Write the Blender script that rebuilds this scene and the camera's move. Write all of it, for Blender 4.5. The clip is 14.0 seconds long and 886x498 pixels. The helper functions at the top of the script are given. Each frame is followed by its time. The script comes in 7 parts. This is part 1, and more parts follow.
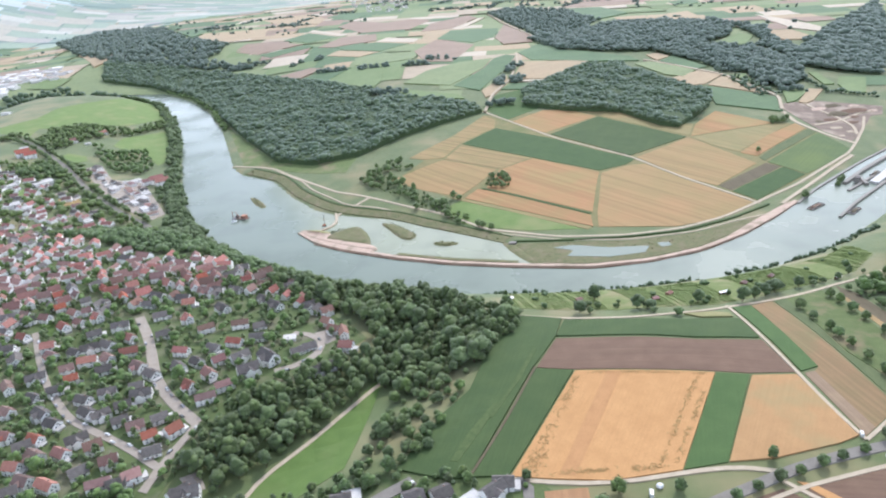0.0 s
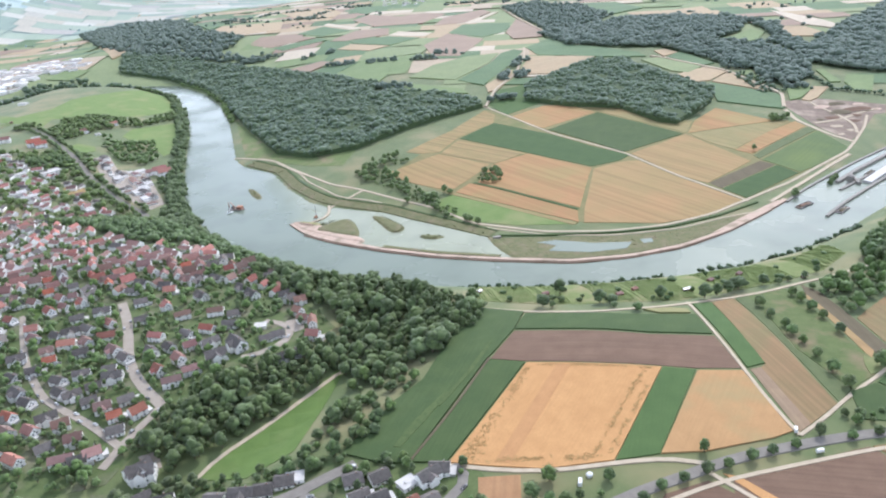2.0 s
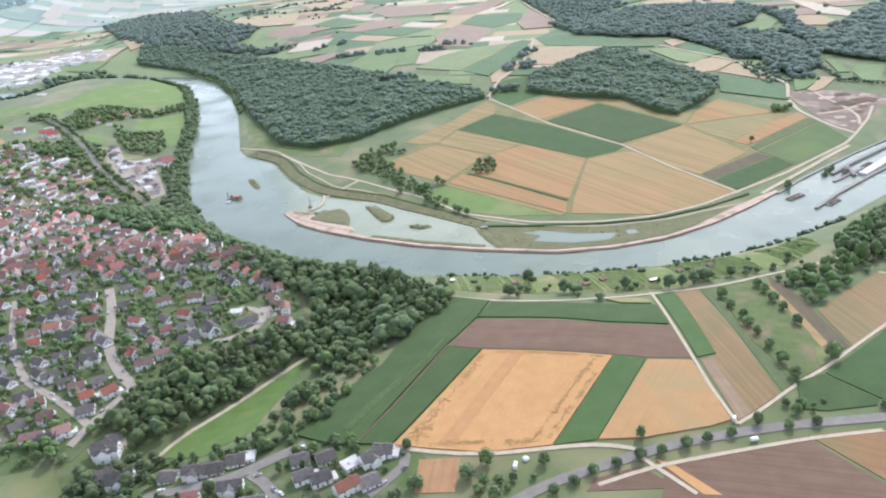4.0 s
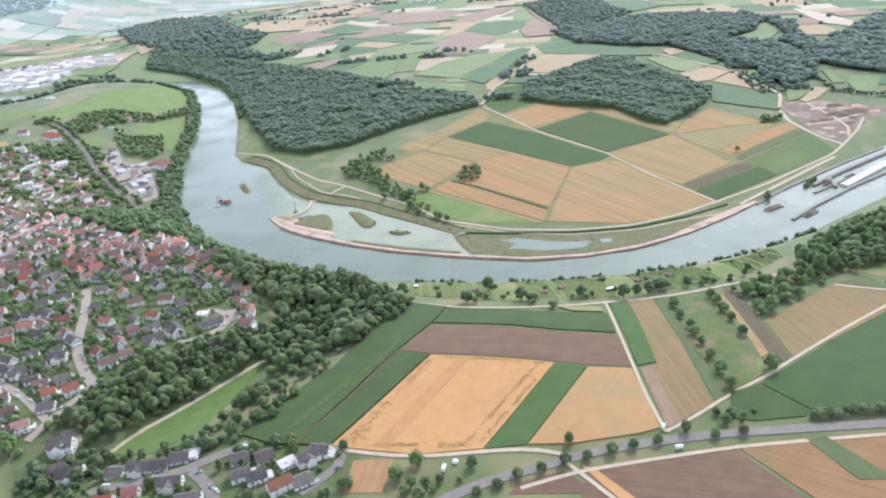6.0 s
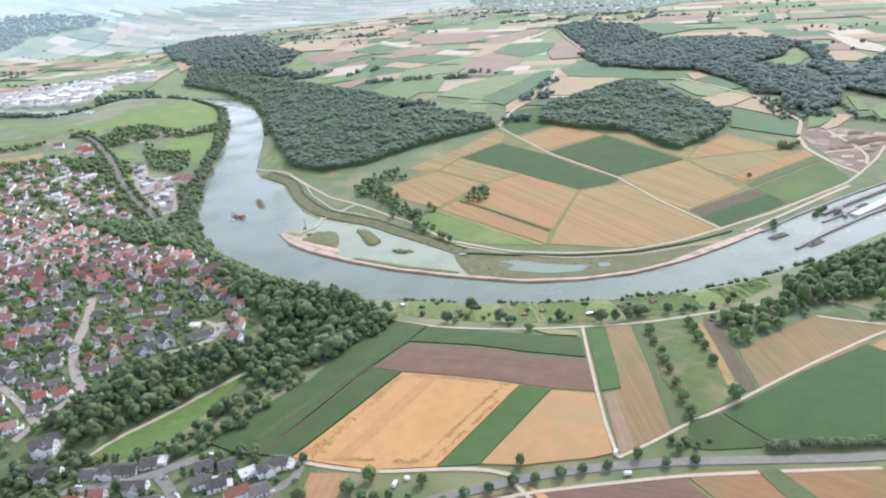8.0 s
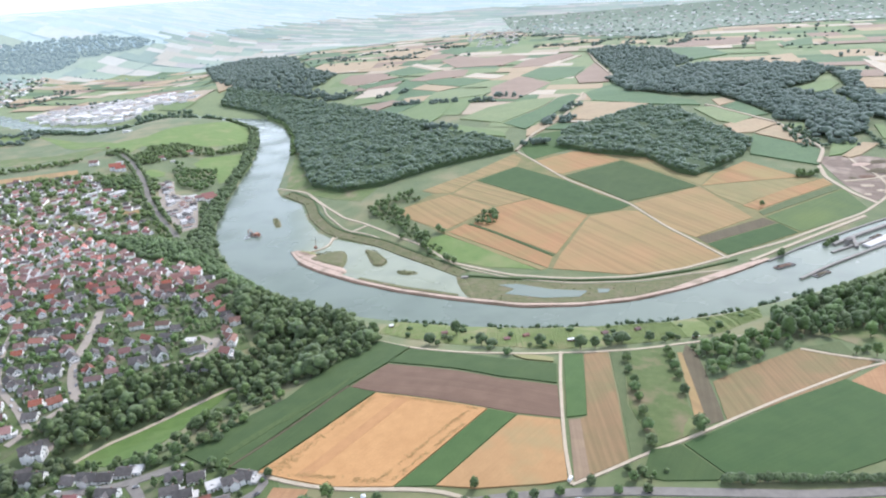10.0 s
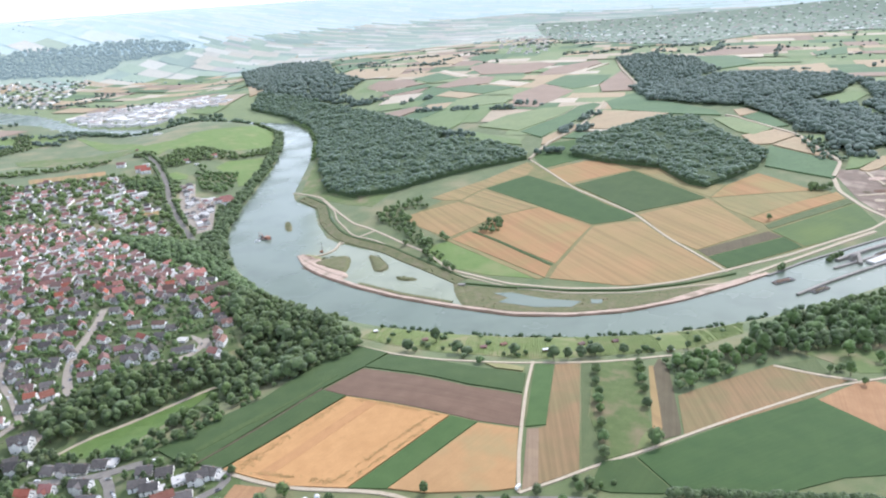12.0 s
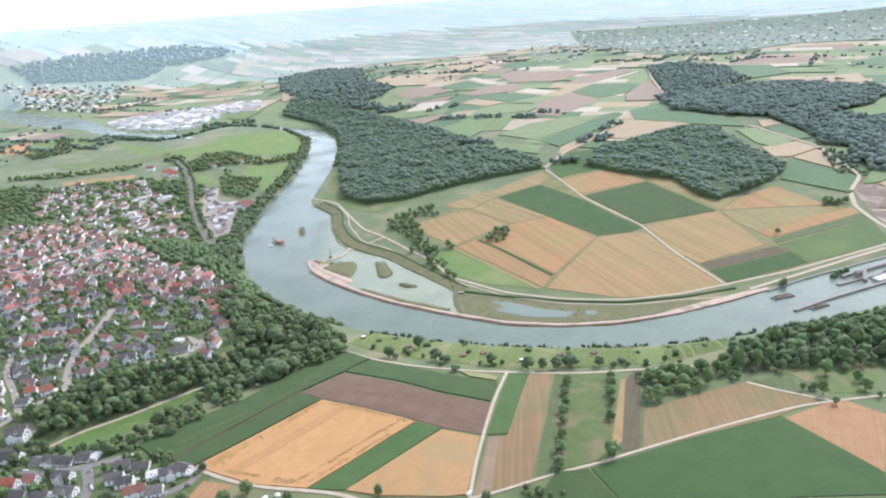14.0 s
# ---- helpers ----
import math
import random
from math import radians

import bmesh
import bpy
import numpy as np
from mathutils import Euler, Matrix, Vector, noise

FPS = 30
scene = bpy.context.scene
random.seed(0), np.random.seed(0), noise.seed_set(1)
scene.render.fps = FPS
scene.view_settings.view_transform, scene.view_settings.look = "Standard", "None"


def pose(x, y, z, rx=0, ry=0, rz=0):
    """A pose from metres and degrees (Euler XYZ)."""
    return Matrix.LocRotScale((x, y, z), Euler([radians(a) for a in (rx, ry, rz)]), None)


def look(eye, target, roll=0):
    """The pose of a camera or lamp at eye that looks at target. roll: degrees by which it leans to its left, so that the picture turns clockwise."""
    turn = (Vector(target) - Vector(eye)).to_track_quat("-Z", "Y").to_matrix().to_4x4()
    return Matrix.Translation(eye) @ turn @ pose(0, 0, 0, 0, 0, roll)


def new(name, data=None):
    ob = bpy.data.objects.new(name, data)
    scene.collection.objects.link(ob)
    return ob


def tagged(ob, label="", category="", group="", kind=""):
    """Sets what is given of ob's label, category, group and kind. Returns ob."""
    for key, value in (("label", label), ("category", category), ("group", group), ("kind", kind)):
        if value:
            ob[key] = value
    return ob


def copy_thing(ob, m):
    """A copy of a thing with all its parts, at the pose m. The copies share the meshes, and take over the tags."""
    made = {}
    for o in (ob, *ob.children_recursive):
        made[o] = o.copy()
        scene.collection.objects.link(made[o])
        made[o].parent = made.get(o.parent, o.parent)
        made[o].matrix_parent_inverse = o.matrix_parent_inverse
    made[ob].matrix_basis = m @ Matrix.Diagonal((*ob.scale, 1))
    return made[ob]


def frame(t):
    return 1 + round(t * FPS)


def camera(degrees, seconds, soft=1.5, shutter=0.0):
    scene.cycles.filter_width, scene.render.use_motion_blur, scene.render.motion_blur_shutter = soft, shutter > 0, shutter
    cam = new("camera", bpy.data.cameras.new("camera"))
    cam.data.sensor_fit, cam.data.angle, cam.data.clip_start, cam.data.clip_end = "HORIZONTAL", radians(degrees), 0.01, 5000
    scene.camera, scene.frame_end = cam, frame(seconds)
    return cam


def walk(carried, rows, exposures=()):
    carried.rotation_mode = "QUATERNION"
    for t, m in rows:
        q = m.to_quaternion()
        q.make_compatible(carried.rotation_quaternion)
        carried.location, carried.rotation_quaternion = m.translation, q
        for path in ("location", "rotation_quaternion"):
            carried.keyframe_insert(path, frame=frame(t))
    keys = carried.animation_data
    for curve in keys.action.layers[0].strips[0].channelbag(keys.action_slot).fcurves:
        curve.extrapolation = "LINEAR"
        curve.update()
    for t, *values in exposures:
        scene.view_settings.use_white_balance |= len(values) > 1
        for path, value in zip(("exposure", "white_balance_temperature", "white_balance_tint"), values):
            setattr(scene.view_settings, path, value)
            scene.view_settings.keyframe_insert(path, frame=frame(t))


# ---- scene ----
cam = camera(63.03, 14.0, soft=2.1)
PATH = [
    (0.0, (0.00, 0.00, 340.60), (142.03, 905.71, -58.80), -4.15),
    (0.5, (10.48, -4.84, 341.05), (143.40, 903.68, -55.09), -4.09),
    (1.0, (21.39, -9.72, 341.53), (146.86, 900.10, -54.05), -4.04),
    (1.5, (32.25, -14.33, 341.86), (149.58, 894.81, -57.75), -4.10),
    (2.0, (43.38, -19.34, 342.12), (151.95, 888.41, -63.11), -4.10),
    (2.5, (54.52, -23.68, 342.51), (152.57, 882.88, -68.01), -4.27),
    (3.0, (66.30, -28.11, 342.46), (153.19, 877.52, -72.63), -4.44),
    (5.5, (123.39, -48.02, 345.40), (176.78, 861.54, -66.73), -4.66),
    (6.0, (135.49, -51.49, 346.20), (183.08, 860.69, -60.81), -4.51),
    (6.5, (146.94, -54.43, 346.96), (185.78, 860.32, -55.18), -4.37),
    (7.0, (158.71, -57.71, 347.72), (186.16, 860.05, -48.49), -4.22),
    (7.5, (170.70, -61.15, 348.81), (183.52, 860.11, -39.94), -4.24),
    (8.0, (182.94, -64.34, 350.03), (178.05, 860.31, -30.78), -4.28),
    (10.5, (244.48, -75.82, 355.38), (172.82, 859.16, 7.99), -4.25),
    (11.0, (257.44, -77.70, 356.63), (174.48, 857.31, 11.87), -4.20),
    (11.5, (270.35, -79.50, 357.82), (173.86, 854.92, 14.97), -4.16),
    (12.0, (283.38, -81.29, 359.00), (170.78, 851.42, 16.40), -4.18),
    (12.5, (296.51, -83.05, 360.54), (167.16, 847.72, 18.58), -4.32),
    (13.0, (309.79, -84.61, 362.16), (164.29, 844.63, 22.52), -4.44),
    (13.5, (323.01, -85.86, 363.52), (164.66, 842.13, 26.22), -4.39),
    (14.0, (336.49, -87.11, 364.61), (168.55, 840.94, 32.16), -4.19),
]
walk(cam, [(t, look(eye, target, roll)) for t, eye, target, roll in PATH], [(0, 0.15, 6000, 13), (14, 0.17, 6000, 13)])

# ---- light ----
SUN_TURN, SUN_UP = 34.0, 43.0      # degrees: from +y towards +x, and over the horizon
world = bpy.data.worlds.new("sky")
scene.world = world
world.use_nodes = True
wn, wl = world.node_tree.nodes, world.node_tree.links
sky = wn.new("ShaderNodeTexSky")
sky.sky_type = "NISHITA"
sky.sun_disc = False
sky.sun_elevation, sky.sun_rotation = radians(SUN_UP), radians(SUN_TURN)
sky.air_density, sky.dust_density, sky.altitude = 1.0, 1.0, 200
pale = wn.new("ShaderNodeHueSaturation")
pale.inputs["Saturation"].default_value = 0.42      # a hazy summer sky
wl.new(sky.outputs["Color"], pale.inputs["Color"])
wl.new(pale.outputs["Color"], wn["Background"].inputs["Color"])
wn["Background"].inputs["Strength"].default_value = 0.315
sun = new("sun", bpy.data.lights.new("sun", "SUN"))
sun.data.energy, sun.data.angle, sun.data.color = 2.35, radians(3.0), (1.0, 0.95, 0.87)
sun_from = Vector((math.sin(radians(SUN_TURN)) * math.cos(radians(SUN_UP)), math.cos(radians(SUN_TURN)) * math.cos(radians(SUN_UP)), math.sin(radians(SUN_UP))))
sun.matrix_world = look(sun_from * 3000, (0, 0, 0))
scene.view_settings.exposure = 0.0


# ---- materials ----
def stuff(name, a, b, size=8.0, rough=0.9, fine=0.6, rows=None, sheen=0.0, bump=0.3, patch=None, spec=0.3, island=0.0, tint=(0.95, 0.98, 1.0)):
    """A surface of two colours mixed by noise at two scales; rows: (degrees, metres, how strong); patch: a third colour in broad stains; island: how far loose pieces vary."""
    m = bpy.data.materials.new(name)
    m.use_nodes = True
    n, l = m.node_tree.nodes, m.node_tree.links
    bsdf = n["Principled BSDF"]
    bsdf.inputs["Roughness"].default_value = rough
    bsdf.inputs["Specular IOR Level"].default_value = spec
    if sheen:
        bsdf.inputs["Sheen Weight"].default_value = sheen
        bsdf.inputs["Sheen Roughness"].default_value = 0.6
        bsdf.inputs["Sheen Tint"].default_value = (*tint, 1)
    geo = n.new("ShaderNodeNewGeometry")

    def noise_at(scale, detail=3.0, vec=None):
        t = n.new("ShaderNodeTexNoise")
        t.inputs["Scale"].default_value, t.inputs["Detail"].default_value = scale, detail
        l.new(vec or geo.outputs["Position"], t.inputs["Vector"])
        return t.outputs["Fac"]

    def blend(fac, c1, c2, lo=0.0, hi=1.0):
        r = n.new("ShaderNodeMapRange")
        r.inputs["From Min"].default_value, r.inputs["From Max"].default_value = lo, hi
        l.new(fac, r.inputs["Value"])
        x = n.new("ShaderNodeMix")
        x.data_type = "RGBA"
        l.new(r.outputs["Result"], x.inputs["Factor"])
        for sock, c in ((x.inputs["A"], c1), (x.inputs["B"], c2)):
            if isinstance(c, tuple):
                sock.default_value = (*c, 1)
            else:
                l.new(c, sock)
        return x.outputs["Result"]

    big = noise_at(1 / size, 4.0)
    small = noise_at(1 / fine, 3.0)
    col = blend(big, a, b, 0.3, 0.7)
    dark = tuple(v * 0.62 for v in a)
    mixed = n.new("ShaderNodeMath")
    mixed.operation = "MULTIPLY"
    mixed.inputs[1].default_value = 0.75
    l.new(small, mixed.inputs[0])
    col = blend(mixed.outputs[0], col, dark, 0.36, 0.75)
    if patch:
        col = blend(noise_at(1 / (size * 3.1), 5.0), col, patch, 0.5, 0.68)
    if rows:
        deg, step, force = rows
        mp = n.new("ShaderNodeMapping")
        mp.inputs["Rotation"].default_value = (0, 0, radians(-deg))
        l.new(geo.outputs["Position"], mp.inputs["Vector"])
        sq = n.new("ShaderNodeMapping")
        sq.inputs["Scale"].default_value = (0.02, 1.0, 0.0)
        l.new(mp.outputs["Vector"], sq.inputs["Vector"])
        f = noise_at(1 / step, 2.0, sq.outputs["Vector"])
        k = n.new("ShaderNodeMath")
        k.operation = "MULTIPLY"
        k.inputs[1].default_value = force
        r = n.new("ShaderNodeMapRange")
        r.inputs["From Min"].default_value, r.inputs["From Max"].default_value = 0.42, 0.62
        l.new(f, r.inputs["Value"])
        l.new(r.outputs["Result"], k.inputs[0])
        col = blend(k.outputs[0], col, tuple(v * 0.55 for v in b))
    if island:
        ri = n.new("ShaderNodeHueSaturation")
        mr = n.new("ShaderNodeMapRange")
        mr.inputs["To Min"].default_value, mr.inputs["To Max"].default_value = 1 - island, 1 + island
        l.new(geo.outputs["Random Per Island"], mr.inputs["Value"])
        l.new(mr.outputs["Result"], ri.inputs["Value"])
        l.new(col, ri.inputs["Color"])
        col = ri.outputs["Color"]
    l.new(col, bsdf.inputs["Base Color"])
    if bump:
        bp = n.new("ShaderNodeBump")
        bp.inputs["Strength"].default_value, bp.inputs["Distance"].default_value = bump, 0.6
        l.new(small, bp.inputs["Height"])
        l.new(bp.outputs["Normal"], bsdf.inputs["Normal"])
    return m


def varied(m, hue=0.02, val=0.25, sat=0.2):
    """Lets each object that carries the material differ a little in tint."""
    n, l = m.node_tree.nodes, m.node_tree.links
    sock = n["Principled BSDF"].inputs["Base Color"]
    src = sock.links[0].from_socket
    info = n.new("ShaderNodeObjectInfo")
    hs = n.new("ShaderNodeHueSaturation")
    for nm, mid, w, mul in (("Hue", 0.5, hue, 1.0), ("Value", 1.0, val, 7.3), ("Saturation", 1.0, sat, 3.7)):
        a = n.new("ShaderNodeMath")
        a.operation = "MULTIPLY"
        a.inputs[1].default_value = mul
        l.new(info.outputs["Random"], a.inputs[0])
        f = n.new("ShaderNodeMath")
        f.operation = "FRACT"
        l.new(a.outputs[0], f.inputs[0])
        r = n.new("ShaderNodeMapRange")
        r.inputs["To Min"].default_value, r.inputs["To Max"].default_value = mid - w, mid + w
        l.new(f.outputs[0], r.inputs["Value"])
        l.new(r.outputs["Result"], hs.inputs[nm])
    l.new(src, hs.inputs["Color"])
    l.new(hs.outputs["Color"], sock)
    return m


SH = 0.02
M = dict(
    grass=stuff("rough_grass", (0.105, 0.145, 0.05), (0.15, 0.18, 0.07), 25, sheen=0.12, patch=(0.23, 0.21, 0.1)),
    meadow=stuff("mown_meadow", (0.125, 0.175, 0.06), (0.16, 0.205, 0.075), 9, sheen=SH, patch=(0.24, 0.21, 0.12)),
    bright=stuff("bright_meadow", (0.145, 0.22, 0.065), (0.18, 0.25, 0.08), 14, sheen=SH, patch=(0.22, 0.25, 0.1)),
    drymeadow=stuff("dry_meadow", (0.24, 0.24, 0.1), (0.3, 0.27, 0.13), 14, sheen=SH, patch=(0.15, 0.19, 0.07)),
    maize=stuff("maize_crop", (0.055, 0.094, 0.03), (0.074, 0.114, 0.037), 16, rows=(62, 1.6, 0.2), sheen=SH),
    beet=stuff("beet_crop", (0.068, 0.124, 0.037), (0.087, 0.147, 0.046), 14, rows=(62, 1.4, 0.15), sheen=SH),
    olive=stuff("olive_crop", (0.1, 0.135, 0.055), (0.135, 0.16, 0.07), 10, rows=(80, 1.6, 0.2), sheen=SH),
    wheat=stuff("ripe_wheat", (0.485, 0.265, 0.108), (0.555, 0.312, 0.132), 9, rows=(50, 1.3, 0.13), sheen=SH, bump=0.2),
    barley=stuff("pale_barley", (0.375, 0.25, 0.118), (0.325, 0.24, 0.106), 34, rows=(-58, 8.0, 0.36), patch=(0.4, 0.24, 0.115), sheen=SH, bump=0.2),
    stubble=stuff("stubble", (0.3, 0.19, 0.098), (0.25, 0.182, 0.088), 16, rows=(93, 2.6, 0.35), patch=(0.21, 0.18, 0.082), sheen=SH),
    striped=stuff("striped_stubble", (0.36, 0.25, 0.118), (0.3, 0.24, 0.105), 18, rows=(-45, 6.0, 0.5), sheen=SH),
    palegreen=stuff("half_ripe_crop", (0.3, 0.25, 0.115), (0.26, 0.23, 0.1), 24, rows=(-55, 5.0, 0.3), patch=(0.33, 0.24, 0.11), sheen=SH),
    soil=stuff("ploughed_soil", (0.168, 0.104, 0.07), (0.207, 0.132, 0.088), 12, rows=(-20, 2.6, 0.4), sheen=0.02),
    darksoil=stuff("dark_soil", (0.125, 0.1, 0.06), (0.15, 0.125, 0.075), 14, rows=(80, 2.6, 0.3), sheen=0.02),
    pit=stuff("gravel_pit_ground", (0.19, 0.145, 0.115), (0.26, 0.2, 0.157), 11, fine=2.0, patch=(0.38, 0.31, 0.245)),
    lawn=stuff("mown_lawn", (0.095, 0.16, 0.038), (0.12, 0.19, 0.046), 12, sheen=0.02, patch=(0.14, 0.19, 0.06)),
    slope=stuff("vineyard_grass", (0.13, 0.18, 0.05), (0.18, 0.21, 0.075), 7, fine=1.2, sheen=0.02, patch=(0.24, 0.22, 0.11)),
    russet=stuff("russet_stubble", (0.36, 0.2, 0.1), (0.42, 0.245, 0.125), 9, rows=(75, 2.6, 0.3), sheen=0.02),
    trodden=stuff("trodden_wheat", (0.45, 0.24, 0.105), (0.5, 0.275, 0.122), 7, rows=(50.5, 1.4, 0.13), fine=0.5, bump=0.1),
    orange=stuff("orange_grain", (0.42, 0.235, 0.115), (0.375, 0.24, 0.11), 28, rows=(-58, 8.0, 0.34), patch=(0.33, 0.25, 0.11), bump=0.2),
    lightcrop=stuff("light_crop", (0.1, 0.15, 0.06), (0.12, 0.17, 0.068), 30, rows=(40, 2.4, 0.2), patch=(0.14, 0.19, 0.065)),
    umber=stuff("brown_stubble", (0.275, 0.155, 0.078), (0.32, 0.19, 0.095), 12, rows=(-35, 2.6, 0.35), patch=(0.23, 0.17, 0.08)),
    verge=stuff("dry_verge", (0.2, 0.19, 0.085), (0.25, 0.215, 0.1), 12, patch=(0.16, 0.175, 0.07)),
    tilled=stuff("tilled_earth", (0.27, 0.19, 0.125), (0.31, 0.225, 0.15), 7, rows=(88, 1.8, 0.35), patch=(0.33, 0.24, 0.15)),
    weedy=stuff("weedy_maize", (0.064, 0.102, 0.034), (0.098, 0.134, 0.048), 2.5, fine=0.8),
    crop=stuff("low_green_crop", (0.05, 0.098, 0.03), (0.066, 0.117, 0.036), 16, rows=(30, 1.6, 0.2), sheen=0.02),
    dullwheat=stuff("dull_ripe_wheat", (0.41, 0.243, 0.112), (0.46, 0.28, 0.13), 11, rows=(50, 1.3, 0.13), patch=(0.35, 0.26, 0.125), bump=0.2),
    worn=stuff("worn_orchard_grass", (0.095, 0.135, 0.043), (0.13, 0.165, 0.058), 7, sheen=0.02, patch=(0.22, 0.175, 0.1)),
    gravel=stuff("pale_gravel", (0.45, 0.372, 0.272), (0.54, 0.46, 0.345), 4, fine=0.4),
    sand=stuff("pink_sand", (0.5, 0.37, 0.29), (0.58, 0.45, 0.36), 6, fine=0.5, patch=(0.34, 0.27, 0.2)),
    asphalt=stuff("worn_asphalt", (0.205, 0.188, 0.166), (0.255, 0.235, 0.208), 5, fine=0.3, rough=0.8),
    paving=stuff("village_paving", (0.335, 0.288, 0.238), (0.4, 0.35, 0.295), 6, fine=0.4, rough=0.8),
    reed=stuff("reed_bed", (0.125, 0.14, 0.06), (0.185, 0.175, 0.085), 5, sheen=SH, patch=(0.2, 0.17, 0.1)),
    leaf=varied(stuff("leaves", (0.088, 0.136, 0.047), (0.128, 0.178, 0.062), 1.6, fine=0.5, bump=0.6, sheen=0.12, island=0.3), 0.012, 0.22, 0.1),
    wood=stuff("bark", (0.12, 0.09, 0.065), (0.16, 0.125, 0.09), 0.5, fine=0.1),
    # the canopy's bluish sheen is put in to imitate haze over the forest
    canopy=stuff("forest_canopy", (0.066, 0.105, 0.05), (0.098, 0.138, 0.06), 14, fine=1.5, bump=0.2, sheen=0.26, island=0.16, tint=(0.8, 0.92, 1.0)),
    # darker green for the filler sheets added between the crowns
    crown_gap=stuff("crown_gap_fill", (0.06, 0.092, 0.042), (0.08, 0.115, 0.05), 9, fine=1.2, bump=0.5),
    bush=varied(stuff("bush_leaves", (0.07, 0.12, 0.035), (0.1, 0.15, 0.045), 1.2, fine=0.4, bump=0.8, sheen=0.2), 0.02, 0.2),
    vine=stuff("vine_leaves", (0.15, 0.205, 0.065), (0.19, 0.24, 0.08), 5, fine=0.6, bump=0.6, sheen=SH),
    plaster=varied(stuff("white_plaster", (0.87, 0.85, 0.82), (0.9, 0.89, 0.87), 3, fine=0.6, bump=0.05), 0.01, 0.08, 0.3),
    redroof=varied(stuff("red_roof_tiles", (0.3, 0.125, 0.1), (0.36, 0.168, 0.138), 2.5, fine=0.35, bump=0.4, island=0.22), 0.008, 0.3, 0.25),
    brownroof=varied(stuff("brown_roof_tiles", (0.225, 0.135, 0.115), (0.275, 0.172, 0.148), 2.5, fine=0.35, bump=0.4, island=0.25), 0.015, 0.25),
    greyroof=varied(stuff("grey_roof_tiles", (0.108, 0.098, 0.093), (0.165, 0.15, 0.14), 2.5, fine=0.35, bump=0.4, island=0.25), 0.01, 0.3),
    paleroof=varied(stuff("pale_flat_roof", (0.5, 0.485, 0.46), (0.62, 0.6, 0.58), 5, fine=0.6), 0.01, 0.15),
    brick=stuff("chimney_brick", (0.3, 0.16, 0.12), (0.36, 0.2, 0.15), 0.4, fine=0.1),
    glass=stuff("window_glass", (0.05, 0.06, 0.07), (0.06, 0.07, 0.08), 1, rough=0.12, bump=0, spec=0.6),
    timber=stuff("brown_door", (0.22, 0.13, 0.08), (0.26, 0.16, 0.1), 0.6, fine=0.1),
    steel=stuff("painted_steel", (0.2, 0.2, 0.2), (0.27, 0.26, 0.25), 2, fine=0.5, rough=0.5, patch=(0.25, 0.14, 0.09)),
    white=stuff("white_paint", (0.8, 0.8, 0.8), (0.84, 0.84, 0.84), 2, rough=0.4, bump=0.02),
    paint=varied(stuff("car_paint", (0.4, 0.4, 0.42), (0.42, 0.42, 0.44), 2, rough=0.25, bump=0, spec=0.6), 0.5, 0.8, 1.0),
    rubber=stuff("tyre_rubber", (0.03, 0.03, 0.03), (0.04, 0.04, 0.04), 0.3, fine=0.1),
    concrete=stuff("concrete", (0.27, 0.25, 0.22), (0.33, 0.31, 0.28), 4, fine=0.4),
    rust=stuff("rusty_steel", (0.36, 0.16, 0.1), (0.42, 0.22, 0.15), 1.5, fine=0.3),
)


# the open country beyond the loop: haze painted into paler crops and blue-green woods
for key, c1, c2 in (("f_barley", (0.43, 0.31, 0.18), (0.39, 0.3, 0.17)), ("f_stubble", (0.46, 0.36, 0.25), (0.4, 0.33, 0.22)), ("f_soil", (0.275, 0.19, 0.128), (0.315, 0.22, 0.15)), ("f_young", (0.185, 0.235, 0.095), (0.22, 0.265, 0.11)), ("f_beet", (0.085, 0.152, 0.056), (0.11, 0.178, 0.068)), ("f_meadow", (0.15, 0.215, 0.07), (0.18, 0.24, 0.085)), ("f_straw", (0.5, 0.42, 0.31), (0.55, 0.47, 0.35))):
    # the bluish sheen stands in for haze at grazing angles
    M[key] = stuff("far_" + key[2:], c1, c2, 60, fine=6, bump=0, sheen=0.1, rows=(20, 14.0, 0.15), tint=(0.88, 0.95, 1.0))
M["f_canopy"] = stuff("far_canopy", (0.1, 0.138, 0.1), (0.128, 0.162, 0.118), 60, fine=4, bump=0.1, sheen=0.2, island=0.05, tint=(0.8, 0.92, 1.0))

# last strip before the skyline, a backdrop: haze painted as pale colour and glow
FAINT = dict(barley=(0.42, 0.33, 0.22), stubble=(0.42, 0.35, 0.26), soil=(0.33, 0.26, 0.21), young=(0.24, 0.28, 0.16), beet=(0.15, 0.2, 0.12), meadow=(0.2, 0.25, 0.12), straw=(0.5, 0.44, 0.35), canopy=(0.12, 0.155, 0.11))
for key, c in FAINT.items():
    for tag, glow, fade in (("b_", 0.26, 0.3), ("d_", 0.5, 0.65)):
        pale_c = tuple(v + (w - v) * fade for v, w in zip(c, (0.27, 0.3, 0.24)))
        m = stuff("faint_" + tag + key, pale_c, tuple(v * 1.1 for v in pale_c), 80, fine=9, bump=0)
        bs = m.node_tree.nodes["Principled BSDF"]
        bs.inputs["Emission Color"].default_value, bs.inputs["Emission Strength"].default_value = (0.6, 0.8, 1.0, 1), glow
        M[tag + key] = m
# skyline hills: a pale blue glow imitates the haze before them
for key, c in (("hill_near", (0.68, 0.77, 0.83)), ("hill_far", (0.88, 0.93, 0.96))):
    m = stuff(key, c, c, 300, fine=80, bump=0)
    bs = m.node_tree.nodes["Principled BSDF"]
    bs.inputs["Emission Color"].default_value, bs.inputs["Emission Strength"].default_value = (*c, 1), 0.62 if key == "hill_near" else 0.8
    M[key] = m


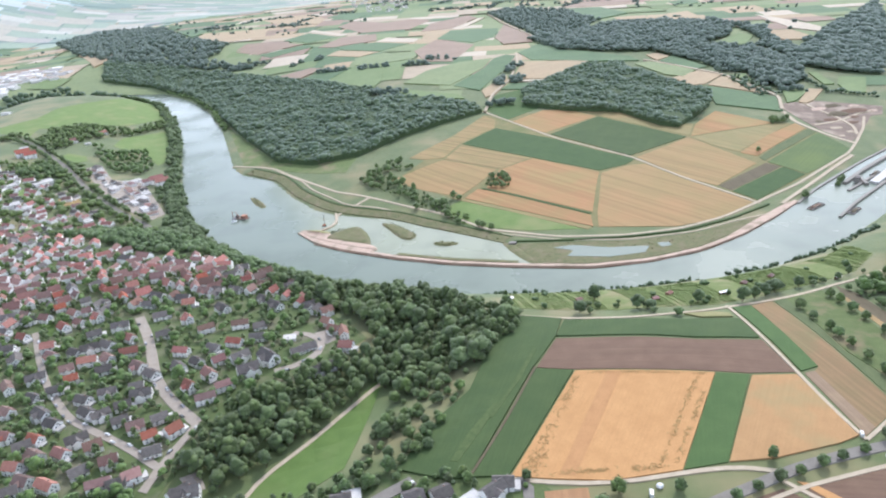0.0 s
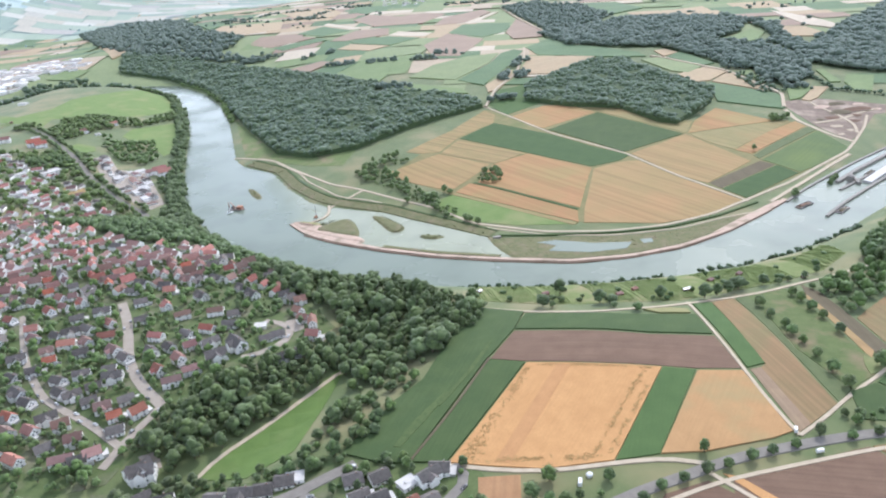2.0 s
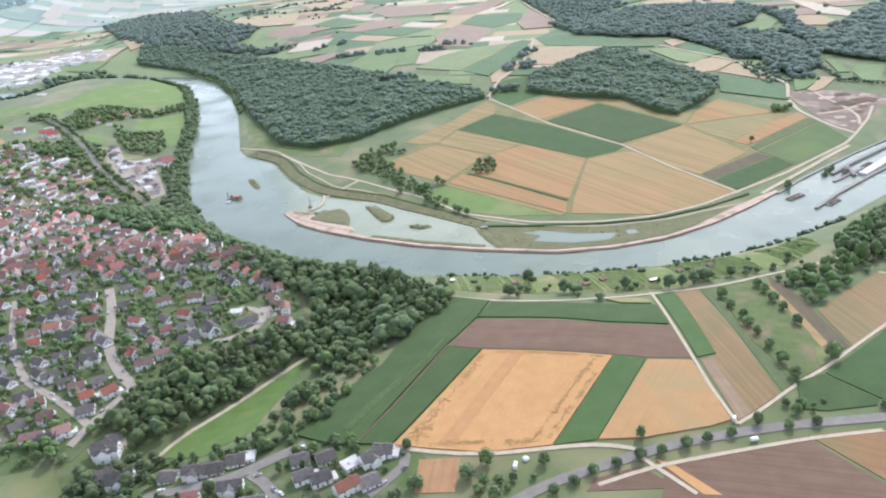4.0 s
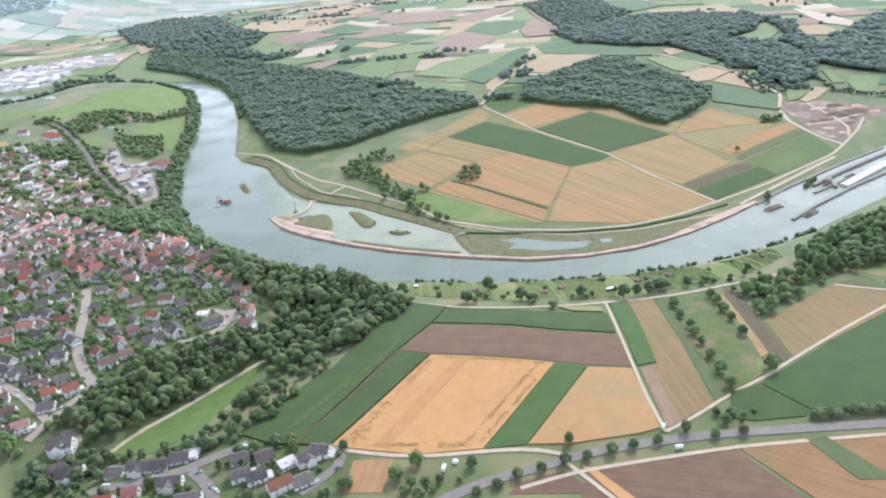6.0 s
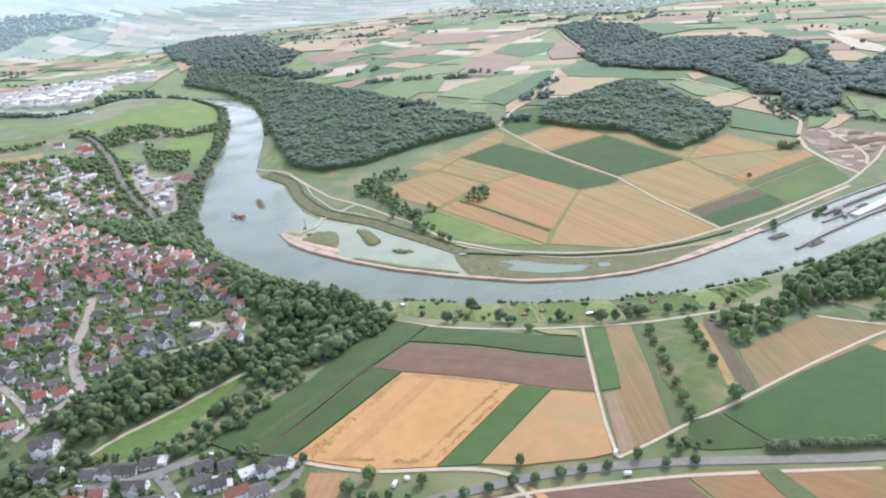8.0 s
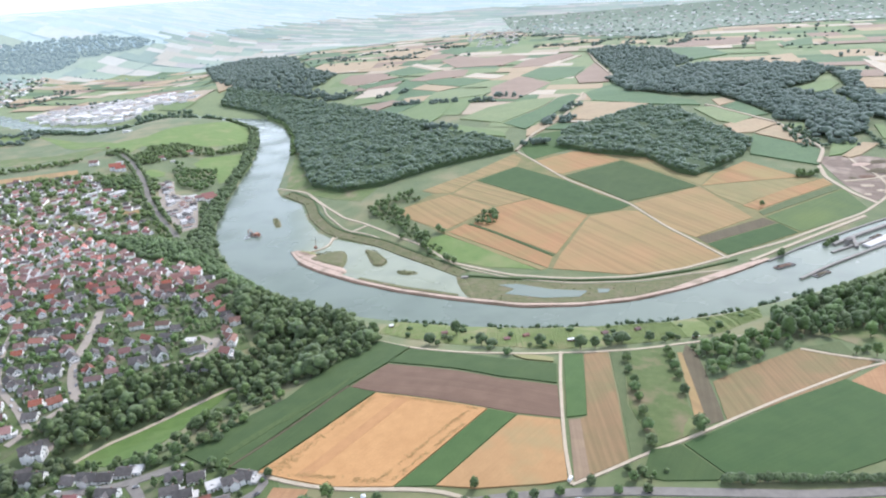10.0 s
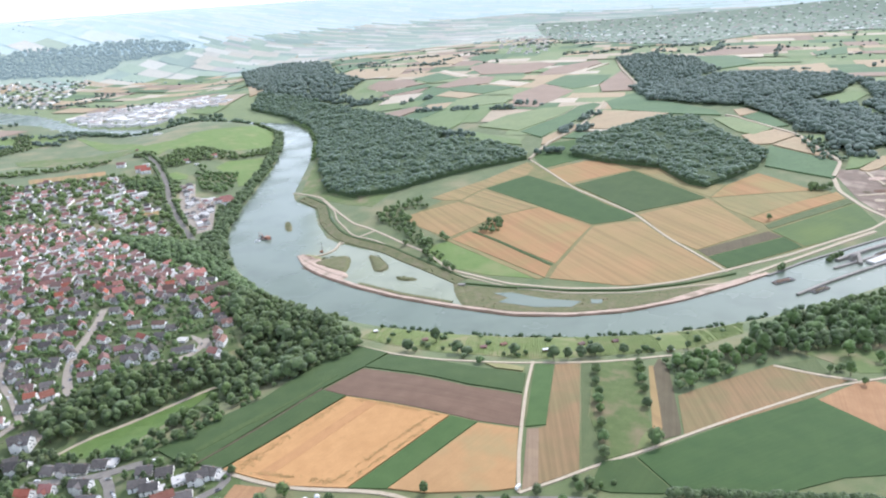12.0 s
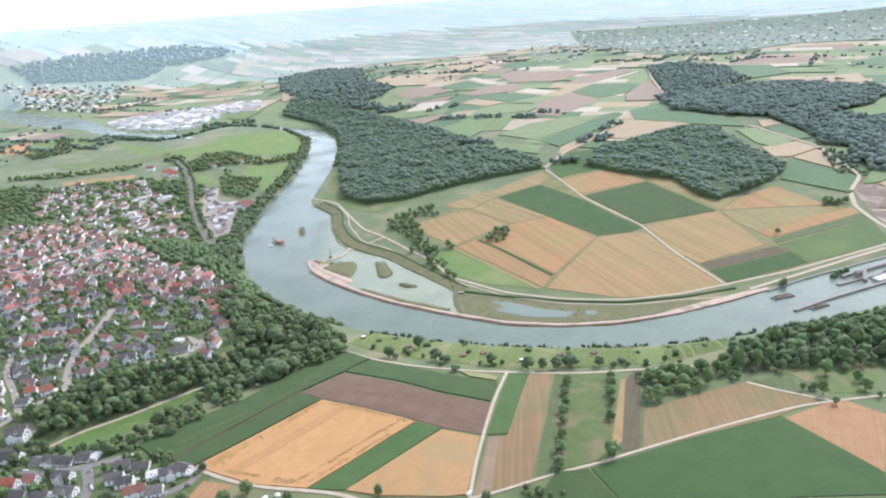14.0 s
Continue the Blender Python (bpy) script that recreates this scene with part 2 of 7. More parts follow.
def water(name, a, b, rough):
    m = stuff(name, a, b, 90, rough=rough, fine=60, bump=0, spec=0.5)
    n, l = m.node_tree.nodes, m.node_tree.links
    bsdf = n["Principled BSDF"]
    bsdf.inputs["IOR"].default_value = 1.33
    tex = n.new("ShaderNodeTexNoise")
    tex.inputs["Scale"].default_value, tex.inputs["Detail"].default_value = 0.5, 4
    l.new(n.new("ShaderNodeNewGeometry").outputs["Position"], tex.inputs["Vector"])
    bp = n.new("ShaderNodeBump")
    bp.inputs["Strength"].default_value, bp.inputs["Distance"].default_value = 0.12, 0.3
    wind = n.new("ShaderNodeTexNoise")
    wind.inputs["Scale"].default_value, wind.inputs["Detail"].default_value = 0.011, 5
    l.new(n["Geometry"].outputs["Position"], wind.inputs["Vector"])
    calm = n.new("ShaderNodeMapRange")
    calm.inputs["From Min"].default_value, calm.inputs["From Max"].default_value = 0.38, 0.66
    calm.inputs["To Min"].default_value, calm.inputs["To Max"].default_value = rough * 1.5, rough * 0.35
    l.new(wind.outputs["Fac"], calm.inputs["Value"])
    l.new(calm.outputs["Result"], bsdf.inputs["Roughness"])
    l.new(tex.outputs["Fac"], bp.inputs["Height"])
    l.new(bp.outputs["Normal"], bsdf.inputs["Normal"])
    return m


M["river"] = water("river_water", (0.152, 0.192, 0.148), (0.17, 0.208, 0.156), 0.22)
def tinted(m, deep):
    """Lets the water's own colour fade in with the attribute of its depth."""
    n, l = m.node_tree.nodes, m.node_tree.links
    sock = n["Principled BSDF"].inputs["Base Color"]
    src = sock.links[0].from_socket
    at, mix = n.new("ShaderNodeAttribute"), n.new("ShaderNodeMix")
    at.attribute_name, mix.data_type = "shallow", "RGBA"
    l.new(at.outputs["Fac"], mix.inputs["Factor"])
    mix.inputs["A"].default_value = (*deep, 1)
    l.new(src, mix.inputs["B"])
    l.new(mix.outputs["Result"], sock)
    return m


M["lagoon"] = water("shallow_water", (0.25, 0.278, 0.19), (0.28, 0.302, 0.205), 0.25)
tinted(M["lagoon"], (0.161, 0.2, 0.152))


# ---- the lie of the land ----
# banks of the river, downstream from the upper bend; metres
OUTER = [(-2600, 2950), (-1665, 2368), (-1367, 2245), (-1103, 2035), (-854, 1946), (-708, 2050), (-470, 1975), (-368, 1850), (-312, 1660), (-272, 1460), (-248, 1290), (-228, 1150), (-208, 1040), (-184, 960), (-155, 893), (-122, 835), (-82, 778), (-36, 728), (8, 690), (52, 662), (100, 637), (150, 617), (214, 598), (275, 588), (334, 586), (392, 590), (450, 604), (510, 628), (580, 662), (697, 730), (850, 815), (1050, 905), (1400, 1010), (2200, 1150)]
INNER = [(2200, 1290), (1400, 1140), (1050, 1030), (850, 935), (754, 882), (693, 846), (628, 806), (578, 768), (533, 738), (463, 700), (397, 674), (334, 666), (270, 669), (212, 690), (202, 756), (176, 782), (142, 818), (111, 848), (79, 886), (36, 913), (0, 936), (-23, 962), (-54, 1028), (-86, 1124), (-137, 1178), (-155, 1226), (-172, 1336), (-198, 1500), (-246, 1710), (-308, 1880), (-400, 2030), (-660, 2150), (-800, 2075), (-960, 2070), (-1155, 2147), (-1481, 2446), (-2500, 3150)]
WATER = np.array(OUTER + INNER, float)


PC = [59.0876, 2.7142, 0.9131, -0.6106, 0.7629, -0.2244, -0.0867, 0.0609, -0.1026]


def ramp(v, a, b):
    u = np.clip((v - a) / (b - a), 0, 1)
    return u * u * (3 - 2 * u)


def away(x, y, line, closed=False):
    """Distance from the points to a line of corners."""
    best = np.full(np.shape(x), 1e9)
    pts = list(line) + ([line[0]] if closed else [])
    for (ax, ay), (bx, by) in zip(pts, pts[1:]):
        dx, dy = bx - ax, by - ay
        u = np.clip(((x - ax) * dx + (y - ay) * dy) / (dx * dx + dy * dy), 0, 1)
        best = np.minimum(best, np.hypot(x - ax - u * dx, y - ay - u * dy))
    return best


def within(x, y, line):
    """Whether the points lie inside a closed line."""
    ins = np.zeros(np.shape(x), bool)
    pts = list(line)
    for (ax, ay), (bx, by) in zip(pts, pts[1:] + pts[:1]):
        if ay == by:
            continue
        ins ^= ((ay > y) != (by > y)) & (x < (bx - ax) * (y - ay) / (by - ay) + ax)
    return ins


SOUTH = OUTER + [(2200, -3000), (-5500, -3000), (-5500, 2900)]


def bumps(x, y):
    dip = away(x, y, [(-110, 320), (20, 430), (55, 500)])
    return 8 * np.exp(-(((x - 215) / 95) ** 2 + ((y - 395) / 80) ** 2)) - 13 * np.exp(-(dip / 42) ** 2)


def height(x, y):
    """Height of the ground over the river."""
    x, y = np.asarray(x, float), np.asarray(y, float)
    d = away(x, y, WATER, True)
    wet = within(x, y, WATER)
    south = within(x, y, SOUTH)
    # the plateau on the near side, its steep bank, and the low terrace upstream
    u, v = np.clip(x, -700, 900) / 100, np.clip(y, 100, 900) / 100
    top = PC[0] + PC[1] * u + PC[2] * v + PC[3] * u * u + PC[4] * u * v + PC[5] * v * v + PC[6] * u ** 3 + PC[7] * u * u * v + PC[8] * u * v * v
    top = np.clip(top, 35, 74) + bumps(x, y)
    low = 4 + 0.11 * np.maximum(0, -x - 290) * ramp(-x, 290, 420)
    low = np.minimum(low, 34 - 27 * ramp(-x, 640, 860) * ramp(y, 1300, 1600))
    step = ramp(y + 0.15 * x, 780, 930) * ramp(-x, -50, 150)
    near = top * (1 - step) + low * step
    near = near * (1 - np.exp(-d / (52 - 24 * step))) * ramp(d, -25, 30)
    # the inner side of the loop and the far country
    inner = 2.5 + 0.058 * np.maximum(0, y - 745) * (1 - 0.35 * ramp(x, 600, 900) * ramp(-y, -1250, -1000))
    inner = np.minimum(inner, 60 + 0.014 * np.maximum(0, y - 1900) * ramp(x, -400, 300))
    inner = inner * (0.1 + 0.9 * ramp(x, -1250, -350))
    rise = 1.5 + 0.14 * d
    k = 6.0
    inner = -k * np.log(np.exp(-inner / k) + np.exp(-rise / k))
    land = np.where(south, near, inner)
    # the wooded ridge far to the west
    land = land + 150 * np.exp(-(((x + 2750) / 700) ** 2 + ((y - 3500 + 0.25 * (x + 2750)) / 520) ** 2))
    land = np.maximum(land, 1.0 * np.minimum(1, d / 5) - 0.2)
    # far off the land climbs to the skyline
    s = ramp(np.hypot(x - 170, y + 40), 3700, 4850)
    land = land * (1 - s) + 318 * s
    return np.where(wet & (s < 0.02), np.maximum(-3.0, -0.35 * d), land)




def mesh_of(name, verts, faces, mats, smooth=False, slots=None):
    me = bpy.data.meshes.new(name)
    me.from_pydata([tuple(v) for v in verts], [], [tuple(f) for f in faces])
    for m in mats if isinstance(mats, (list, tuple)) else [mats]:
        me.materials.append(m)
    if slots is not None:
        me.polygons.foreach_set("material_index", slots)
    if smooth:
        me.polygons.foreach_set("use_smooth", [True] * len(me.polygons))
    me.update()
    return me


def tri_mesh(name, verts, tris, mats, slots=None, smooth=True):
    """A mesh from arrays of corners and triangles."""
    me = bpy.data.meshes.new(name)
    n = len(tris)
    me.vertices.add(len(verts))
    me.vertices.foreach_set("co", np.ascontiguousarray(verts, dtype=np.float32).ravel())
    me.loops.add(n * 3)
    me.loops.foreach_set("vertex_index", np.ascontiguousarray(tris, dtype=np.int32).ravel())
    me.polygons.add(n)
    me.polygons.foreach_set("loop_start", np.arange(0, n * 3, 3, dtype=np.int32))
    for m in mats:
        me.materials.append(m)
    if slots is not None:
        me.polygons.foreach_set("material_index", np.ascontiguousarray(slots, dtype=np.int32))
    me.polygons.foreach_set("use_smooth", np.full(n, smooth))
    me.update(calc_edges=True)
    me.validate()
    return me


def part(name, me, parent, label=""):
    ob = new(name, me)
    ob.parent = parent
    return tagged(ob, label)


def box(x0, y0, z0, x1, y1, z1, top=None):
    """Corners and faces of a box; top: how far its upper side is drawn in."""
    t = top or 0
    v = [(x0, y0, z0), (x1, y0, z0), (x1, y1, z0), (x0, y1, z0), (x0 + t, y0 + t, z1), (x1 - t, y0 + t, z1), (x1 - t, y1 - t, z1), (x0 + t, y1 - t, z1)]
    return v, [(3, 2, 1, 0), (4, 5, 6, 7), (0, 1, 5, 4), (1, 2, 6, 5), (2, 3, 7, 6), (3, 0, 4, 7)]


def joined(pieces):
    v, f = [], []
    for pv, pf in pieces:
        k = len(v)
        v += pv
        f += [tuple(i + k for i in q) for q in pf]
    return v, f


# ---- ground and water ----
gx = np.concatenate([np.linspace(-4900, -1000, 66)[:-1], np.linspace(-1000, -420, 49)[:-1], np.arange(-420, 860, 6.5), np.linspace(860, 1300, 23)[1:], np.linspace(1300, 4900, 60)[1:]])
gy = np.concatenate([np.linspace(-4700, 100, 34)[:-1], np.linspace(100, 230, 10)[:-1], np.arange(230, 1300, 6.5), np.linspace(1300, 2100, 60)[1:], np.linspace(2100, 4900, 90)[1:]])
GX, GY = np.meshgrid(gx, gy)
GZ = height(GX, GY)
nx, ny = len(gx), len(gy)
idx = np.arange(nx * ny).reshape(ny, nx)
quads = np.stack([idx[:-1, :-1], idx[:-1, 1:], idx[1:, 1:], idx[1:, :-1]], -1).reshape(-1, 4)


def high(x, y):
    """Height of the ground sheet at one spot."""
    i = min(max(int(np.searchsorted(gx, x)) - 1, 0), nx - 2)
    j = min(max(int(np.searchsorted(gy, y)) - 1, 0), ny - 2)
    u, w = (x - gx[i]) / (gx[i + 1] - gx[i]), (y - gy[j]) / (gy[j + 1] - gy[j])
    return float((GZ[j, i] * (1 - u) + GZ[j, i + 1] * u) * (1 - w) + (GZ[j + 1, i] * (1 - u) + GZ[j + 1, i + 1] * u) * w)


mid = np.stack([(GX[:-1, :-1] + GX[1:, 1:]) / 2, (GY[:-1, :-1] + GY[1:, 1:]) / 2], -1).reshape(-1, 2)
reach = np.hypot(mid[:, 0] - 170, mid[:, 1])
# with distance the ground takes paler, then glowing materials that imitate haze
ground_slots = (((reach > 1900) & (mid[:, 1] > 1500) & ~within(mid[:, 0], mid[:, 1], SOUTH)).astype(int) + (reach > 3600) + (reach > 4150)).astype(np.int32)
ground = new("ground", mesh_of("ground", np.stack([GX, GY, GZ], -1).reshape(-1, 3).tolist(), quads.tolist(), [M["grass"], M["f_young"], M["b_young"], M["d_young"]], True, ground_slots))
tagged(ground, "rolling grassy farmland round a river loop", "ground", kind="structure")
river = new("water", mesh_of("water", [(-2700, 560, 0), (2300, 560, 0), (2300, 1320, 0), (300, 1320, 0), (-400, 2300, 0), (-2700, 3250, 0)], [(0, 1, 2, 3, 4, 5)], M["river"]))
tagged(river, "calm grey-green river water in a wide bend", "river", kind="structure")


def drape(poly, cell=14.0, lift=0.4, skirt=True):
    """A sheet over the ground within the corners, cut at even steps."""
    bm = bmesh.new()
    bm.faces.new([bm.verts.new((x, y, 0)) for x, y in poly])
    bm.normal_update()
    if bm.faces[:][0].normal.z < 0:
        bmesh.ops.reverse_faces(bm, faces=bm.faces[:])
    for axis in (0, 1):
        lo, hi = min(p[axis] for p in poly), max(p[axis] for p in poly)
        for k in range(int(lo // cell) + 1, int(hi // cell) + 1):
            co, no = [0, 0, 0], [0, 0, 0]
            co[axis], no[axis] = k * cell, 1
            bmesh.ops.bisect_plane(bm, geom=bm.verts[:] + bm.edges[:] + bm.faces[:], plane_co=co, plane_no=no)
    bmesh.ops.triangulate(bm, faces=[f for f in bm.faces if len(f.verts) > 4])
    vs = bm.verts[:]
    hz = height([v.co.x for v in vs], [v.co.y for v in vs])
    for v, z in zip(vs, hz):
        v.co.z = z + lift
    if skirt:
        rim = [e for e in bm.edges if e.is_boundary]
        got = bmesh.ops.extrude_edge_only(bm, edges=rim)
        for v in got["geom"]:
            if isinstance(v, bmesh.types.BMVert):
                v.co.z -= lift + 0.5
    return bm


def done(bm, name, mats, smooth=False):
    me = bpy.data.meshes.new(name)
    bm.to_mesh(me)
    bm.free()
    for m in mats if isinstance(mats, (list, tuple)) else [mats]:
        me.materials.append(m)
    if smooth:
        me.polygons.foreach_set("use_smooth", [True] * len(me.polygons))
    return me


TAKEN = []


def field(corners, mat, label, lift=0.45, cell=16.0):
    ob = new("field", done(drape(corners, cell, lift), "field", M[mat]))
    TAKEN.append(corners)
    return tagged(ob, label, "field", "farm fields", "structure")


def far_field(corners, mat, label):
    """A field of the open country, over the patchwork."""
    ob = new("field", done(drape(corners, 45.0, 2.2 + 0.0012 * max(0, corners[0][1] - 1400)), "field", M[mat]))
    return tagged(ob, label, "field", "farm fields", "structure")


def ribbon(line, width, lift=0.6, step=10.0):
    """Verts and faces of a strip along a line of corners, laid on the ground."""
    pts = []
    for (ax, ay), (bx, by) in zip(line, line[1:]):
        n = max(1, int(math.hypot(bx - ax, by - ay) / step))
        pts += [(ax + (bx - ax) * k / n, ay + (by - ay) * k / n) for k in range(n)]
    pts.append(line[-1])
    for _ in range(2):
        pts = [pts[0]] + [tuple((p[i] + 2 * q[i] + r[i]) / 4 for i in (0, 1)) for p, q, r in zip(pts, pts[1:], pts[2:])] + [pts[-1]]
    side = []
    for k, (x, y) in enumerate(pts):
        ax, ay = pts[max(0, k - 1)]
        bx, by = pts[min(len(pts) - 1, k + 1)]
        s = math.hypot(bx - ax, by - ay) or 1
        side.append((-(by - ay) / s * width / 2, (bx - ax) / s * width / 2))
    v, f = [], []
    for (x, y), (ox, oy) in zip(pts, side):
        k = len(v)
        za, zb = high(x + ox, y + oy), high(x - ox, y - oy)
        v += [(x + ox * 1.15, y + oy * 1.15, za - 0.6), (x + ox, y + oy, za + lift), (x - ox, y - oy, zb + lift), (x - ox * 1.15, y - oy * 1.15, zb - 0.6)]
        if k:
            f += [(k - 4 + i, k + i, k + i + 1, k - 3 + i) for i in range(3)]
    return v, f


def road(line, width, mat, label, name="road", lift=0.65):
    v, f = ribbon(line, width, lift)
    ob = new(name, mesh_of(name, v, f, M[mat]))
    bm = bmesh.new()
    bm.from_mesh(ob.data)
    bmesh.ops.recalc_face_normals(bm, faces=bm.faces)
    bm.to_mesh(ob.data)
    bm.free()
    return tagged(ob, label, "road", kind="structure")


# ---- fields ----
field([(132, 490), (162, 468), (147, 439), (127, 413), (119, 404), (54, 313), (39, 317), (16, 333), (51, 377), (73, 396), (104, 455)], "maize", "dark green maize field beside the wooded strip", 1.4)
field([(121, 402), (143, 390), (76, 308), (56, 313)], "maize", "narrow dark green crop field beside ripe wheat", 1.2)
field([(163, 465), (208, 445), (242, 430), (281, 421), (278, 390), (236, 400), (201, 417), (148, 440)], "maize", "dark green crop strip along the vineyard edge", 1.0)
field([(147, 437), (200, 414), (236, 397), (278, 387), (276, 347), (247, 352), (227, 359), (192, 372), (143, 392), (122, 404), (128, 412)], "soil", "bare reddish-brown ploughed field", 0.3)
field([(144, 389), (191, 370), (226, 357), (167, 285), (128, 288), (97, 299), (77, 307)], "wheat", "large ripe golden wheat field with tramlines", 0.9)
field([(227, 357), (246, 350), (193, 284), (168, 285)], "beet", "bright green crop strip between wheat fields", 0.7)
field([(247, 349), (275, 344), (273, 285), (259, 282), (218, 280), (194, 284)], "dullwheat", "ripe golden wheat field beside a farm track", 0.9)
field([(289, 442), (304, 442), (294, 350), (280, 347)], "beet", "narrow green crop strip beside a farm track", 0.8)
field([(305, 442), (325, 447), (313, 303), (287, 289), (289, 346), (294, 349)], "stubble", "long tan stubble strip with faint rows", 0.3)
field([(326, 447), (338, 450), (324, 363), (330, 314), (315, 304)], "olive", "olive green strip under a row of trees", 0.4)
field([(338, 450), (374, 459), (374, 431), (366, 366), (366, 344), (355, 326), (331, 315), (325, 363)], "worn", "green orchard meadow with worn patches", 0.3)
field([(379, 443), (383, 443), (373, 351), (365, 342)], "barley", "narrow dry tan grass strip", 0.3)
field([(390, 459), (394, 441), (386, 356), (384, 344), (371, 338), (373, 351), (382, 439)], "darksoil", "narrow strip of dark brown earth", 0.3)
field([(392, 394), (404, 402), (477, 447), (507, 427), (525, 425), (489, 397), (434, 367), (386, 343)], "stubble", "brown and green half-grown field beside the track", 0.35)
field([(490, 393), (528, 420), (543, 424), (564, 409), (536, 337)], "russet", "tan harvested field with pale wheel tracks", 0.4)
field([(482, 448), (513, 458), (513, 434), (508, 430)], "olive", "small dark green field by the wood", 0.4)
field([(509, 468), (536, 489), (596, 491), (566, 440), (538, 436)], "meadow", "green orchard meadow with scattered trees", 0.3)
field([(91, 291), (114, 287), (108, 261), (86, 265)], "russet", "small tan field beside the houses", 0.4)
field([(183, 255), (209, 259), (223, 240), (176, 247)], "soil", "small brown field beside the main road", 0.3)
field([(-77, 351), (-42, 335), (-14, 350), (19, 447), (11, 443), (-22, 402), (-62, 367)], "lawn", "bright green meadow strip along a path", 0.3)
field([(96, 1012), (180, 1110), (292, 1268), (440, 1240), (540, 1130), (620, 1092), (757, 1062), (780, 1008), (772, 930), (650, 850), (532, 786), (440, 750), (312, 769), (172, 903)], "verge", "dry grassy margins between the fields of the loop", 0.12)
field([(88, 1012), (177, 1066), (244, 997), (206, 952), (172, 919), (126, 964)], "barley", "pinkish tan field with faint rows", 0.4)
field([(180, 1067), (219, 1121), (306, 1026), (251, 997)], "striped", "yellow-green striped field", 0.4)
field([(248, 993), (308, 1023), (381, 937), (370, 917), (322, 812), (245, 898), (213, 932)], "orange", "large tan field with darker rows", 0.5)
field([(202, 935), (230, 907), (316, 803), (307, 771), (178, 911)], "orange", "long tan strip beside a hedge", 0.5)
field([(175, 910), (306, 769), (298, 766), (171, 907)], "palegreen", "long pale green strip of half-ripe crop", 0.4)
field([(143, 888), (171, 905), (238, 833), (294, 769), (233, 787), (177, 820), (159, 838)], "bright", "bright green meadow wedge by the river road", 0.3)
field([(221, 1126), (293, 1188), (370, 1096), (410, 1027), (451, 971), (429, 954), (383, 943), (309, 1028)], "crop", "blue-green crop field beside the straight road", 0.6)
field([(370, 1123), (478, 1188), (566, 1038), (449, 986), (415, 1047)], "maize", "dark green square crop field on the slope", 0.9)
field([(331, 1215), (401, 1261), (446, 1248), (476, 1192), (366, 1136), (356, 1145)], "orange", "pinkish tan field under the round wood", 0.4)
field([(128, 1093), (216, 1174), (292, 1269), (304, 1233), (292, 1192), (218, 1130), (179, 1073), (147, 1077)], "striped", "tan strip of stubble along the forest edge", 0.4)
field([(482, 1191), (452, 1242), (505, 1234), (559, 1126), (563, 1100), (607, 1092), (573, 1042)], "palegreen", "pale half-ripe field under the round wood", 0.4)
field([(456, 977), (569, 1035), (605, 904), (510, 843), (481, 885)], "barley", "large tan field with faint tracks", 0.5)
field([(383, 934), (435, 950), (455, 946), (479, 877), (527, 779), (466, 750), (401, 743), (313, 768), (325, 803)], "barley", "large tan field with curved rows by the river road", 0.5)
field([(574, 1034), (735, 1058), (760, 1055), (607, 953), (586, 989)], "palegreen", "pale greenish field of half-ripe grain", 0.4)
field([(607, 950), (697, 1014), (767, 1054), (770, 1029), (622, 930)], "orange", "long orange strip of ripe grain", 0.6)
field([(621, 923), (673, 962), (772, 1026), (776, 1010), (622, 910)], "olive", "dark green weedy strip", 0.6)
field([(511, 843), (619, 902), (632, 885), (519, 823)], "darksoil", "dark brown strip of bare earth", 0.3)
field([(519, 821), (633, 883), (647, 852), (535, 788)], "crop", "green crop field beside the river road", 0.6)
field([(623, 905), (777, 1007), (776, 929), (751, 909), (651, 854)], "lightcrop", "blue-green crop field near the lock", 0.5)
field([(612, 1094), (678, 1150), (737, 1063), (575, 1039)], "orange", "pinkish tan field beside the round wood", 0.4)
field([(304, 1320), (348, 1396), (418, 1421), (380, 1331), (400, 1279), (321, 1224)], "beet", "green field corner at the forest tip", 0.5)
field([(-138, 1222), (-190, 1529), (-92, 1225), (-25, 1163), (53, 1151), (26, 1081), (-22, 1109)], "meadow", "narrow green meadow between forest and river", 0.2)
field([(795, 1130), (809, 1158), (878, 1154), (969, 1102), (940, 1065), (914, 1061), (829, 978), (797, 956), (786, 1020)], "pit", "bare pinkish gravel pit ground", 0.3)
field([(-1038, 1935), (-782, 1757), (-650, 1616), (-600, 1675), (-585, 1769), (-520, 1843), (-450, 1930), (-410, 1900), (-365, 1835), (-327, 1704), (-399, 1596), (-560, 1562), (-558, 1500), (-771, 1653)], "bright", "wide light green meadow inside the upper bend", 0.3)
field([(-392, 1429), (-388, 1489), (-303, 1577), (-268, 1497), (-262, 1350), (-289, 1288), (-333, 1390), (-356, 1386)], "bright", "light green meadow by the river bank", 0.3)
field([(-1402, 1901), (-1334, 1967), (-1214, 1782), (-1296, 1772)], "wheat", "orange field of ripe grain", 0.5)
field([(-747, 1300), (-601, 1348), (-580, 1310), (-720, 1264)], "barley", "tan field at the village edge", 0.4)
field([(-1313, 1946), (-1272, 2021), (-1142, 1809), (-1192, 1763)], "bright", "green meadow among hedges", 0.3)
field([(351, 318), (382, 336), (430, 365), (488, 396), (536, 337), (530, 315), (472, 304), (427, 285), (397, 285), (368, 288)], "crop", "wide green crop field along the hedge", 0.6)
field([(328, 312), (349, 317), (366, 288), (361, 283), (330, 283), (318, 287)], "maize", "small dark green crop corner by the track", 0.7)
field([(222,257),(306,265),(330,212),(345,120),(205,150),(212,235)], "soil", "wide brown ploughed field beyond the main road", 0.3)
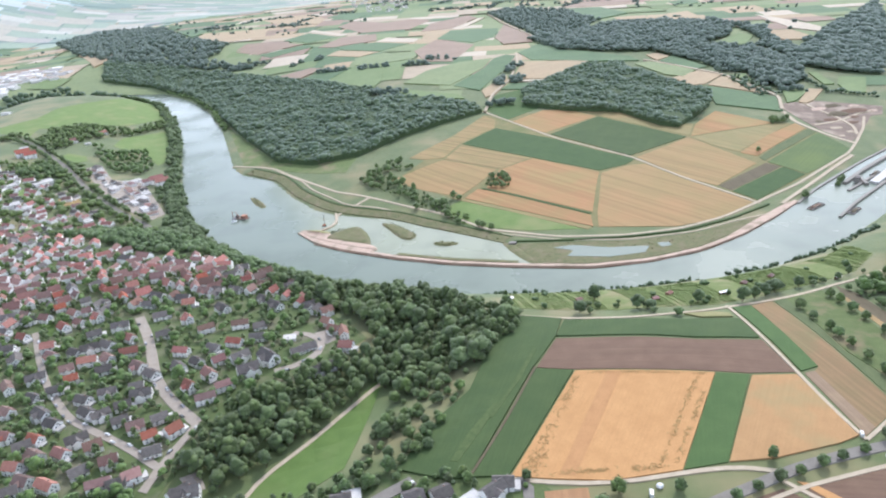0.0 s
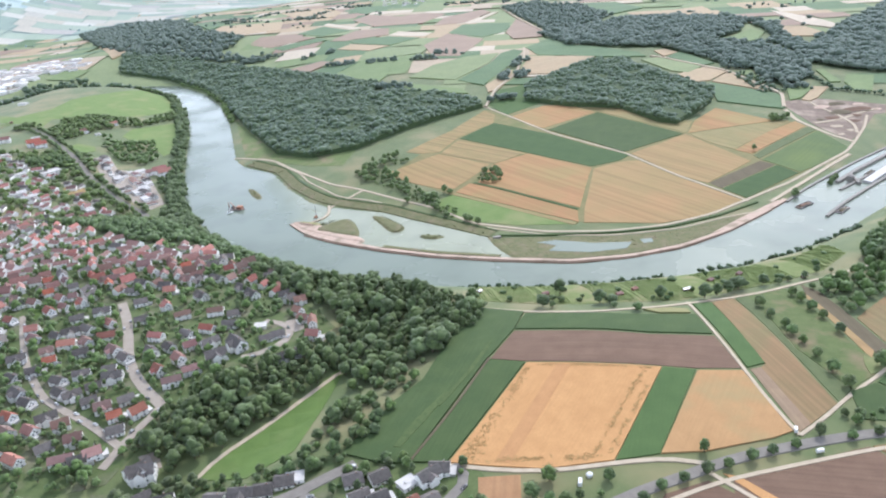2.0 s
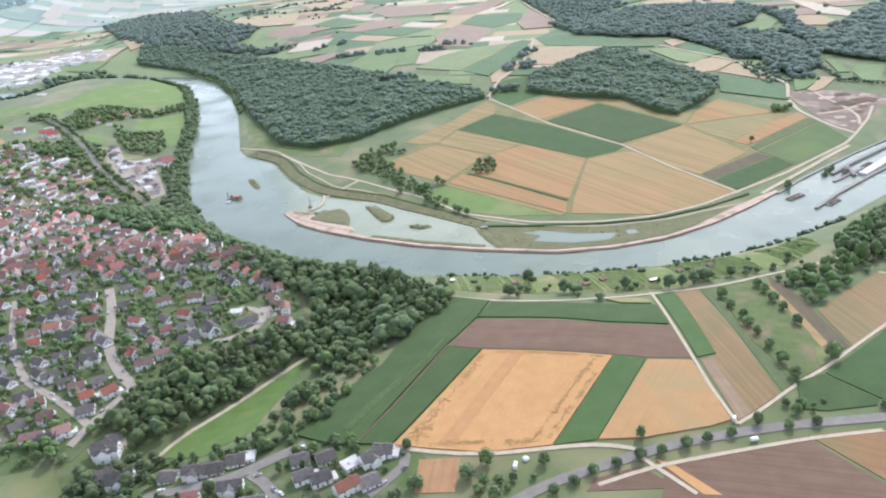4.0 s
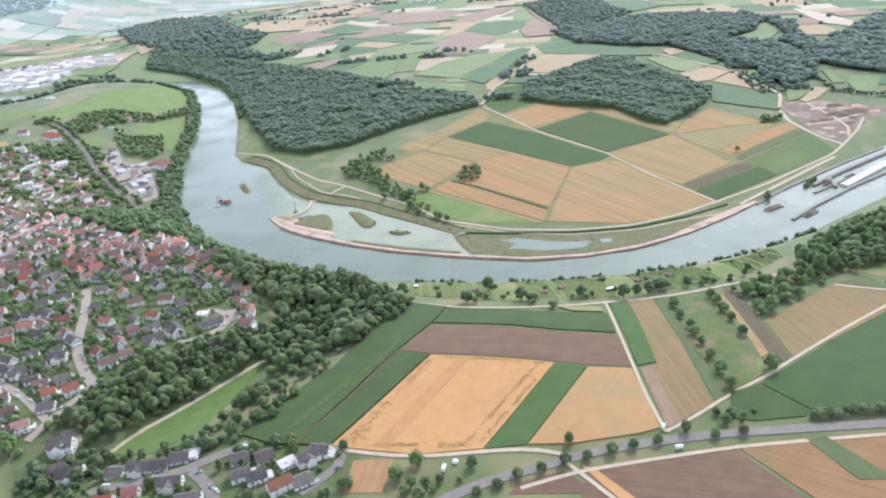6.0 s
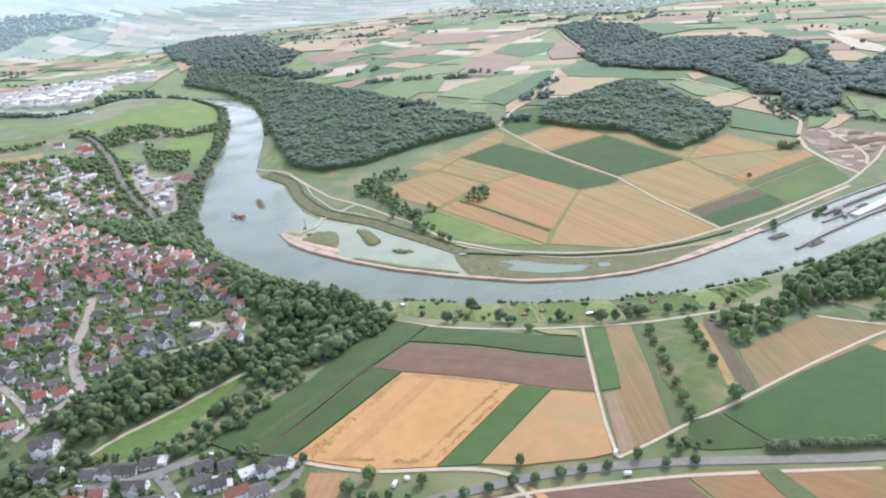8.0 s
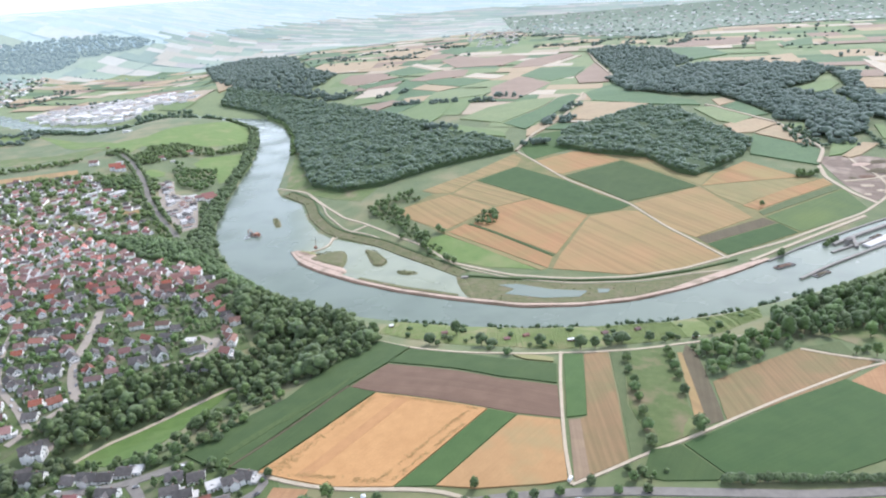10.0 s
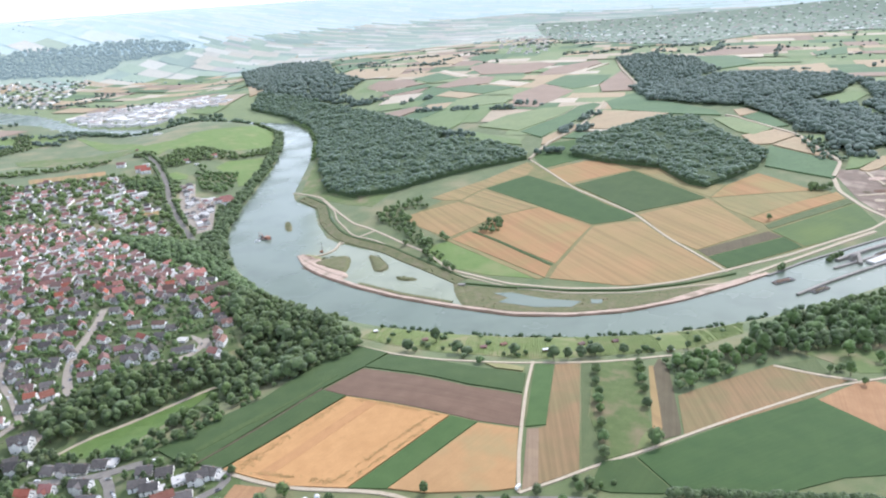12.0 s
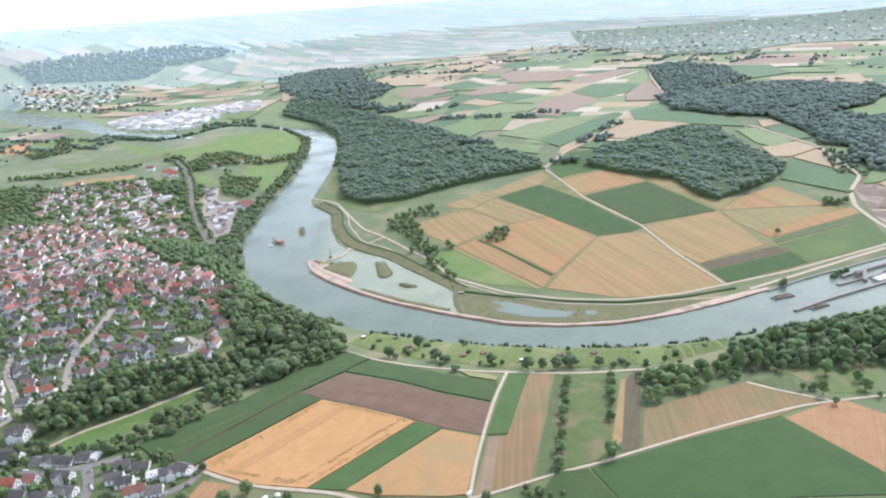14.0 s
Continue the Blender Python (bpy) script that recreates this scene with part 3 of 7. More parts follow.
field([(308,265),(420,263),(440,180),(350,130),(333,215)], "umber", "wide brown stubble field beyond the main road", 0.4)
field([(350, 263), (362, 264), (379, 227), (360, 229)], "olive", "greenish band across the brown stubble", 0.7)
field([(424,262),(560,270),(560,150),(446,180)], "barley", "tan field beyond the hedge", 0.4)

field([(-464, 1098), (-466, 1160), (-430, 1150), (-436, 1112)], "bright", "small lawn among the works", 0.4)
field([(-440, 1300), (-470, 1330), (-455, 1370), (-420, 1350), (-410, 1320)], "bright", "round lawn beside the trunk road", 0.4)
field([(-395, 1077), (-400, 1111), (-379, 1127), (-363, 1095)], "barley", "bare sandy yard beside the trunk road", 0.4)
field([(-404, 1275), (-381, 1295), (-349, 1217), (-298, 1197), (-249, 1061), (-234, 1018), (-252, 993), (-325, 1103), (-371, 1195)], "paving", "pale paved yards of the works", 0.3)
field([(281, 345), (289, 346), (287, 289), (277, 284)], "tilled", "grey-brown tilled strip beside the farm track", 0.3)
field([(162, 380), (171, 376), (111, 297), (102, 300)], "trodden", "pinkish trodden band through the ripe wheat", 1.0)
field([(84, 374), (87, 373), (70, 350), (51, 327), (47, 329), (62, 350)], "weedy", "pale weedy streak in the maize", 1.6)
field([(127, 428), (129, 426), (108, 394), (80, 360), (78, 361), (104, 394)], "weedy", "thin weedy streak in the maize", 1.6)
field([(248, 439), (266, 438), (280, 432), (279, 425), (257, 430)], "drymeadow", "bare dry ground beside the crop strip", 1.3)
field([(219, 262), (226, 258), (242, 231), (233, 233)], "wheat", "narrow ripe strip between brown fields", 0.5)
field([(352, 326), (364, 329), (370, 340), (362, 347), (356, 337)], "drymeadow", "trodden dry patch under the orchard trees", 0.6)

# ---- roads ----
road([(287, 447), (281, 395), (278, 359), (275, 316), (275, 281)], 2.3, "gravel", "pale straight farm track")
road([(275, 281), (288, 287), (306, 297), (330, 312), (351, 321), (382, 340), (434, 371), (510, 414), (575, 438), (640, 450)], 2.3, "gravel", "pale farm track between fields")
road([(476, 445), (505, 430), (530, 424)], 3.0, "gravel", "pale field path")
road([(77, 305), (97, 296), (115, 289), (132, 285), (152, 284), (175, 282), (193, 281), (200, 278), (206, 274), (214, 271)], 3.0, "gravel", "pale track along the wheat field")
road([(-75, 349), (-69, 364), (-45, 381), (-19, 407), (17, 443)], 3.0, "gravel", "narrow pale path along the meadow strip")
road([(-71, 304), (-41, 301), (-7, 303), (6, 318), (24, 321)], 8.0, "asphalt", "grey village street")
road([(-7, 303), (4, 293), (12, 281), (16, 266), (17, 245)], 7.0, "asphalt", "grey village street branch")
road([(61, 269), (75, 281), (91, 294), (79, 305)], 6.0, "asphalt", "grey village street end by the wheat")
road([(-215, 920), (-256, 981), (-319, 1074), (-373, 1161), (-440, 1289), (-514, 1408), (-571, 1479)], 9.0, "asphalt", "grey trunk road along the trees")
road([(296, 1291), (322, 1228), (371, 1104), (448, 982), (481, 883), (532, 778)], 3.8, "gravel", "pale straight field road")
road([(-178, 1249), (-83, 1170), (-26, 1067), (10, 1007), (52, 969), (142, 874), (184, 810), (264, 756), (334, 738), (402, 736), (470, 753), (535, 784), (619, 826), (703, 879), (762, 915), (800, 950), (860, 1010), (900, 1060)], 4.0, "gravel", "pale curved river road")
road([(-80, 1160), (-40, 1087), (-26, 1039), (18, 958), (61, 931), (116, 874), (185, 800), (265, 746), (334, 725), (414, 722), (481, 739), (546, 745)], 2.5, "gravel", "pale river path")
road([(54, 969), (30, 948), (5, 936), (1, 922), (-6, 909)], 4.0, "gravel", "pale track to the jetty")
road([(297, 1283), (337, 1389), (404, 1497), (462, 1643), (489, 1748)], 4.5, "gravel", "pale road past the forest tip", lift=3.8)
road([(618, 1719), (598, 1890), (606, 2024), (608, 2315), (626, 2603)], 5.5, "gravel", "pale road beside the tree-filled valley", lift=4.6)
road([(788, 1121), (826, 1190), (817, 1281), (815, 1368), (790, 1421), (741, 1531), (728, 1548)], 6.0, "gravel", "pale lane past the gravel pit", lift=3.6)
road([(788, 1121), (773, 1059), (783, 985), (800, 950)], 7.0, "gravel", "broad pale haul road")
road([(95, 225), (145, 252), (171, 260), (201, 265), (224, 271), (251, 273), (272, 274), (299, 275), (365, 272), (410, 270), (560, 282), (800, 300)], 6.8, "asphalt", "grey main road lined with trees")
road([(126, 494), (138, 488), (150, 478), (168, 466), (212, 447), (262, 442), (286, 444), (313, 446), (337, 449), (361, 453), (388, 461), (427, 469), (480, 486)], 3.0, "gravel", "pale track along the vineyard rim")
road([(183,250),(215,257),(306,262.5),(420,261)], 2.6, "gravel", "pale track beside the main road")

road([(-540, 1165), (-522, 1178), (-482, 1217), (-455, 1249), (-430, 1272)], 6.0, "paving", "pale street between works and gardens")
road([(-430, 940), (-393, 1005), (-360, 1050), (-330, 1072)], 5.0, "paving", "pale street to the trunk road")
road([(-500, 1040), (-450, 1085), (-405, 1140), (-385, 1170)], 4.5, "paving", "pale street past the halls")
road([(212, 265), (221, 250), (230, 234)], 2.6, "gravel", "pale field track between brown fields")
road([(121, 404), (88, 356), (54, 312)], 1.6, "darksoil", "dark ditch between two maize fields", lift=1.5)


# ---- trees ----
def knob(radius, rng, sub=2, squash=0.88, rough=0.42):
    bm = bmesh.new()
    bmesh.ops.create_icosphere(bm, subdivisions=sub, radius=1.0)
    o = Vector((rng.uniform(-50, 50), rng.uniform(-50, 50), rng.uniform(-50, 50)))
    v = []
    for p in bm.verts:
        k = 1 + rough * 1.6 * noise.noise(p.co * 1.7 + o) + rough * noise.noise(p.co * 4.1 + o)
        q = p.co * (radius * k)
        v.append((q.x, q.y, q.z * squash))
    f = [tuple(q.index for q in face.verts) for face in bm.faces]
    bm.free()
    return v, f


def crown_of(rng, wide, tall, lumps, sub=2, leaves=0, rough=0.42, squash=0.88):
    """Verts and faces of a crown of uneven lumps, with loose sprays of leaves round it; its foot lies at z = 0."""
    out = []
    big = 0.62 / lumps ** 0.36
    for k in range(lumps):
        u = (k + 0.5) / lumps
        a = k * 2.4 + rng.uniform(-0.5, 0.5)
        r = wide * big * rng.uniform(0.75, 1.2)
        reach = max(0.0, wide * 0.5 - r * 0.75) * math.sqrt(max(0.0, 1 - (1.7 * u - 0.6) ** 2)) * rng.uniform(0.75, 1.1)
        v, f = knob(r, rng, sub, squash, rough)
        cx, cy, cz = reach * math.cos(a), reach * math.sin(a), r * 0.8 + (tall - 1.65 * r) * u * rng.uniform(0.85, 1.08)
        out.append(([(x + cx, y + cy, z + cz) for x, y, z in v], f))
    for k in range(leaves):
        a, u = rng.uniform(0, 6.283), rng.random()
        r = wide * 0.52 * math.sqrt(max(0.05, 1 - (u * 1.5 - 0.55) ** 2)) * rng.uniform(0.8, 1.12)
        c = Vector((r * math.cos(a), r * math.sin(a), tall * (0.05 + 0.95 * u)))
        s = wide * rng.uniform(0.05, 0.1)
        e = [c + Vector((rng.uniform(-s, s), rng.uniform(-s, s), rng.uniform(-s, s) * 0.6)) for _ in range(4)]
        out.append(([tuple(p) for p in e], [(0, 1, 2), (0, 2, 3), (0, 3, 1), (1, 3, 2)]))
    return joined(out)


def trunk_of(rng, tall, r):
    v, f, rings = [], [], 4
    lean = (rng.uniform(-0.06, 0.06), rng.uniform(-0.06, 0.06))
    for k in range(rings):
        u = k / (rings - 1)
        q = r * (1.25 - 0.75 * u)
        v += [(q * math.cos(i * 1.0472) + lean[0] * tall * u, q * math.sin(i * 1.0472) + lean[1] * tall * u, tall * u - 0.4) for i in range(6)]
    for k in range(rings - 1):
        f += [(k * 6 + i, k * 6 + (i + 1) % 6, k * 6 + 6 + (i + 1) % 6, k * 6 + 6 + i) for i in range(6)]
    for b in range(3):      # limbs into the crown
        a = b * 2.1 + rng.random()
        base = Vector((lean[0] * tall * 0.8, lean[1] * tall * 0.8, tall * 0.8))
        tip = base + Vector((math.cos(a), math.sin(a), 0.9)) * tall * 0.5
        k = len(v)
        w = r * 0.35
        v += [tuple(base + Vector((w, 0, 0))), tuple(base + Vector((-w, w, 0))), tuple(base + Vector((-w, -w, 0))), tuple(tip)]
        f += [(k, k + 1, k + 3), (k + 1, k + 2, k + 3), (k + 2, k, k + 3)]
    return v, f


def tree_kind(seed, wide, tall, stem, label, mat="leaf", lumps=13, leaves=120, name="tree"):
    rng = random.Random(seed)
    root = new(name)
    tagged(root, label, "tree" if name == "tree" else "bush", "trees" if name == "tree" else "bushes")
    v, f = trunk_of(rng, stem + tall * 0.35, 0.03 * tall + 0.05)
    part("trunk", mesh_of("trunk", v, f, M["wood"]), root)
    v, f = crown_of(rng, wide, tall, lumps, 2, leaves)
    crown = part("crown", mesh_of("crown", [(x, y, z + stem) for x, y, z in v], f, M[mat], True), root)
    crown.location = (0, 0, 0)
    return root


KINDS = [
    tree_kind(1, 8.5, 8.5, 1.6, "broad dark green deciduous tree"),
    tree_kind(2, 7.0, 9.5, 1.8, "tall dark green deciduous tree"),
    tree_kind(3, 6.0, 5.6, 1.3, "small round-crowned fruit tree"),
    tree_kind(4, 9.5, 10.5, 2.0, "large spreading deciduous tree"),
    tree_kind(5, 5.0, 8.5, 1.2, "slender green garden tree", lumps=11),
    tree_kind(6, 4.2, 3.8, 0.9, "low fruit tree with an uneven crown", lumps=9, leaves=90),
]
BUSH = tree_kind(7, 3.2, 2.4, 0.15, "low rounded green bush", "bush", 5, 40, "bush")
USED = set()
NEAR = 318.0


LATE = {}
FORMS = ((8.5, 11.5), (7.0, 12.5), (6.0, 7.4), (9.5, 14.0), (5.0, 10.5), (4.2, 4.9))


def plant(kind, x, y, size=1.0, label="trees"):
    """A tree of its own where one could count it; farther off it joins the others of its stand."""
    src = KINDS[kind] if kind >= 0 else BUSH
    if math.hypot(x - 170, y - 120) > NEAR and not (320 < x < 380 and y < 450):
        LATE.setdefault((label, kind), []).append((x, y, size))
        return None
    turn = random.uniform(0, 360)
    m = Matrix.LocRotScale((x, y, high(x, y)), Euler((0, 0, radians(turn))), (size, size, size * random.uniform(0.9, 1.12)))
    if src not in USED:
        USED.add(src)
        src.matrix_basis = m
        return src
    made = copy_thing(src, Matrix.Identity(4))
    made.matrix_basis = m
    return made


def spots(poly, step, jitter=0.42, seed=3, clear=()):
    """Uneven spots within the corners, about a step apart."""
    rng = np.random.default_rng(seed)
    xs = np.arange(min(p[0] for p in poly), max(p[0] for p in poly), step)
    ys = np.arange(min(p[1] for p in poly), max(p[1] for p in poly), step * 0.87)
    X, Y = np.meshgrid(xs, ys)
    X = X + (np.arange(len(ys)) % 2 * step / 2)[:, None] + rng.uniform(-jitter, jitter, X.shape) * step
    Y = Y + rng.uniform(-jitter, jitter, X.shape) * step
    X, Y = X.ravel(), Y.ravel()
    ok = within(X, Y, poly) & ~within(X, Y, WATER)
    for line, gap in clear:
        ok &= away(X, Y, line) > gap
    return np.stack([X[ok], Y[ok]], 1)


def woodland(pts, label, size=8.0, tall=11.0, lumps=3, seed=5, name="woodland", mat="canopy", vary=0.3, leaves=8, sizes=None, sub=1, rough=0.42, whole=False):
    """A wood that nobody could count: crowns and stems in one mesh."""
    if sub == 1 and not whole:
        lumps, leaves = lumps + 2, leaves // 2
    rng = random.Random(seed)
    forms = []
    for _ in range(7):
        v, f = crown_of(rng, size, tall * 0.72, lumps, sub, leaves, rough, 0.6 if whole else 0.88)
        forms.append((np.array(v), np.array(f)))
    stem_v, stem_f = box(-0.25, -0.25, -0.6, 0.25, 0.25, tall * 0.4)
    stem_v, stem_f = np.array(stem_v), np.array([t for q in stem_f[2:] for t in (q[:3], (q[0], q[2], q[3]))])
    Z = height(pts[:, 0], pts[:, 1])
    V, F, S, base = [], [], [], 0
    for k, ((x, y), z) in enumerate(zip(pts, Z)):
        v, fs = forms[rng.randrange(7)]
        g = 1.0 if sizes is None else sizes[k]
        a, s, t = rng.uniform(0, 6.28), g * rng.uniform(1 - vary, 1 + vary), g * rng.uniform(1 - vary, 1 + vary)
        ca, sa = math.cos(a) * s, math.sin(a) * s
        V.append(np.stack([v[:, 0] * ca - v[:, 1] * sa + x, v[:, 0] * sa + v[:, 1] * ca + y, v[:, 2] * t + z + tall * 0.22 * t], 1))
        F.append(fs + base)
        S.append(np.zeros(len(fs), int))
        base += len(v)
        V.append(stem_v * (g, g, g) + np.array((x, y, z)))
        F.append(stem_f + base)
        S.append(np.ones(len(stem_f), int))
        base += 8
    ob = new(name, tri_mesh(name, np.concatenate(V), np.concatenate(F), [M[mat], M["wood"]], np.concatenate(S)))
    return tagged(ob, label, name, kind="stuff")


# ---- woods ----
def swell(p, wide=34.0, force=0.55):
    """Stands of taller and lower trees within a wood."""
    return np.array([1 + force * noise.noise(Vector((x / wide, y / wide, 3.0))) + 0.3 * force * noise.noise(Vector((x / 11, y / 11, 8.0))) for x, y in p])


CLEARINGS = [[(880, 1619), (964, 1655), (1061, 1720), (1073, 1676), (1017, 1609), (947, 1594)], [(1008, 1600), (1030, 1524), (1022, 1450), (994, 1485)], [(1092, 1534), (1158, 1577), (1148, 1542), (1100, 1518)], [(976, 1320), (990, 1315), (971, 1233), (950, 1235)], [(1010, 1274), (1054, 1254), (992, 1173), (963, 1179), (975, 1229)]]


def wood(poly, step, seed, label, size, tall, key, clear=(), mat="canopy"):
    p = spots(poly, step, 0.49, seed, clear)
    for gap in CLEARINGS:
        p = p[~within(p[:, 0], p[:, 1], gap)]
    return woodland(p, label, size, tall, 1, key, mat=mat, vary=0.3, leaves=5, sizes=swell(p), rough=0.24, whole=True)


FOREST = [(-82, 1200), (-22, 1150), (54, 1145), (130, 1199), (210, 1245), (292, 1286), (281, 1334), (182, 1435), (92, 1466), (119, 1538), (-10, 1758), (-147, 1967), (-408, 2272), (-629, 2445), (-593, 2229), (-430, 2088), (-310, 1910), (-227, 1686), (-158, 1435)]
wood(FOREST, 7.4, 11, "dense dark green forest on the slope over the river", 9.8, 14, 21, [(OUTER, 30), (INNER, 14)])
ROUND_WOOD = [(405, 1401), (515, 1485), (568, 1535), (658, 1520), (689, 1350), (725, 1260), (688, 1185), (630, 1128), (577, 1086), (554, 1104), (523, 1199), (439, 1241), (379, 1299)]
wood(ROUND_WOOD, 7.2, 12, "dense dark green round wood among fields", 9.6, 14, 22)
FAR_WOOD = [(594, 1734), (579, 1944), (705, 2004), (896, 2086), (1040, 2041), (1148, 1891), (1027, 1708), (917, 1641), (988, 1560), (1002, 1392), (940, 1279), (874, 1233), (853, 1255), (880, 1340), (837, 1416), (824, 1489), (785, 1632), (698, 1664)]
EAST_FAR_WOOD = [(1068, 1492), (1151, 1553), (1250, 1654), (1363, 1745), (1483, 1840), (1706, 2041), (1500, 1760), (1300, 1480), (1097, 1267), (1040, 1300), (1002, 1372)]
SPUR_WOOD = [(1119, 1842), (1150, 1760), (1091, 1616), (1078, 1487), (1002, 1380), (978, 1458), (990, 1561), (1063, 1610), (1095, 1720)]
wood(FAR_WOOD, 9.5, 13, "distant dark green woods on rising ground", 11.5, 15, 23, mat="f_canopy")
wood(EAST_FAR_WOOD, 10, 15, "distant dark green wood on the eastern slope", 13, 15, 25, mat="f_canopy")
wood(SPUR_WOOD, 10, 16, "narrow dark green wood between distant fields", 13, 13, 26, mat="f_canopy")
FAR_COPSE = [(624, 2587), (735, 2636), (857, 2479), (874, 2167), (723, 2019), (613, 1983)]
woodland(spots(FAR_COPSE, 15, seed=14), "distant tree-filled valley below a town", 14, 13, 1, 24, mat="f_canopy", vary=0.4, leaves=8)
TAKEN += [FOREST, ROUND_WOOD, FAR_WOOD, FAR_COPSE, EAST_FAR_WOOD, SPUR_WOOD]
# filler sheets added to close the gaps between crowns, not plants
for poly, text in ((FOREST, "dark green filler sheet between the forest crowns"), (ROUND_WOOD, "dark green filler sheet between the round wood crowns"), (FAR_WOOD, "dark green filler sheet under the far woods"), (EAST_FAR_WOOD, "dark green filler sheet under the eastern wood"), (SPUR_WOOD, "dark green filler sheet under the narrow wood")):
    tagged(new("undergrowth", done(drape(poly, 25, 8.4 if poly in (FOREST, ROUND_WOOD) else 1.2), "undergrowth", M["crown_gap"])), text, "undergrowth", kind="stuff")
woodland(spots([(814, 1373), (841, 1314), (841, 1190), (798, 1203), (800, 1283)], 11, 0.45, 17), "trees and bushes beside the lane", 8, 8, 2, 27, vary=0.45)
hl = [(940, 1279), (929, 1195), (1003, 1145)]
woodland(np.array([(ax + (bx - ax) * k / 12 + (k * 37 % 7) - 3, ay + (by - ay) * k / 12 + (k * 23 % 7) - 3) for (ax, ay), (bx, by) in zip(hl, hl[1:]) for k in range(12)]), "tree hedge past the gravel pit", 8, 7, 2, 28, vary=0.4)
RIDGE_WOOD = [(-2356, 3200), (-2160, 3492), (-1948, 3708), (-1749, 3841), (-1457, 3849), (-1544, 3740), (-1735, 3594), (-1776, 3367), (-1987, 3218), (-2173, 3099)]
# b_canopy puts the haze over this ridge into its colour and glow
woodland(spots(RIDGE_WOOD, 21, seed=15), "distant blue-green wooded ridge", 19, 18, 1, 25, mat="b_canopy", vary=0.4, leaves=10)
BAND_WOOD = [(-771, 2701), (-1050, 3400), (-1000, 3560), (-845, 3600), (-600, 3300), (-427, 2730), (-252, 2454), (-300, 2280), (-180, 2100), (-405, 2259), (-600, 2400)]
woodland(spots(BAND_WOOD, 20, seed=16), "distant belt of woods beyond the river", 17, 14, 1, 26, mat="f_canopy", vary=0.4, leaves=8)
TAKEN += [RIDGE_WOOD, BAND_WOOD]


def spots_any(poly, step):
    """Uneven spots within the corners, also out in the water."""
    xs, ys = np.arange(min(p[0] for p in poly), max(p[0] for p in poly), step), np.arange(min(p[1] for p in poly), max(p[1] for p in poly), step)
    return [(x + random.uniform(-1, 1), y + random.uniform(-1, 1)) for x in xs for y in ys if within(x, y, poly) and away(x, y, poly, True) > 2.5]


def bank_trees(line, lo, hi, off, wide, step, label, size, tall, seed):
    """A belt of trees along part of a bank."""
    run = line[lo:hi]
    rng = np.random.default_rng(seed)
    out = []
    for (ax, ay), (bx, by) in zip(run, run[1:]):
        s = math.hypot(bx - ax, by - ay)
        nx_, ny_ = (by - ay) / s, -(bx - ax) / s
        for _ in range(int(s * wide / step ** 2)):
            u, w = rng.random(), off + rng.random() * wide
            out.append((ax + (bx - ax) * u + nx_ * -w, ay + (by - ay) * u + ny_ * -w))
    p = np.array(out)
    d = away(p[:, 0], p[:, 1], WATER, True)
    p = p[(~within(p[:, 0], p[:, 1], WATER)) & (d > 2)]
    return woodland(p, label, size, tall, 2, seed, mat="leaf" if size < 12 else "canopy", vary=0.4)


bank_trees(OUTER, 6, 16, -24, 26, 7.5, "belt of dark green trees along the river bank", 9, 10, 31)
bank_trees(OUTER, 16, 21, -24, 24, 6.5, "belt of trees along the steep river bank", 8, 7, 32)
woodland(spots([(505, 535), (547, 578), (580, 598), (640, 632), (720, 682), (800, 732), (800, 690), (690, 610), (600, 565), (540, 550)], 8.0, 0.45, 37), "trees on the bank below the eastern wood", 8, 8, 2, 37, mat="leaf", vary=0.4)
bank_trees(INNER, 27, 31, -12, 10, 6.5, "line of bushes and trees along the inner bank", 7, 7, 33)
woodland(spots([(-360, 925), (-315, 985), (-175, 850), (-118, 806), (-60, 740), (-30, 690), (-50, 660), (-141, 765), (-205, 772), (-285, 838)], 7.0, 0.42, 36), "belt of trees between village and trunk road", 8, 9, 2, 36, mat="leaf", vary=0.4)
bank_trees(OUTER, 3, 7, -44, 40, 12, "trees hiding the river beyond the bend", 13, 10, 34)
bank_trees(INNER, 31, 33, -50, 30, 15, "trees on the far bank beyond the bend", 15, 11, 35)

# ---- lagoon, spit and islands ----
LAGOON = [(212, 692), (202, 757), (176, 783), (142, 819), (111, 849), (79, 887), (36, 914), (0, 937), (-23, 963), (-54, 1029), (-86, 1125), (-136, 1177), (-112, 1120), (-84, 1020), (-58, 915), (-40, 880), (-15, 842), (14, 808), (63, 768), (124, 735), (182, 706)]
bm = drape(LAGOON, 9.0, 0.0, False)
for q in bm.verts:
    q.co.z = 0.05
lagoon = new("shallow_water", done(bm, "shallow_water", M["lagoon"]))
co = np.array([v.co[:2] for v in lagoon.data.vertices])
depth = lagoon.data.attributes.new("shallow", "FLOAT", "POINT")
depth.data.foreach_set("value", ramp(away(co[:, 0], co[:, 1], [(-136, 1177), (-112, 1120), (-84, 1020), (-58, 915)]), 2, 55).astype(np.float32))
tagged(lagoon, "pale green shallow lagoon behind a gravel bank", "water", kind="structure")


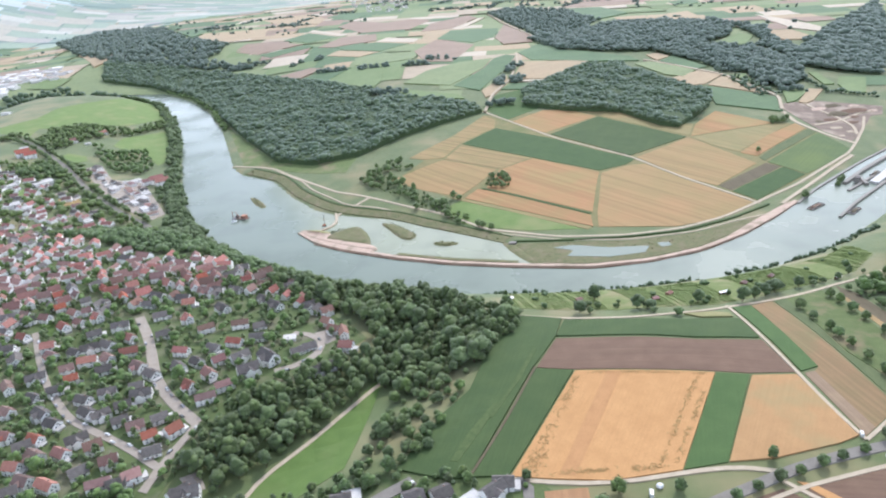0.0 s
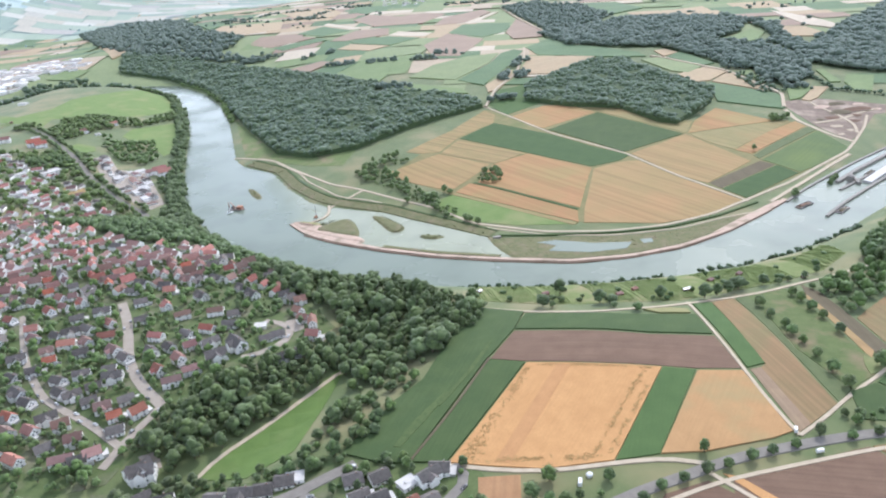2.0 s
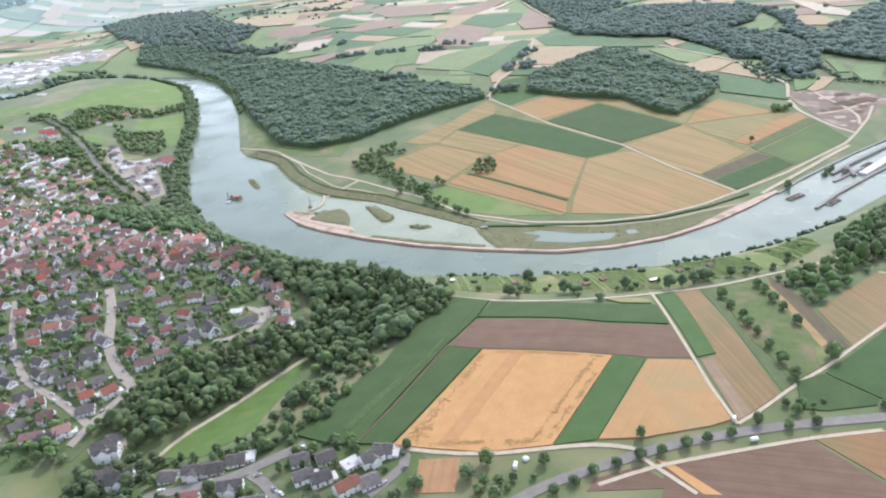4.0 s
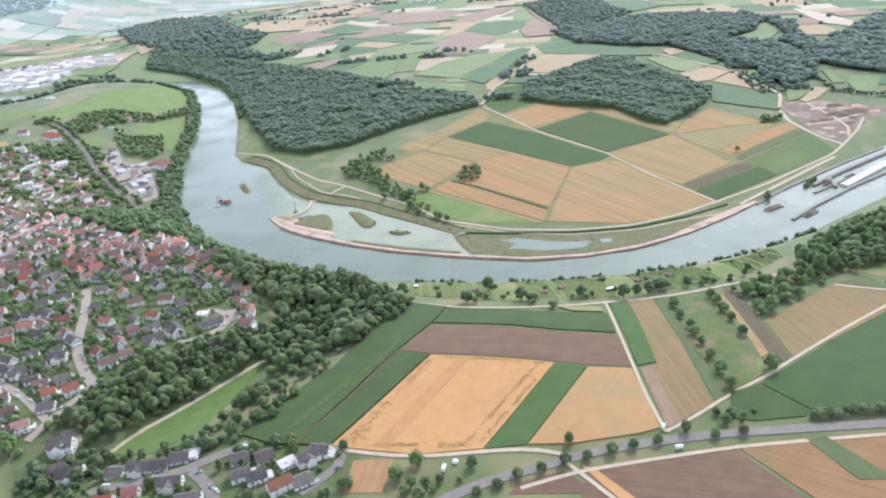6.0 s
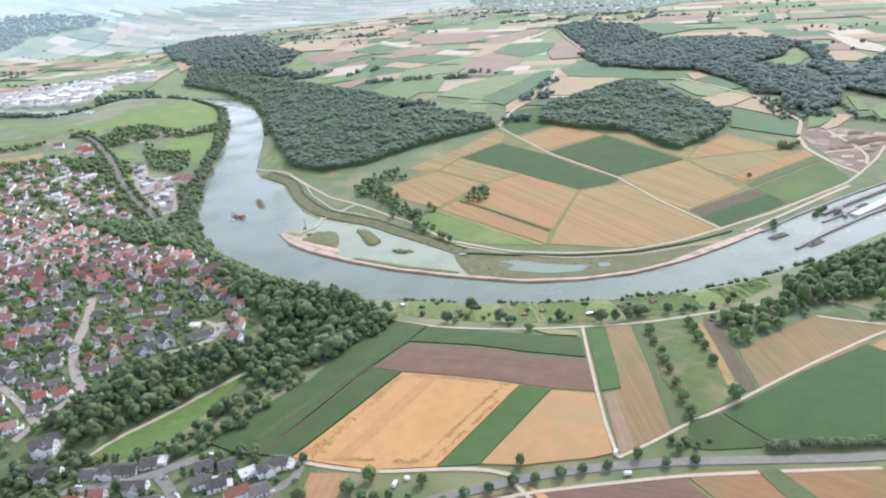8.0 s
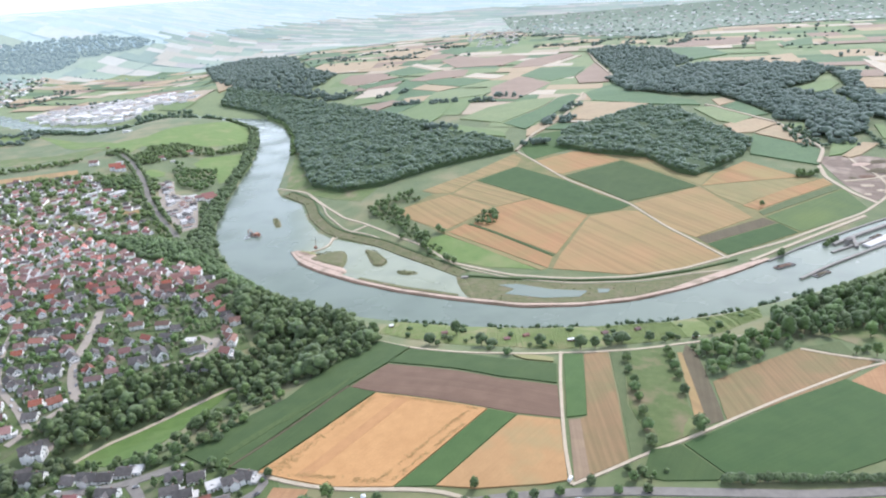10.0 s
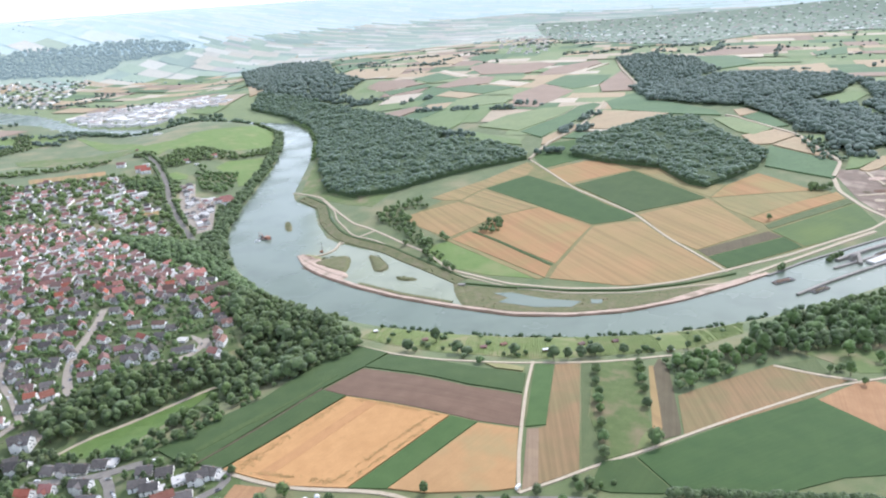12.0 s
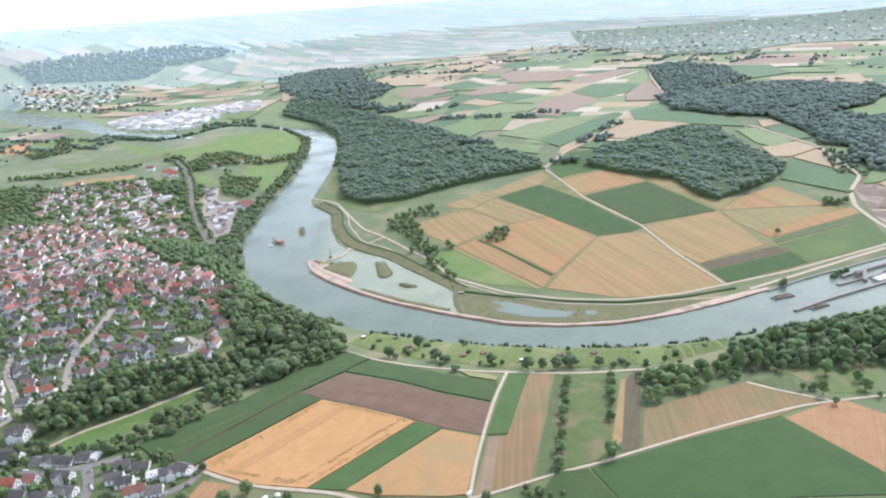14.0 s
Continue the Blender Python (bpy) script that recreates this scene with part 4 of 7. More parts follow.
def mound(poly, top, mat, name, label, category, edge=9.0, cell=4.0, kind="structure"):
    """Low land that rises out of the water within the corners."""
    pts = list(poly)
    for _ in range(2):
        pts = [q for (ax, ay), (bx, by) in zip(pts, pts[1:] + pts[:1]) for q in ((ax * 0.75 + bx * 0.25, ay * 0.75 + by * 0.25), (ax * 0.25 + bx * 0.75, ay * 0.25 + by * 0.75))]
    bm = drape(pts, cell, 0.0, False)
    xs, ys = [v.co.x for v in bm.verts], [v.co.y for v in bm.verts]
    d = away(np.array(xs), np.array(ys), pts, True)
    for v, k in zip(bm.verts, d):
        v.co.z = -0.5 + (top + 0.5) * float(ramp(k, -1, edge)) + (0.5 * noise.noise(Vector((v.co.x, v.co.y, 0)) * 0.12) if k > 0.5 else 0)
    return tagged(new(name, done(bm, name, M[mat], True)), label, category, kind=kind)


mound([(188, 772), (203, 764), (213, 735), (218, 700), (209, 694), (200, 712), (193, 738)], 0.9, "reed", "reed_bank", "rounded reedy end of the lagoon", "reeds", 5, 4.0)
ISLES = [mound([(55, 884), (77, 874), (101, 827), (94, 813), (78, 813), (67, 849)], 1.8, "reed", "island", "low reed-covered island in the lagoon", "island", 5),
         mound([(107, 800), (136, 792), (148, 778), (119, 777)], 1.5, "reed", "island", "small green reed island in the lagoon", "island", 5),
         mound([(-122, 1062), (-106, 1048), (-90, 1005), (-98, 993), (-112, 1020)], 1.2, "reed", "island", "narrow sandy reed island in the river", "island", 5),
         mound([(-47, 878), (-25, 840), (1, 809), (25, 792), (42, 784), (44, 798), (30, 812), (12, 824), (-6, 838), (-20, 861), (-35, 882), (-47, 893)], 1.5, "sand", "spit", "bare pink sandy spit at the end of the gravel bank", "spit", 5, 3.0),
         mound([(-49, 885), (-40, 893), (-14, 876), (8, 850), (29, 825), (47, 806), (46, 790), (23, 803), (-9, 832), (-34, 858)], 2.2, "sand", "spit", "broad flat of pale pink sand on the spit", "spit", 4, 3.0),
         mound([(-18, 850), (-6, 866), (7, 872), (27, 882), (37, 865), (42, 829), (38, 808), (22, 818), (4, 832), (-8, 840)], 3.0, "reed", "spit_grass", "dry grassy hump on the sandy spit", "grass", 5, 3.0),
         mound([(-45, 880), (-36, 891), (-19, 883), (-2, 870), (-16, 856), (-30, 862)], 2.2, "drymeadow", "spit_grass", "dry grass at the tip of the spit", "grass", 4, 3.0)]


def bank(line, width, z, mat, name, label):
    v, f = ribbon(line, width, 0, 8)
    for k in range(0, len(v), 4):
        w = 0.5 * noise.noise(Vector((v[k][0], v[k][1], 0)) * 0.05)
        v[k] = (*v[k][:2], -1.5)
        v[k + 1] = (*v[k + 1][:2], z + w)
        v[k + 2] = (*v[k + 2][:2], z + w)
        v[k + 3] = (*v[k + 3][:2], -1.5)
    bm = bmesh.new()
    vs = [bm.verts.new(p) for p in v]
    for q in f:
        bm.faces.new([vs[i] for i in q])
    bmesh.ops.recalc_face_normals(bm, faces=bm.faces)
    return tagged(new(name, done(bm, name, M[mat])), label, "bank", kind="structure")


CAUSE = [(-46, 884), (-26, 844), (10, 808), (65, 766), (123, 731), (192, 700), (270, 672), (334, 668), (397, 676), (463, 702), (533, 742), (578, 772)]
bank(CAUSE, 5.6, 1.5, "sand", "gravel_bank", "long pinkish gravel bank between river and lagoon")
bank([(p[0] + 2, p[1] + 6) for p in CAUSE[3:6]], 6.0, 1.9, "reed", "grass_bank", "strip of dry grass along the gravel bank")
bank([(p[0] - 2.5, p[1] - 5) for p in CAUSE[1:]], 2.2, 0.7, "soil", "stone_toe", "dark stone toe of the gravel bank")
bank([(17, 973), (5, 953), (2, 934), (5, 915), (2, 900), (-8, 886), (-21, 879), (-37, 878)], 3.4, 1.3, "gravel", "causeway", "narrow pale causeway from the river path to the spit")
WETLAND = [(204, 757), (214, 696), (272, 677), (334, 673), (397, 681), (463, 708), (533, 747), (560, 764), (545, 742), (480, 735), (414, 718), (334, 721), (265, 741)]
field(WETLAND, "reed", "marshy reed bed behind the gravel bank", 0.3, 10)
field([(440, 697), (463, 706), (533, 745), (572, 770), (562, 769), (525, 748), (480, 722)], "sand", "bare sandy ground along the gravel bank", 0.45, 10)
for corners, text in (([(243, 731), (266, 731), (304, 711), (347, 701), (335, 686), (294, 687), (250, 704), (262, 716)], "still grey pond among the reeds"), ([(358, 706), (372, 704), (370, 694), (358, 694)], "small grey pond among the reeds"), ([(-92, 1140), (-62, 1108), (-40, 1060), (-20, 1010), (-26, 1008), (-48, 1056), (-70, 1100)], "narrow grey side channel among the reeds")):
    pond = new("pond", done(drape(corners, 10, 0.55, False), "pond", M["river"]))
    tagged(pond, text, "pond", kind="structure")
SHORE = [(197, 768), (176, 790), (142, 826), (111, 857), (79, 894), (36, 922), (5, 944), (-14, 968), (-46, 1030), (-76, 1122), (-128, 1180)]
for k, (w, m, text) in enumerate(((17, "reed", "belt of reeds along the lagoon shore"), (3.0, "maize", "dark ditch line behind the reeds"))):
    v, f = ribbon([(x + 3 + 7 * k, y + 3 + 7 * k) for x, y in SHORE], w, 0.9 + 0.5 * k)
    tagged(new("reed_belt", mesh_of("reed_belt", v, f, M[m])), text, "reeds", kind="structure")
v, f = ribbon([(205, 764), (265, 746), (334, 732), (405, 729), (475, 745), (540, 772)], 3.2, 1.6)
tagged(new("reed_belt", mesh_of("reed_belt", v, f, M["maize"])), "dark ditch line along the river path", "reeds", kind="structure")
jetty = new("jetty_pad", mesh_of("jetty_pad", *box(198, 757, -1, 207, 762, 2.4), M["concrete"]))
tagged(jetty, "small pale concrete outlet at the lagoon", "outlet", kind="structure")

# ---- fields beyond the loop ----
far_field([(-225, 2328), (-84, 2364), (-23, 2287), (-156, 2245)], "f_soil", "pinkish brown distant field")
far_field([(-152, 2235), (-17, 2273), (13, 2213), (-117, 2170)], "f_beet", "green distant crop field")
far_field([(-397, 2661), (-364, 2963), (-383, 3322), (-187, 3106), (-145, 2945), (-146, 2551), (-267, 2523)], "f_barley", "tan distant field of ripe grain")
far_field([(-824, 2840), (-744, 2825), (-581, 2548), (-657, 2401)], "f_barley", "tan distant field of ripe grain")
far_field([(0, 2549), (16, 2587), (120, 2374), (95, 2359)], "f_straw", "pale straw-coloured distant field")
far_field([(20, 2189), (101, 2330), (204, 2324), (192, 2183), (65, 2154)], "f_soil", "pinkish brown distant field")
far_field([(-84, 2398), (-1, 2518), (88, 2349), (-4, 2297)], "f_beet", "green distant crop field")
far_field([(186, 2163), (226, 2229), (314, 2140), (282, 2085)], "f_straw", "pale straw-coloured distant field")
far_field([(71, 2140), (187, 2151), (271, 2068), (180, 1990), (90, 2083)], "f_beet", "green distant crop field")
far_field([(38, 2046), (75, 2091), (178, 1982), (120, 1948)], "f_barley", "tan distant field of ripe grain")
far_field([(102, 1847), (108, 1938), (191, 1958), (253, 1890), (248, 1819), (163, 1807)], "f_young", "pale green distant field")
far_field([(264, 1753), (265, 1932), (352, 2095), (430, 1950), (367, 1809), (324, 1722)], "f_soil", "pinkish brown distant field")
far_field([(-112, 1910), (-7, 1930), (21, 1893), (-39, 1834)], "f_soil", "pinkish brown distant field")
far_field([(-30, 1820), (34, 1868), (91, 1826), (23, 1739)], "f_beet", "green distant crop field")
far_field([(12, 1734), (99, 1805), (168, 1749), (139, 1614), (107, 1547), (89, 1503)], "f_meadow", "light green distant meadow")
far_field([(118, 1478), (146, 1550), (215, 1479), (278, 1423), (283, 1388), (219, 1423)], "f_meadow", "light green distant meadow")
far_field([(186, 1567), (251, 1655), (338, 1707), (420, 1715), (377, 1625), (276, 1502)], "f_young", "pale green distant field")
far_field([(282, 1496), (379, 1624), (422, 1709), (461, 1739), (479, 1716), (414, 1586), (325, 1439)], "f_beet", "green distant crop field")
far_field([(328, 1434), (393, 1523), (409, 1540), (394, 1474), (348, 1400), (323, 1382)], "f_barley", "tan distant field of ripe grain")
far_field([(101, 2603), (162, 2718), (261, 2586), (361, 2622), (419, 2550), (313, 2361), (163, 2381)], "f_soil", "pinkish brown distant field")
far_field([(75, 2922), (155, 3050), (227, 2882), (155, 2740)], "f_beet", "green distant crop field")
far_field([(-194, 3181), (-9, 3255), (69, 2887), (40, 2757), (-101, 2854)], "f_barley", "tan distant field of ripe grain")
far_field([(-1008, 3868), (-772, 3961), (-703, 3913), (-909, 3862)], "f_straw", "pale straw-coloured distant field")
far_field([(-666, 3803), (-555, 3842), (-486, 3807), (-651, 3738)], "f_straw", "pale straw-coloured distant field")
far_field([(-937, 3755), (-830, 3804), (-720, 3720), (-825, 3671)], "f_barley", "tan distant field of ripe grain")
far_field([(-706, 3291), (-669, 3544), (-562, 3335), (-620, 3165)], "f_straw", "pale straw-coloured distant field")
far_field([(-511, 3073), (-421, 3108), (-343, 3014), (-410, 2774)], "f_beet", "green distant crop field")
far_field([(507, 2025), (600, 2279), (603, 2025), (579, 1906), (502, 1910)], "f_soil", "pinkish brown distant field")
far_field([(356, 2105), (427, 2255), (564, 2205), (505, 2036), (432, 1978)], "f_beet", "green distant crop field")
far_field([(440, 2275), (567, 2487), (590, 2492), (455, 2257)], "f_straw", "pale straw-coloured distant field")
far_field([(340, 2286), (397, 2454), (553, 2587), (565, 2503), (437, 2289)], "f_soil", "pinkish brown distant field")
far_field([(451, 2771), (518, 2911), (626, 2957), (561, 2773)], "f_barley", "tan distant field of ripe grain")
far_field([(494, 1747), (600, 1880), (611, 1733), (718, 1597), (718, 1550), (623, 1587), (498, 1659)], "f_beet", "green distant crop field")
far_field([(410, 1501), (478, 1651), (622, 1598), (558, 1551), (485, 1475)], "f_barley", "tan distant field of ripe grain")
far_field([(407, 1491), (476, 1472), (470, 1459), (399, 1478)], "f_straw", "pale straw-coloured distant field")
far_field([(363, 1429), (399, 1464), (463, 1451), (428, 1407)], "f_beet", "green distant crop field")
far_field([(696, 1523), (741, 1531), (788, 1422), (738, 1382), (713, 1411)], "f_young", "pale green distant field")
far_field([(756, 1595), (786, 1600), (797, 1561), (753, 1534)], "f_barley", "tan distant field of ripe grain")
far_field([(755, 1528), (806, 1565), (822, 1438), (792, 1430)], "f_beet", "green distant crop field")
far_field([(714, 1381), (787, 1413), (812, 1364), (750, 1314), (720, 1314)], "f_barley", "tan distant field of ripe grain")
far_field([(750, 1306), (813, 1360), (822, 1222), (808, 1223)], "f_barley", "tan distant field of ripe grain")
far_field([(735, 1286), (747, 1296), (811, 1204), (824, 1190), (786, 1114), (733, 1154), (699, 1184)], "f_beet", "green distant crop field")
far_field([(895, 2560), (1055, 2784), (1251, 2621), (1243, 2555), (1110, 2506), (974, 2523)], "f_soil", "pinkish brown distant field")
far_field([(767, 2253), (889, 2531), (1002, 2493), (1014, 2284), (884, 2208)], "f_beet", "green distant crop field")
far_field([(976, 2080), (1027, 2165), (1176, 2204), (1137, 2053), (1052, 2009)], "f_barley", "tan distant field of ripe grain")
far_field([(1235, 2460), (1380, 2552), (1308, 2364), (1218, 2362)], "f_beet", "green distant crop field")
far_field([(1108, 1728), (1196, 1707), (1191, 1611), (1154, 1593), (1096, 1621)], "f_barley", "tan distant field of ripe grain")
far_field([(1285, 2009), (1294, 1930), (1276, 1675), (1248, 1650), (1208, 1726)], "f_straw", "pale straw-coloured distant field")
far_field([(880, 1619), (964, 1655), (1061, 1720), (1073, 1676), (1017, 1609), (947, 1594)], "f_meadow", "light green distant meadow")
far_field([(1008, 1600), (1030, 1524), (1022, 1450), (994, 1485)], "f_meadow", "light green distant meadow")
far_field([(1092, 1534), (1158, 1577), (1148, 1542), (1100, 1518)], "f_meadow", "light green distant meadow")
far_field([(976, 1320), (990, 1315), (971, 1233), (950, 1235)], "f_meadow", "light green distant meadow")
far_field([(1010, 1274), (1054, 1254), (992, 1173), (963, 1179), (975, 1229)], "f_meadow", "light green distant meadow")
far_field([(816, 1360), (860, 1357), (841, 1295), (831, 1326)], "f_meadow", "light green distant meadow")
far_field([(854, 1221), (899, 1226), (896, 1206), (844, 1162), (820, 1155)], "f_meadow", "light green distant meadow")
far_field([(841, 1153), (905, 1217), (929, 1208), (872, 1155), (849, 1144)], "f_barley", "tan distant field of ripe grain")
field([(-1256, 2032), (-1062, 1974), (-1027, 1861), (-1079, 1799)], "bright", "light green meadow before the upper river", 0.6, 40.0)
field([(-866, 1643), (-631, 1553), (-666, 1457), (-949, 1550), (-1007, 1617)], "meadow", "green meadow with a farm above the village", 0.6, 40.0)

# ---- far country: a patchwork of fields ----
FAR = ["f_beet", "f_young", "f_barley", "f_stubble", "f_soil", "f_meadow", "f_straw"]
ODDS = [20, 16, 17, 12, 10, 12, 8]
rng = random.Random(77)
patches = {t + m[2:]: ([], []) for m in FAR for t in ("f_", "b_", "d_")}
cells = []
vrow = 1180.0
while vrow < 4800:
    tall = rng.uniform(60, 120) * (1.0 if vrow < 3000 else max(0.14, 1 - (vrow - 3000) / 700))
    u = -3300 - rng.uniform(0, 200)
    while u < 3000:
        wide = rng.uniform(60, 190)
        cells.append((u, vrow, u + wide, vrow + tall))
        u += wide + (1 if rng.random() < 0.75 else 9)
    vrow += tall + (1 if rng.random() < 0.75 else 8)
ca, sa = math.cos(radians(-14)), math.sin(radians(-14))
cc = np.array([((a + c) / 2, (b + d) / 2) for a, b, c, d in cells])
CX, CY = cc[:, 0] * ca - (cc[:, 1] - 1200) * sa, cc[:, 0] * sa + (cc[:, 1] - 1200) * ca + 1200
free = (away(CX, CY, WATER, True) > 110) & ~within(CX, CY, WATER) & (np.hypot(CX - 170, CY + 40) < 4860) & (np.abs(CX - 170) < 0.95 * (CY + 300))
for poly in TAKEN:
    if max(p[1] for p in poly) > 1000:
        free &= ~within(CX, CY, poly) & (away(CX, CY, poly, True) > 38)
free &= ~within(CX, CY, [(-1100, 800), (-1250, 1500), (-1150, 2000), (-420, 2010), (-300, 1750), (-200, 1300), (-250, 900)])
free &= ~within(CX, CY, [(-150, 1200), (60, 1100), (300, 700), (800, 800), (960, 960), (900, 1300), (760, 1560), (560, 1600), (300, 1400), (150, 1500), (-100, 1900), (-400, 2200)])
for (a, b, c, d), ok in zip(cells, free):
    if not ok or (b < 3400 and rng.random() < 0.07):
        continue
    m = rng.choices(FAR, ODDS)[0]
    r = math.hypot((a + c) / 2 - 170, (b + d) / 2)
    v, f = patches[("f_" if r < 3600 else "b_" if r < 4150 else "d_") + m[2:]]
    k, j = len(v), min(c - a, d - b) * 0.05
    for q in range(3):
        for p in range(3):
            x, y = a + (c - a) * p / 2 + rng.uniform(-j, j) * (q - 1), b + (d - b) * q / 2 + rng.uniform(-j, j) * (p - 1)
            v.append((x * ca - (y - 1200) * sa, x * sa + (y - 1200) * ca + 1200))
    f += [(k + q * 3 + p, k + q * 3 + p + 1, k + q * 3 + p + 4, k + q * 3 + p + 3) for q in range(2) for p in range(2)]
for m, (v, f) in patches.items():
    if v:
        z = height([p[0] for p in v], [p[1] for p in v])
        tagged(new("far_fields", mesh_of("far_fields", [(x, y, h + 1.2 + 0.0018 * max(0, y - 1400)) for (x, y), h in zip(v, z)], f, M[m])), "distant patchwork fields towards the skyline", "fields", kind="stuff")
# hedges, orchards and copses between the far fields
line_pts = []
for (a, b, c, d), ok in zip(cells, free):
    if ok and rng.random() < 0.11 and b < 3300 and not (-400 < a < 560 and 1650 < b < 2700):
        n = int((c - a) / 16)
        for k in range(n):
            if rng.random() < 0.8:
                x, y = a + (c - a) * k / n + rng.uniform(-6, 6), b + rng.choice((0, 0, d - b)) + rng.gauss(0, 7)
                line_pts.append((x * ca - (y - 1200) * sa, x * sa + (y - 1200) * ca + 1200))
for cx, cy, n, s in ((175, 1519, 26, 45), (235, 1700, 40, 60), (130, 1458, 16, 30), (60, 1800, 22, 40), (-19, 2009, 16, 30), (385, 1500, 34, 45), (420, 1590, 16, 22), (-240, 2050, 60, 90), (900, 1290, 40, 40), (860, 1420, 30, 30), (1050, 1500, 60, 70), (330, 1330, 10, 20), (-100, 2900, 90, 160), (-350, 3000, 70, 120), (550, 2950, 60, 120), (1000, 2750, 120, 200), (500, 3300, 110, 220), (-1500, 2700, 90, 160), (-1200, 1900, 100, 150), (-1600, 1900, 120, 200)):
    rows_ = [(cx + rng.gauss(0, s * 0.8), cy + rng.gauss(0, s * 0.8), radians(rng.choice((-14, 62, 70, -20)) + rng.uniform(-12, 12)), s * rng.uniform(0.4, 1.0)) for _ in range(max(2, n // 13))]
    for _ in range(int(n * 1.5)):      # ragged hedges and clumps, not an even scatter
        px, py, turn, run = rng.choice(rows_)
        u = run * rng.uniform(-1, 1)
        line_pts.append((px + math.cos(turn) * u + rng.gauss(0, 5), py + math.sin(turn) * u + rng.gauss(0, 5)))
lp = np.array(line_pts)
lp = lp[(away(lp[:, 0], lp[:, 1], WATER, True) > 20) & ~within(lp[:, 0], lp[:, 1], WATER)]
far_off = np.hypot(lp[:, 0] - 170, lp[:, 1]) > 3500
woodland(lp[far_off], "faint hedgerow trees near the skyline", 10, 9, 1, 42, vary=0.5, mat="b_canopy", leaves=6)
lp = lp[~far_off]
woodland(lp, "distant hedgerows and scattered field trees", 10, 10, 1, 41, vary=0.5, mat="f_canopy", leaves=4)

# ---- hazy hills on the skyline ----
# upright backdrop sheets; their haze is only the material's colour and glow
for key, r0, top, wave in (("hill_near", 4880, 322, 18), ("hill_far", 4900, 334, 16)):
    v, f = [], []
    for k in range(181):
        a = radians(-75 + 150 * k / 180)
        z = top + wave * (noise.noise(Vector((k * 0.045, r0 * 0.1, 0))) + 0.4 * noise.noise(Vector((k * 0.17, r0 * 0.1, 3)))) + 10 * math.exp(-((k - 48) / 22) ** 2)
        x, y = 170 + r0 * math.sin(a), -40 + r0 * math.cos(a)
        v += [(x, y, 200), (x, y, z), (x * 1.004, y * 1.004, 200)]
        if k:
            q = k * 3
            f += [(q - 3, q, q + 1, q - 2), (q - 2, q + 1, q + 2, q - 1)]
    tagged(new("backdrop", mesh_of("backdrop", v, f, M[key], True)), "backdrop of skyline hills, haze painted as pale blue glow", "hills", kind="structure")

# ---- far towns ----
# roofs and walls paled towards each other to imitate haze over the town
for key, c in (("f_roof", (0.33, 0.31, 0.29)), ("f_tile", (0.33, 0.27, 0.24)), ("f_slate", (0.28, 0.27, 0.265)), ("f_wall", (0.72, 0.7, 0.67)), ("f_white", (0.76, 0.75, 0.72))):
    M[key] = stuff("far_roofs_" + key[2:], c, tuple(v * 1.15 for v in c), 20, fine=3, bump=0, sheen=0.1, tint=(0.95, 0.98, 1.0))


def small_houses(pts, label, size, roofs, seed, name="far_town", wall="f_wall", eaves=(0.4, 0.6), pitch=(0.3, 0.42)):
    rng = random.Random(seed)
    V, F, S = [], [], []
    Z = height(pts[:, 0], pts[:, 1])
    for (x, y), z in zip(pts, Z):
        w, l, e = size * rng.uniform(0.7, 1.1), size * rng.uniform(1.0, 1.7), size * rng.uniform(*eaves)
        r = e + w * rng.uniform(*pitch)
        a = rng.choice((0.3, -0.42, 1.15, 1.87)) + rng.uniform(-0.25, 0.25)
        c, s = math.cos(a), math.sin(a)
        k = len(V)
        for px, py, pz in ((-l, -w, -2), (l, -w, -2), (l, w, -2), (-l, w, -2), (-l, -w, e), (l, -w, e), (l, w, e), (-l, w, e), (-l, 0, r), (l, 0, r)):
            V.append((x + (px * c - py * s) / 2, y + (px * s + py * c) / 2, z + pz))
        F += [(k, k + 1, k + 5, k + 4), (k + 2, k + 3, k + 7, k + 6), (k + 1, k + 2, k + 6, k + 9, k + 5), (k + 3, k, k + 4, k + 8, k + 7), (k + 4, k + 5, k + 9, k + 8), (k + 6, k + 7, k + 8, k + 9)]
        t = rng.randrange(1, 1 + len(roofs))
        S += [0, 0, 0, 0, t, t]
    return tagged(new(name, mesh_of(name, V, F, [M[wall]] + [M[r] for r in roofs], False, S)), label, "town", kind="stuff")


TOWN = [(375, 3944), (1048, 3883), (1819, 3744), (2500, 3560), (2450, 2950), (1900, 2950), (1564, 3048), (1231, 3075), (934, 2873), (691, 3121), (446, 3420)]
# grey-green sheet added under the town, with the haze in its colour
M["f_gardens"] = stuff("far_gardens", (0.15, 0.2, 0.14), (0.2, 0.25, 0.17), 90, fine=20, bump=0, sheen=0.1, tint=(0.88, 0.95, 1.0))
tagged(new("town_ground", done(drape(TOWN, 60, 6.5), "town_ground", M["f_gardens"])), "green ground of the distant town, haze painted into the colour", "gardens", kind="structure")
small_houses(spots(TOWN, 52, 0.45, 51), "distant town of pale houses with red and grey roofs", 15, ("f_roof", "f_tile", "f_roof", "f_white"), 51, eaves=(0.3, 0.42), pitch=(0.15, 0.3))
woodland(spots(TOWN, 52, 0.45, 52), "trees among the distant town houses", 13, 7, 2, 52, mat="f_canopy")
small_houses(spots([(142, 3700), (458, 3700), (386, 2899), (254, 2868)], 58, seed=53), "distant housing estate", 15, ("f_roof", "f_tile", "f_slate"), 53, eaves=(0.3, 0.42), pitch=(0.15, 0.3))
